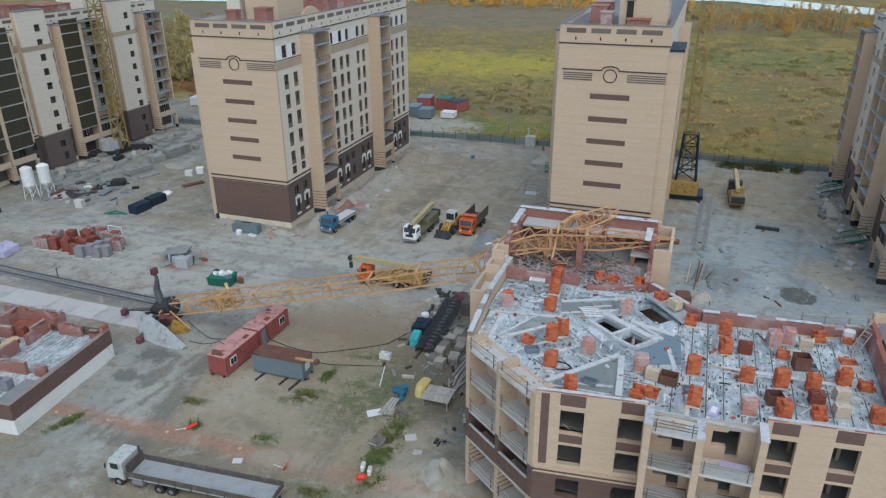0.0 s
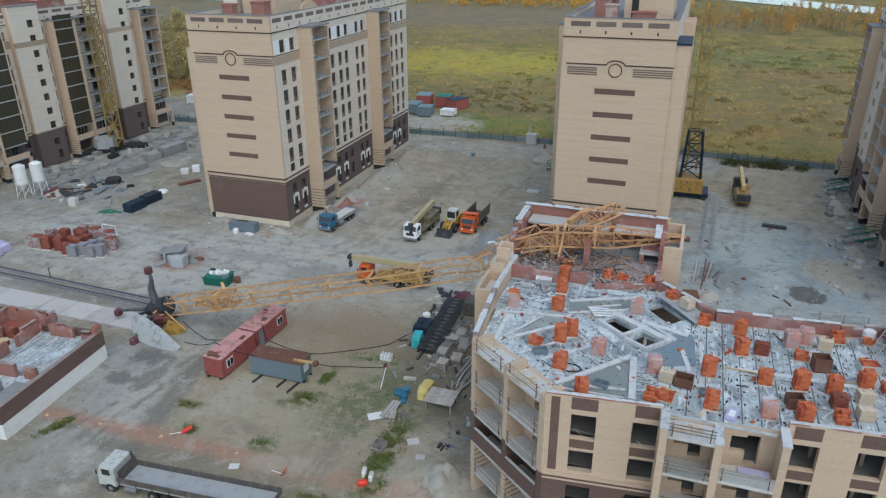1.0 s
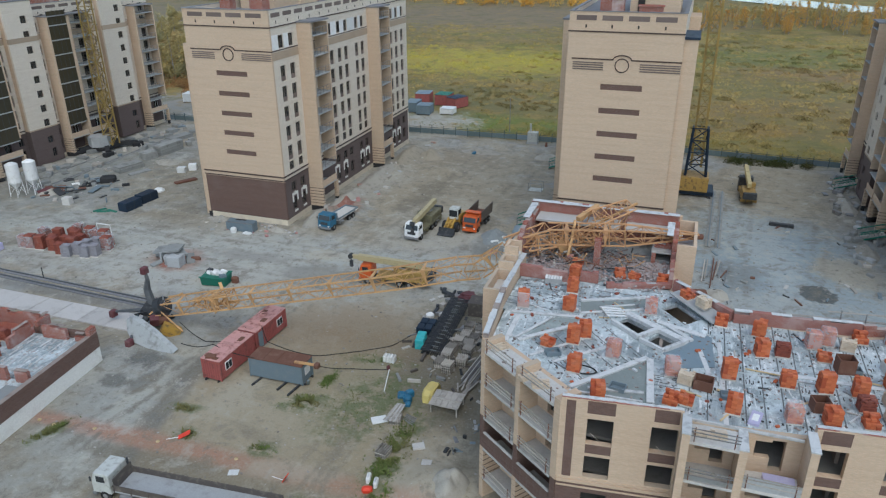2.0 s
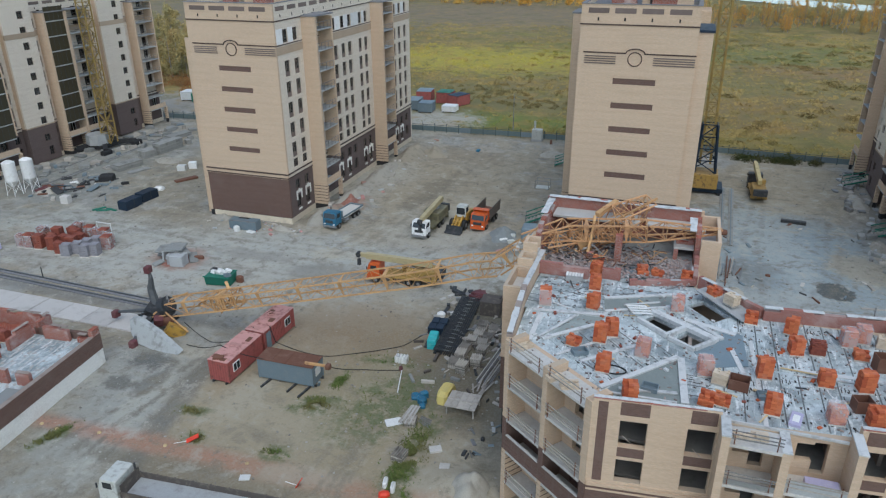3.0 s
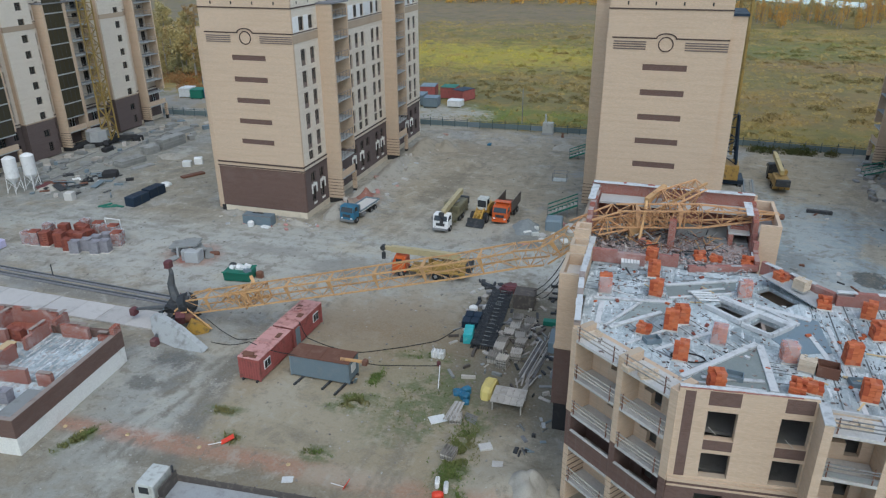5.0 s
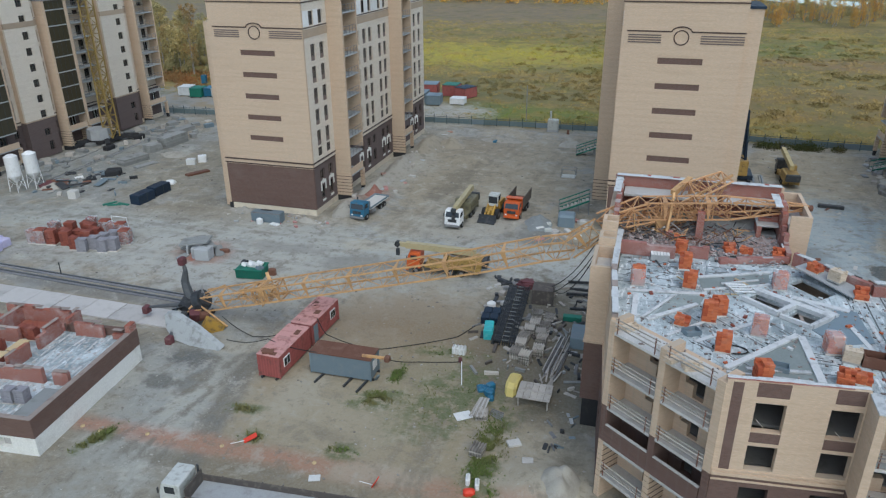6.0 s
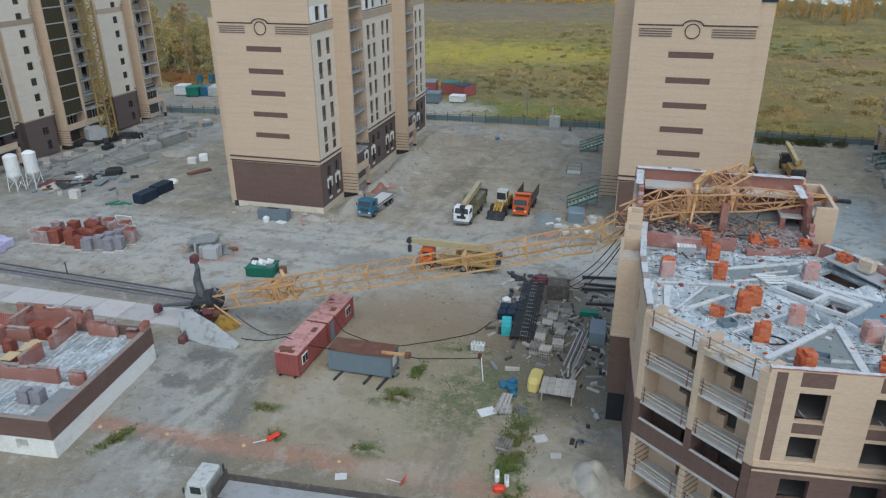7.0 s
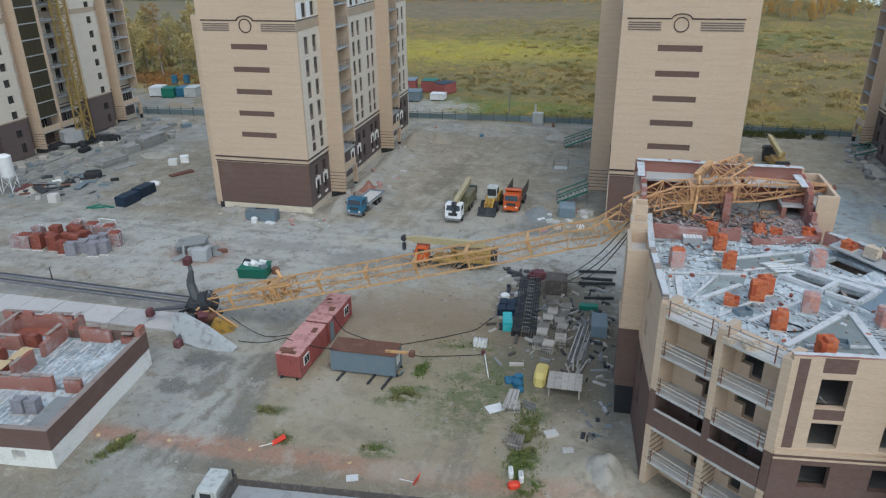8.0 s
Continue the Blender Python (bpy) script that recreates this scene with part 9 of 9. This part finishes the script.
for x, y, tn, l in ((-32.9, 44.8, 0, 0.8), (-45.1, 46.8, 40, 1.0)):
    fl = thing("warning_flag", "red warning flag on the ground", "flag", "warning flags", pose(x, y, ground_z(x, y), 0, 0, tn))
    part("cloth", Mesh().placed(pose(0, 0, 0.05, 0, -60 if tn == 0 else -18, 0), -0.15, l, -0.28, 0.28, 0, 0.06), RED, fl)
    part("stick", Mesh().rod((0, 0, 0.06), (-1.2, 0.1, 0.06), 0.035, n=5), SHEET, fl)
for i, (x, y) in enumerate(((-59.6, 44.6), (-53.5, 45.2), (-46.6, 45.6), (-38.4, 45.9), (-57.6, 44.4))):
    block("lamp_cone", "pale yellow marker lump in the brick dust", x, y, 0.35, 0.35, 0.2, NEWWOOD, 20 * i, None, "marker", "markers", 0.1)
block("red_sack", "red sack and white bags on the weeds", -25.7, 46.0, 0.9, 0.6, 0.5, RED, 20, None, "sack", "", 0.15)
for x, y in ((-26.1, 47.2), (-25.3, 46.9)):
    block("sack", "white plaster bag on the weeds", x, y, 0.35, 0.9, 0.6, SHEET, 12, None, "sack", "white bags", 0.1)

# stairs, bins and heaps by the end-on block
def site_stair(x, y, l, h, label, turn):
    t = thing("site_stair", label, "stairs", "site stairs", pose(x, y, 0, 0, 0, turn))
    for s in (-0.9, 0.9):
        part("stringer", Mesh().beam((0, s, 0.3), (l, s, h), 0.12, 0.25), GREEN, t)
        part("handrail", Mesh().beam((0, s, 1.5), (l, s, h + 1.2), 0.12, 0.14), GREEN, t)
        for i in range(4):
            f = i / 3
            part("post", Mesh().rod((l * f, s, 0.0), (l * f, s, 1.5 + (h - 0.3) * f), 0.06, n=6), STEEL, t)
    for i in range(8):
        f = (i + 0.5) / 8
        part("tread", Mesh().box(l * f - 0.22, l * f + 0.22, -0.85, 0.85, 0.25 + (h - 0.3) * f, 0.31 + (h - 0.3) * f), WOOD, t)


site_stair(-27.8, 107.8, 4.4, 2.2, "green railed timber site stair", 8)
site_stair(-29.0, 139.5, 5.0, 2.2, "green railed timber site stair", 8)
bs = thing("steel_cage", "grey steel lifting cage on the dirt", "cage", at=pose(-28.6, 125.4, 0))
part("floor", Mesh().box(-1.2, 1.2, -0.9, 0.9, 0.02, 0.14), OFFWHITE, bs)
for x in (-1.2, 1.2):
    for y in (-0.9, 0.9):
        part("post", Mesh().rod((x, y, 0), (x, y, 1.5), 0.05, n=6), STEEL, bs)
for y in (-0.9, 0.9):
    part("bar", Mesh().rod((-1.2, y, 1.5), (1.2, y, 1.5), 0.05, n=6), STEEL, bs)
block("steel_bin", "dark grey steel skip beside the stair", -26.0, 102.8, 2.4, 2.6, 1.7, CABGREY, 4, None, "bin", "", 0.2)
for i in range(16):
    x, y = rnd.uniform(-29.5, -22.5), rnd.uniform(95.5, 105)
    block("pale_bag", "pale bags and boards in a heap", x, y, rnd.uniform(0.5, 1.5), rnd.uniform(0.4, 1.1), rnd.uniform(0.2, 0.7), rnd.choice((SHEET, PALECON, OFFWHITE, CABROOF, WOOD)), rnd.uniform(0, 180), None, "debris", "heap by the stair", 0.1)
for i in range(6):
    block("blue_sheet", "crumpled blue tarpaulin by the fence", -46.4 + rnd.uniform(-1.5, 1.5), 146 + rnd.uniform(-1.5, 1.5), rnd.uniform(0.8, 1.8), rnd.uniform(0.5, 1.2), rnd.uniform(0.15, 0.5), BLUE if i % 3 else SHEET, rnd.uniform(0, 180), None, "sheet", "tarpaulins", 0.12)
block("beam_block", "dark timber beam on the wet yard", 11.9, 120.4, 3.6, 0.7, 0.5, DARKSTEEL, -3, None, "beam")
block("rusty_box", "rusty steel box beside the unfinished block", 0.0, 90.6, 1.8, 2.0, 1.0, RUST, 10, None, "box")
for i in range(9):
    loose("steel_beam", Mesh().beam((0.2 + 0.35 * i, 96 + rnd.uniform(-2, 2), 0.15), (0.6 + 0.4 * i, 103 + rnd.uniform(-3, 4), 0.15), 0.14), rnd.choice((STEEL, WOOD, RUST)), "steel beams and timbers on the ground", "beam", "beams on the yard")
for i in range(60):
    x, y = rnd.uniform(20.5, 25.3), rnd.uniform(104, 150)
    block("rubble_piece", "rubble at the foot of the block", x, y, rnd.uniform(0.4, 1.8), rnd.uniform(0.3, 1.0), rnd.uniform(0.15, 0.7), rnd.choice((CONCRETE, OLDSLAB, SLABGREY, WOOD, STEEL)), rnd.uniform(0, 180), None, "rubble", "rubble by the open block", 0.08)
for y in (118, 143):
    site_stair(22.2, y, 3.6, 1.4, "green railed timber ramp", 4)
for i in range(40):
    x, y = rnd.uniform(-60.5, -54.5), rnd.uniform(97, 150)
    if x > -57 and y < 108:
        continue
    block("rubble_piece", "brick rubble by the block's foot", x, y, rnd.uniform(0.3, 1.4), rnd.uniform(0.3, 0.8), rnd.uniform(0.1, 0.5), rnd.choice((CONCRETE, PALECON, CABROOF, TAPE, WOOD)), rnd.uniform(0, 180), None, "rubble", "rubble by the block", 0.08)

for i in range(30):
    x, y = rnd.uniform(1, 22), rnd.triangular(86, 126, 94)
    block("debris_piece", "timber, brick and steel bits on the wet yard", x, y, rnd.uniform(0.25, 1.6), rnd.uniform(0.1, 0.5), rnd.uniform(0.05, 0.3), rnd.choice((WOOD, DARKSTEEL, SLABGREY, PALECON, RUST, CABGREY)), rnd.uniform(0, 180), None, "debris", "debris on the wet yard", 0.03)
for i in range(50):
    x, y = rnd.uniform(-76, -58), rnd.triangular(90, 96, 94.5)
    if y > 95.4:
        continue
    block("debris_piece", "brick and mortar bits at the end wall", x, y, rnd.uniform(0.15, 0.7), rnd.uniform(0.1, 0.4), rnd.uniform(0.05, 0.3), rnd.choice((CONCRETE, PALECON, CABROOF, WOOD, SLABGREY)), rnd.uniform(0, 180), None, "debris", "bits at the end wall", 0.03)
# heaps of soil, sand and rubble
def heap(x, y, rx, ry, h, mat_, label, seed, turn=0.0):
    """A low uneven mound that runs out into the ground."""
    m = Mesh()
    k, rings = 26, 9
    ca, sa = math.cos(radians(turn)), math.sin(radians(turn))
    for r in range(rings + 1):
        f = r / rings
        for i in range(k):
            a = 2 * math.pi * i / k
            e = 1.0 + 0.35 * noise.noise((math.cos(a) * 1.4, math.sin(a) * 1.4, seed))
            u, v = rx * f * e * math.cos(a), ry * f * e * math.sin(a)
            px, py = x + u * ca - v * sa, y + u * sa + v * ca
            z = h * (math.cos(math.pi * f) * 0.5 + 0.5) * (1.0 + 0.7 * noise.noise((px * 0.9, py * 0.9, seed))) + 0.16 * noise.noise((px * 2.6, py * 2.6, seed)) * (1 - f)
            m.v.append((px, py, ground_z(px, py) + z - 0.1 * f - 0.02))
    for r in range(rings):
        for i in range(k):
            m.f.append((r * k + i, r * k + k + i, r * k + k + (i + 1) % k, r * k + (i + 1) % k))
    ob = part("dirt_heap", m, mat_)
    ob.data.polygons.foreach_set("use_smooth", [True] * len(m.f))
    return tagged(ob, label, "heap", "dirt heaps", "stuff")


for i, (x, y, rx, ry, h, mm, lb) in enumerate((
        (-19.2, 48.6, 2.0, 2.4, 1.0, SOIL, "heap of sandy soil at the corner"),
        (-58.0, 137.5, 3.4, 9.0, 1.4, DRYSOIL, "mound of dry soil beside the block"), (-53.8, 139.0, 4.0, 3.0, 1.3, DRYSOIL, "mound of dry soil in the yard"), (-59.0, 123.0, 2.8, 9.0, 1.1, SOIL, "bank of soil along the wall foot"), (-58.8, 111.5, 2.8, 7.0, 1.1, SOIL, "bank of pale soil along the wall foot"),
        (-59.2, 99.5, 2.6, 4.0, 1.1, SOIL, "mound of soil and brick rubble"), (-57.4, 106.6, 1.7, 2.4, 0.9, BRICKDUST, "heap of broken red brick"), (-73.5, 94.4, 3.2, 1.6, 0.5, SOIL, "bank of soil at the end wall"), (-63.0, 93.8, 3.0, 1.2, 0.5, SOIL, "bank of soil at the end wall"),
        (-45.0, 146.0, 6.0, 2.4, 0.7, SOIL, "bank of soil near the fence"), (-30.6, 146, 3.4, 3.0, 0.8, SOIL, "mound of soil near the fence"), (-71.4, 79.0, 3.2, 2.6, 0.5, BRICKDUST, "heap of crushed brick and rubble"), (22.6, 112, 2.0, 5.0, 0.7, SOIL, "bank of rubble at the open block"),
        (22.8, 132, 1.8, 7.0, 0.6, SOIL, "bank of rubble at the open block"), (-112.0, 96.6, 3.0, 2.2, 0.6, SOIL, "heap of soil and scrap"), (-104, 119, 4.0, 3.0, 0.5, SOIL, "low mound of dirt"), (-123.6, 134, 1.8, 6, 0.7, SOIL, "bank of soil along the long block"), (-124, 108, 1.8, 6, 0.6, SOIL, "bank of soil along the long block"), (2.2, 92.0, 2.0, 3.0, 0.5, SOIL, "low mound of wet soil"), (-29.8, 101.6, 2.3, 3.6, 1.0, GRAVEL, "heap of blue grey gravel beside the tipper"))):
    heap(x, y, rx, ry, h, mm, lb, 3.1 + 1.7 * i)

# pebbles and litter over the site
lt = Mesh()
for i in range(2600):
    x, y = rnd.uniform(-125, 25), rnd.triangular(34, 155, 60)
    s = rnd.uniform(0.03, 0.11) * (1 + (y - 34) / 150)
    lt.placed(pose(x, y, ground_z(x, y) - 0.01, rnd.uniform(-20, 20), rnd.uniform(-20, 20), rnd.uniform(0, 180)), -s, s, -s * 0.7, s * 0.7, 0, s * 0.6)
tagged(part("litter", lt, brick_stack_material("stone_litter", (0.16, 0.14, 0.12), (0.42, 0.40, 0.36), (0.30, 0.27, 0.23))), "stones and litter strewn over the dirt", "litter", kind="stuff")

for i in range(170):
    x, y = rnd.uniform(-31.5, -19.2), rnd.triangular(60, 84, 72)
    block("store_scrap", "odd timber and steel pieces in the store", x, y, rnd.uniform(0.3, 1.6), rnd.uniform(0.08, 0.4), rnd.uniform(0.06, 0.35), rnd.choice((STEEL, WOOD, DARKSTEEL, DARKSTEEL, SLABGREY, STEEL, LORRYSIDE, WOOD)), rnd.uniform(0, 180), None, "scrap", "pieces in the store", 0.02)


# ---- plants ----
def leaf_material(name, a, b, c):
    n = Nodes(name)
    isl = n.add("ShaderNodeNewGeometry").outputs["Random Per Island"]
    col = n.mix(isl, a, b)
    col = n.mix(n.ramp(n.noise(0.12, 4.0), 0.42, 0.62), col, c)
    return n.done(col, 0.9, 0.0, 0.1)


BIRCH = leaf_material("orange_birch_leaves", (0.72, 0.43, 0.13), (0.52, 0.30, 0.10), (0.46, 0.36, 0.15))
RUSSET = leaf_material("russet_leaves", (0.42, 0.26, 0.10), (0.33, 0.20, 0.085), (0.36, 0.28, 0.13))
GOLD = leaf_material("birch_leaves_in_autumn", (0.80, 0.46, 0.10), (0.62, 0.33, 0.07), (0.58, 0.40, 0.13))
OLIVE = leaf_material("grey_green_leaves", (0.40, 0.34, 0.16), (0.54, 0.39, 0.15), (0.34, 0.31, 0.16))
DUSK = leaf_material("dark_woods", (0.05, 0.06, 0.04), (0.08, 0.08, 0.045), (0.04, 0.05, 0.04))


def growth_material(name, low, high, tint):
    """Leaves and blades that take the meadow's own drifts of colour, each a little lighter or darker."""
    n = Nodes(name)
    isl = n.add("ShaderNodeNewGeometry").outputs["Random Per Island"]
    grey = n.add("ShaderNodeCombineXYZ")
    shade = n.math("ADD", low, n.math("MULTIPLY", isl, high - low))
    for i in range(3):
        n.link(shade, grey.inputs[i])
    col = n.mix(n.ramp(n.noise(0.09, 5.0, 0.65), 0.45, 0.65), meadow_color(n), tint)
    return n.done(n.mix(1.0, col, grey.outputs[0], "MULTIPLY"), 0.9, 0.0, 0.1)


SCRUB = growth_material("dry_grass_and_scrub", 1.05, 1.35, (0.30, 0.22, 0.085))
BUSH = growth_material("meadow_bush_leaves", 1.0, 1.4, (0.25, 0.18, 0.07))
REDBUSH = leaf_material("reddish_autumn_shrubs", (0.33, 0.14, 0.06), (0.42, 0.22, 0.08), (0.25, 0.16, 0.08))
WEED = leaf_material("green_weeds", (0.11, 0.17, 0.05), (0.17, 0.20, 0.065), (0.19, 0.175, 0.075))
FENCEBUSH = leaf_material("dark_shrub_leaves", (0.055, 0.075, 0.028), (0.09, 0.10, 0.036), (0.11, 0.098, 0.04))
BARK = worn("pale_bark", (0.30, 0.27, 0.23), (0.12, 0.10, 0.09), 0.9)


def tree(tm, lm, x, y, h, r, seed, clumps=26, leaves=9, z=0.0, size=1.0):
    """A tapered trunk, limbs that leave it, and clumps of small leaves with gaps between them."""
    g = random.Random(seed)
    top = Vector((x + g.uniform(-0.5, 0.5), y + g.uniform(-0.5, 0.5), z + h * 0.95))
    foot = Vector((x, y, z - 0.1))
    tm.rod(foot, foot.lerp(top, 0.5), 0.022 * h, 0.012 * h, 6).rod(foot.lerp(top, 0.5), top, 0.012 * h, 0.002 * h, 5)
    for k in range(clumps):
        f = g.uniform(0.1, 1.0)
        wide = r * (1.15 - f) ** 0.6 * math.sin(min(1.0, f * 2.2) * math.pi / 2)
        a, d = g.uniform(0, 2 * math.pi), wide * g.uniform(0.35, 1.0)
        base = foot.lerp(top, max(0.15, f - 0.12))
        c = foot.lerp(top, f) + Vector((d * math.cos(a), d * math.sin(a), g.uniform(-0.3, 0.3)))
        if k % 4 == 0:
            tm.rod(base, c, 0.005 * h, 0.002 * h, 4)
        cr = r * g.uniform(0.22, 0.42)
        for i in range(leaves * 3):
            n = Vector((g.gauss(0, 1), g.gauss(0, 1), g.gauss(0, 0.8)))
            p = c + n * cr * 0.45
            u = Vector((g.gauss(0, 1), g.gauss(0, 1), g.gauss(0, 1))).normalized()
            w = u.cross(Vector((g.gauss(0, 1), g.gauss(0, 1), g.gauss(0, 1)))).normalized()
            s = cr * g.uniform(0.2, 0.42) * size
            q = len(lm.v)
            lm.v += [tuple(p - u * s), tuple(p + w * s * 0.6), tuple(p + u * s), tuple(p - w * s * 0.6)]
            lm.f.append((q, q + 1, q + 2, q + 3))


def woods(name, label, spots, leaf, clumps=26, leaves=9, size=1.0):
    tm, lm = Mesh(), Mesh()
    for i, (x, y, h, r) in enumerate(spots):
        tree(tm, lm, x, y, h, r, 1000 + i * 7 + len(spots), clumps, leaves, 0.0, size)
    t = thing(name, label, "trees", kind="stuff")
    part("trunks", tm, BARK, t)["kind"] = "stuff"
    part("crowns", lm, leaf, t)["kind"] = "stuff"


g = random.Random(8)
spots = []
for i in range(115):
    f = g.random()
    x = -16 + 112 * f ** 0.85
    spots.append((x, 384 + 0.2 * (x - 20) + g.uniform(-10, 32) + 12 * math.sin(x * 0.17), g.uniform(6.0, 13.5), g.uniform(1.0, 2.1)))
woods("birch_wood", "golden autumn birches along the river meadow", spots, BIRCH, 44, 15, 0.72)
spots = [(g.uniform(-30, 130), g.uniform(425, 470), g.uniform(3, 5.5), g.uniform(2, 3.5)) for i in range(110)]
woods("alder_wood", "dull green riverside trees", spots, OLIVE, 18, 7)
spots = [(g.uniform(-230, -10), g.uniform(470, 535) , g.uniform(4, 9), g.uniform(3, 5)) for i in range(110)]
woods("river_scrub", "low golden trees on the far meadow", spots, GOLD, 14, 6)
spots = []
for i in range(120):
    x = g.uniform(-215, -120)
    y = 196 + (x + 160) * -0.15 + g.uniform(0, 65)
    spots.append((x, y, g.uniform(9, 17), g.uniform(2.4, 4.2)))
woods("mixed_wood", "tall yellow green willows behind the huts", spots[:90], OLIVE, 34, 20, 0.62)
woods("mixed_wood", "rust brown birches behind the huts", spots[90:], RUSSET, 34, 20, 0.62)
spots = [(g.uniform(-700, 500), g.uniform(640, 900), g.uniform(8, 16), g.uniform(5, 9)) for i in range(220)]
woods("far_woods", "dark woods beyond the river", spots, DUSK, 12, 6)

# bushes
def bushes(name, label, spots, leaf):
    bm = Mesh()
    for x, y, r, h in spots:
        z0 = ground_z(x, y) - 0.1
        for k in range(int(100 + 60 * r)):
            a, d, f = g.uniform(0, 6.3), math.sqrt(g.random()), g.random()
            p = Vector((x + r * d * math.cos(a), y + r * d * math.sin(a), z0 + h * f * math.sqrt(max(0.05, 1 - d * d)) * g.uniform(0.6, 1.1)))
            u = Vector((g.gauss(0, 1), g.gauss(0, 1), g.gauss(0, 1))).normalized()
            w = u.cross(Vector((g.gauss(0, 1), g.gauss(0, 1), g.gauss(0, 1)))).normalized()
            s = g.uniform(0.09, 0.21) * (0.6 + 0.3 * r)
            q = len(bm.v)
            bm.v += [tuple(p - u * s), tuple(p + w * s * 0.6), tuple(p + u * s), tuple(p - w * s * 0.6)]
            bm.f.append((q, q + 1, q + 2, q + 3))
    tagged(part(name, bm, leaf), label, "bushes", kind="stuff")


spots = []
while len(spots) < 420:
    x, y = g.uniform(-40, 110), g.uniform(162, 335)
    if noise.noise((x * 0.035, y * 0.03, 4)) > g.uniform(-0.4, 0.35):
        spots.append((x, y, g.uniform(0.9, 2.8), g.uniform(0.4, 1.3)))
bushes("meadow_bushes", "olive and rust coloured bushes scattered over the meadow", spots, BUSH)
spots = [(g.uniform(-62, -30), g.uniform(185, 330), g.uniform(0.6, 1.6), g.uniform(0.5, 1.3)) for i in range(90)] + [(g.uniform(-75, -5), g.uniform(186, 216), g.uniform(0.6, 1.5), g.uniform(0.5, 1.2)) for i in range(110)]
bushes("meadow_bushes", "low olive bushes behind the fence", spots, BUSH)
bushes("fence_shrubs", "dark green shrubs grown along the fence", [(g.uniform(4, 20), g.uniform(153.4, 159.0), g.uniform(0.8, 2.0), g.uniform(0.8, 2.0)) for i in range(30)], FENCEBUSH)
spots = [(g.uniform(-215, -118), g.uniform(178, 200), g.uniform(1.2, 2.8), g.uniform(1.5, 3.5)) for i in range(130)]
bushes("red_shrubs", "reddish autumn shrubs before the willows", spots, REDBUSH)

# shrubs and tall grass in the meadow
sm = Mesh()
for i in range(15000):
    y = 159 + 210 * g.random() ** 1.3
    x = g.uniform(-150, 75) * (0.55 + y / 420)
    if (-78 < x < -58 and y < 192) or (-146 < x < -122 and y < 190):
        continue
    dens = noise.noise((x * 0.03, y * 0.03, 9))
    if dens < -0.25 and g.random() < 0.7:
        continue
    big = g.random() < 0.05
    r, h = (g.uniform(0.7, 1.6), g.uniform(0.5, 1.2)) if big else (g.uniform(0.4, 1.0), g.uniform(0.2, 0.6))
    z0 = ground_z(x, y) - 0.1
    for k in range(12 if big else 7):
        a, d = g.uniform(0, 6.3), r * math.sqrt(g.random())
        p = Vector((x + d * math.cos(a), y + d * math.sin(a), z0))
        tip = p + Vector((g.uniform(-0.8, 0.8) * r, g.uniform(0.1, 1.1) * r, h * g.uniform(0.3, 1.0)))
        w = Vector((math.cos(a * 3), math.sin(a * 3) * 0.4, 0)) * r * g.uniform(0.2, 0.45)
        q = len(sm.v)
        sm.v += [tuple(p - w), tuple(p + w), tuple(tip + w * 0.6), tuple(tip - w * 0.6)]
        sm.f.append((q, q + 1, q + 2, q + 3))
tagged(part("meadow_scrub", sm, SCRUB), "dry yellow grass and scrub tussocks in the meadow", "grass", kind="stuff")

# weeds in the yard
wm = Mesh()
for cx, cy, rx, ry, n, turn in ((-36.9, 55.4, 2.0, 1.1, 900, 30), (-36.3, 59.4, 0.7, 1.5, 400, 0), (-25.6, 50.8, 1.3, 5.2, 2600, 0), (-57.2, 43.6, 0.7, 1.9, 600, -20), (-47.6, 50.6, 1.3, 0.6, 200, 10), (-44.8, 47.4, 1.0, 0.8, 160, 0), (-37, 47.7, 1.3, 0.7, 200, 0), (-29, 42.9, 2.0, 0.8, 400, 0), (-24.7, 46.1, 1.0, 1.0, 300, 0), (-33, 64.5, 3, 1, 140, 0), (-31, 57, 4, 5, 200, 0), (-50, 166, 30, 4, 900, 0), (12, 158, 12, 2, 300, 0)):
    ca, sa = math.cos(radians(turn)), math.sin(radians(turn))
    for i in range(n):
        u, v = g.gauss(0, 0.45) * rx, g.gauss(0, 0.45) * ry
        x, y = cx + u * ca - v * sa, cy + u * sa + v * ca
        if noise.noise((x * 0.9, y * 0.9, 2)) < -0.1:
            continue
        z = ground_z(x, y) - 0.03
        for k in range(3):
            a, l = g.uniform(0, 6.3), g.uniform(0.06, 0.22)
            p = Vector((x, y, z))
            tip = p + Vector((math.cos(a) * l * 0.7, math.sin(a) * l * 0.7, l))
            w = Vector((-math.sin(a), math.cos(a), 0)) * l * 0.22
            q = len(wm.v)
            wm.v += [tuple(p - w), tuple(p + w), tuple(tip + w * 0.5), tuple(tip - w * 0.5)]
            wm.f.append((q, q + 1, q + 2, q + 3))
tagged(part("weeds", wm, WEED), "green weeds growing on the dirt", "weeds", kind="stuff")
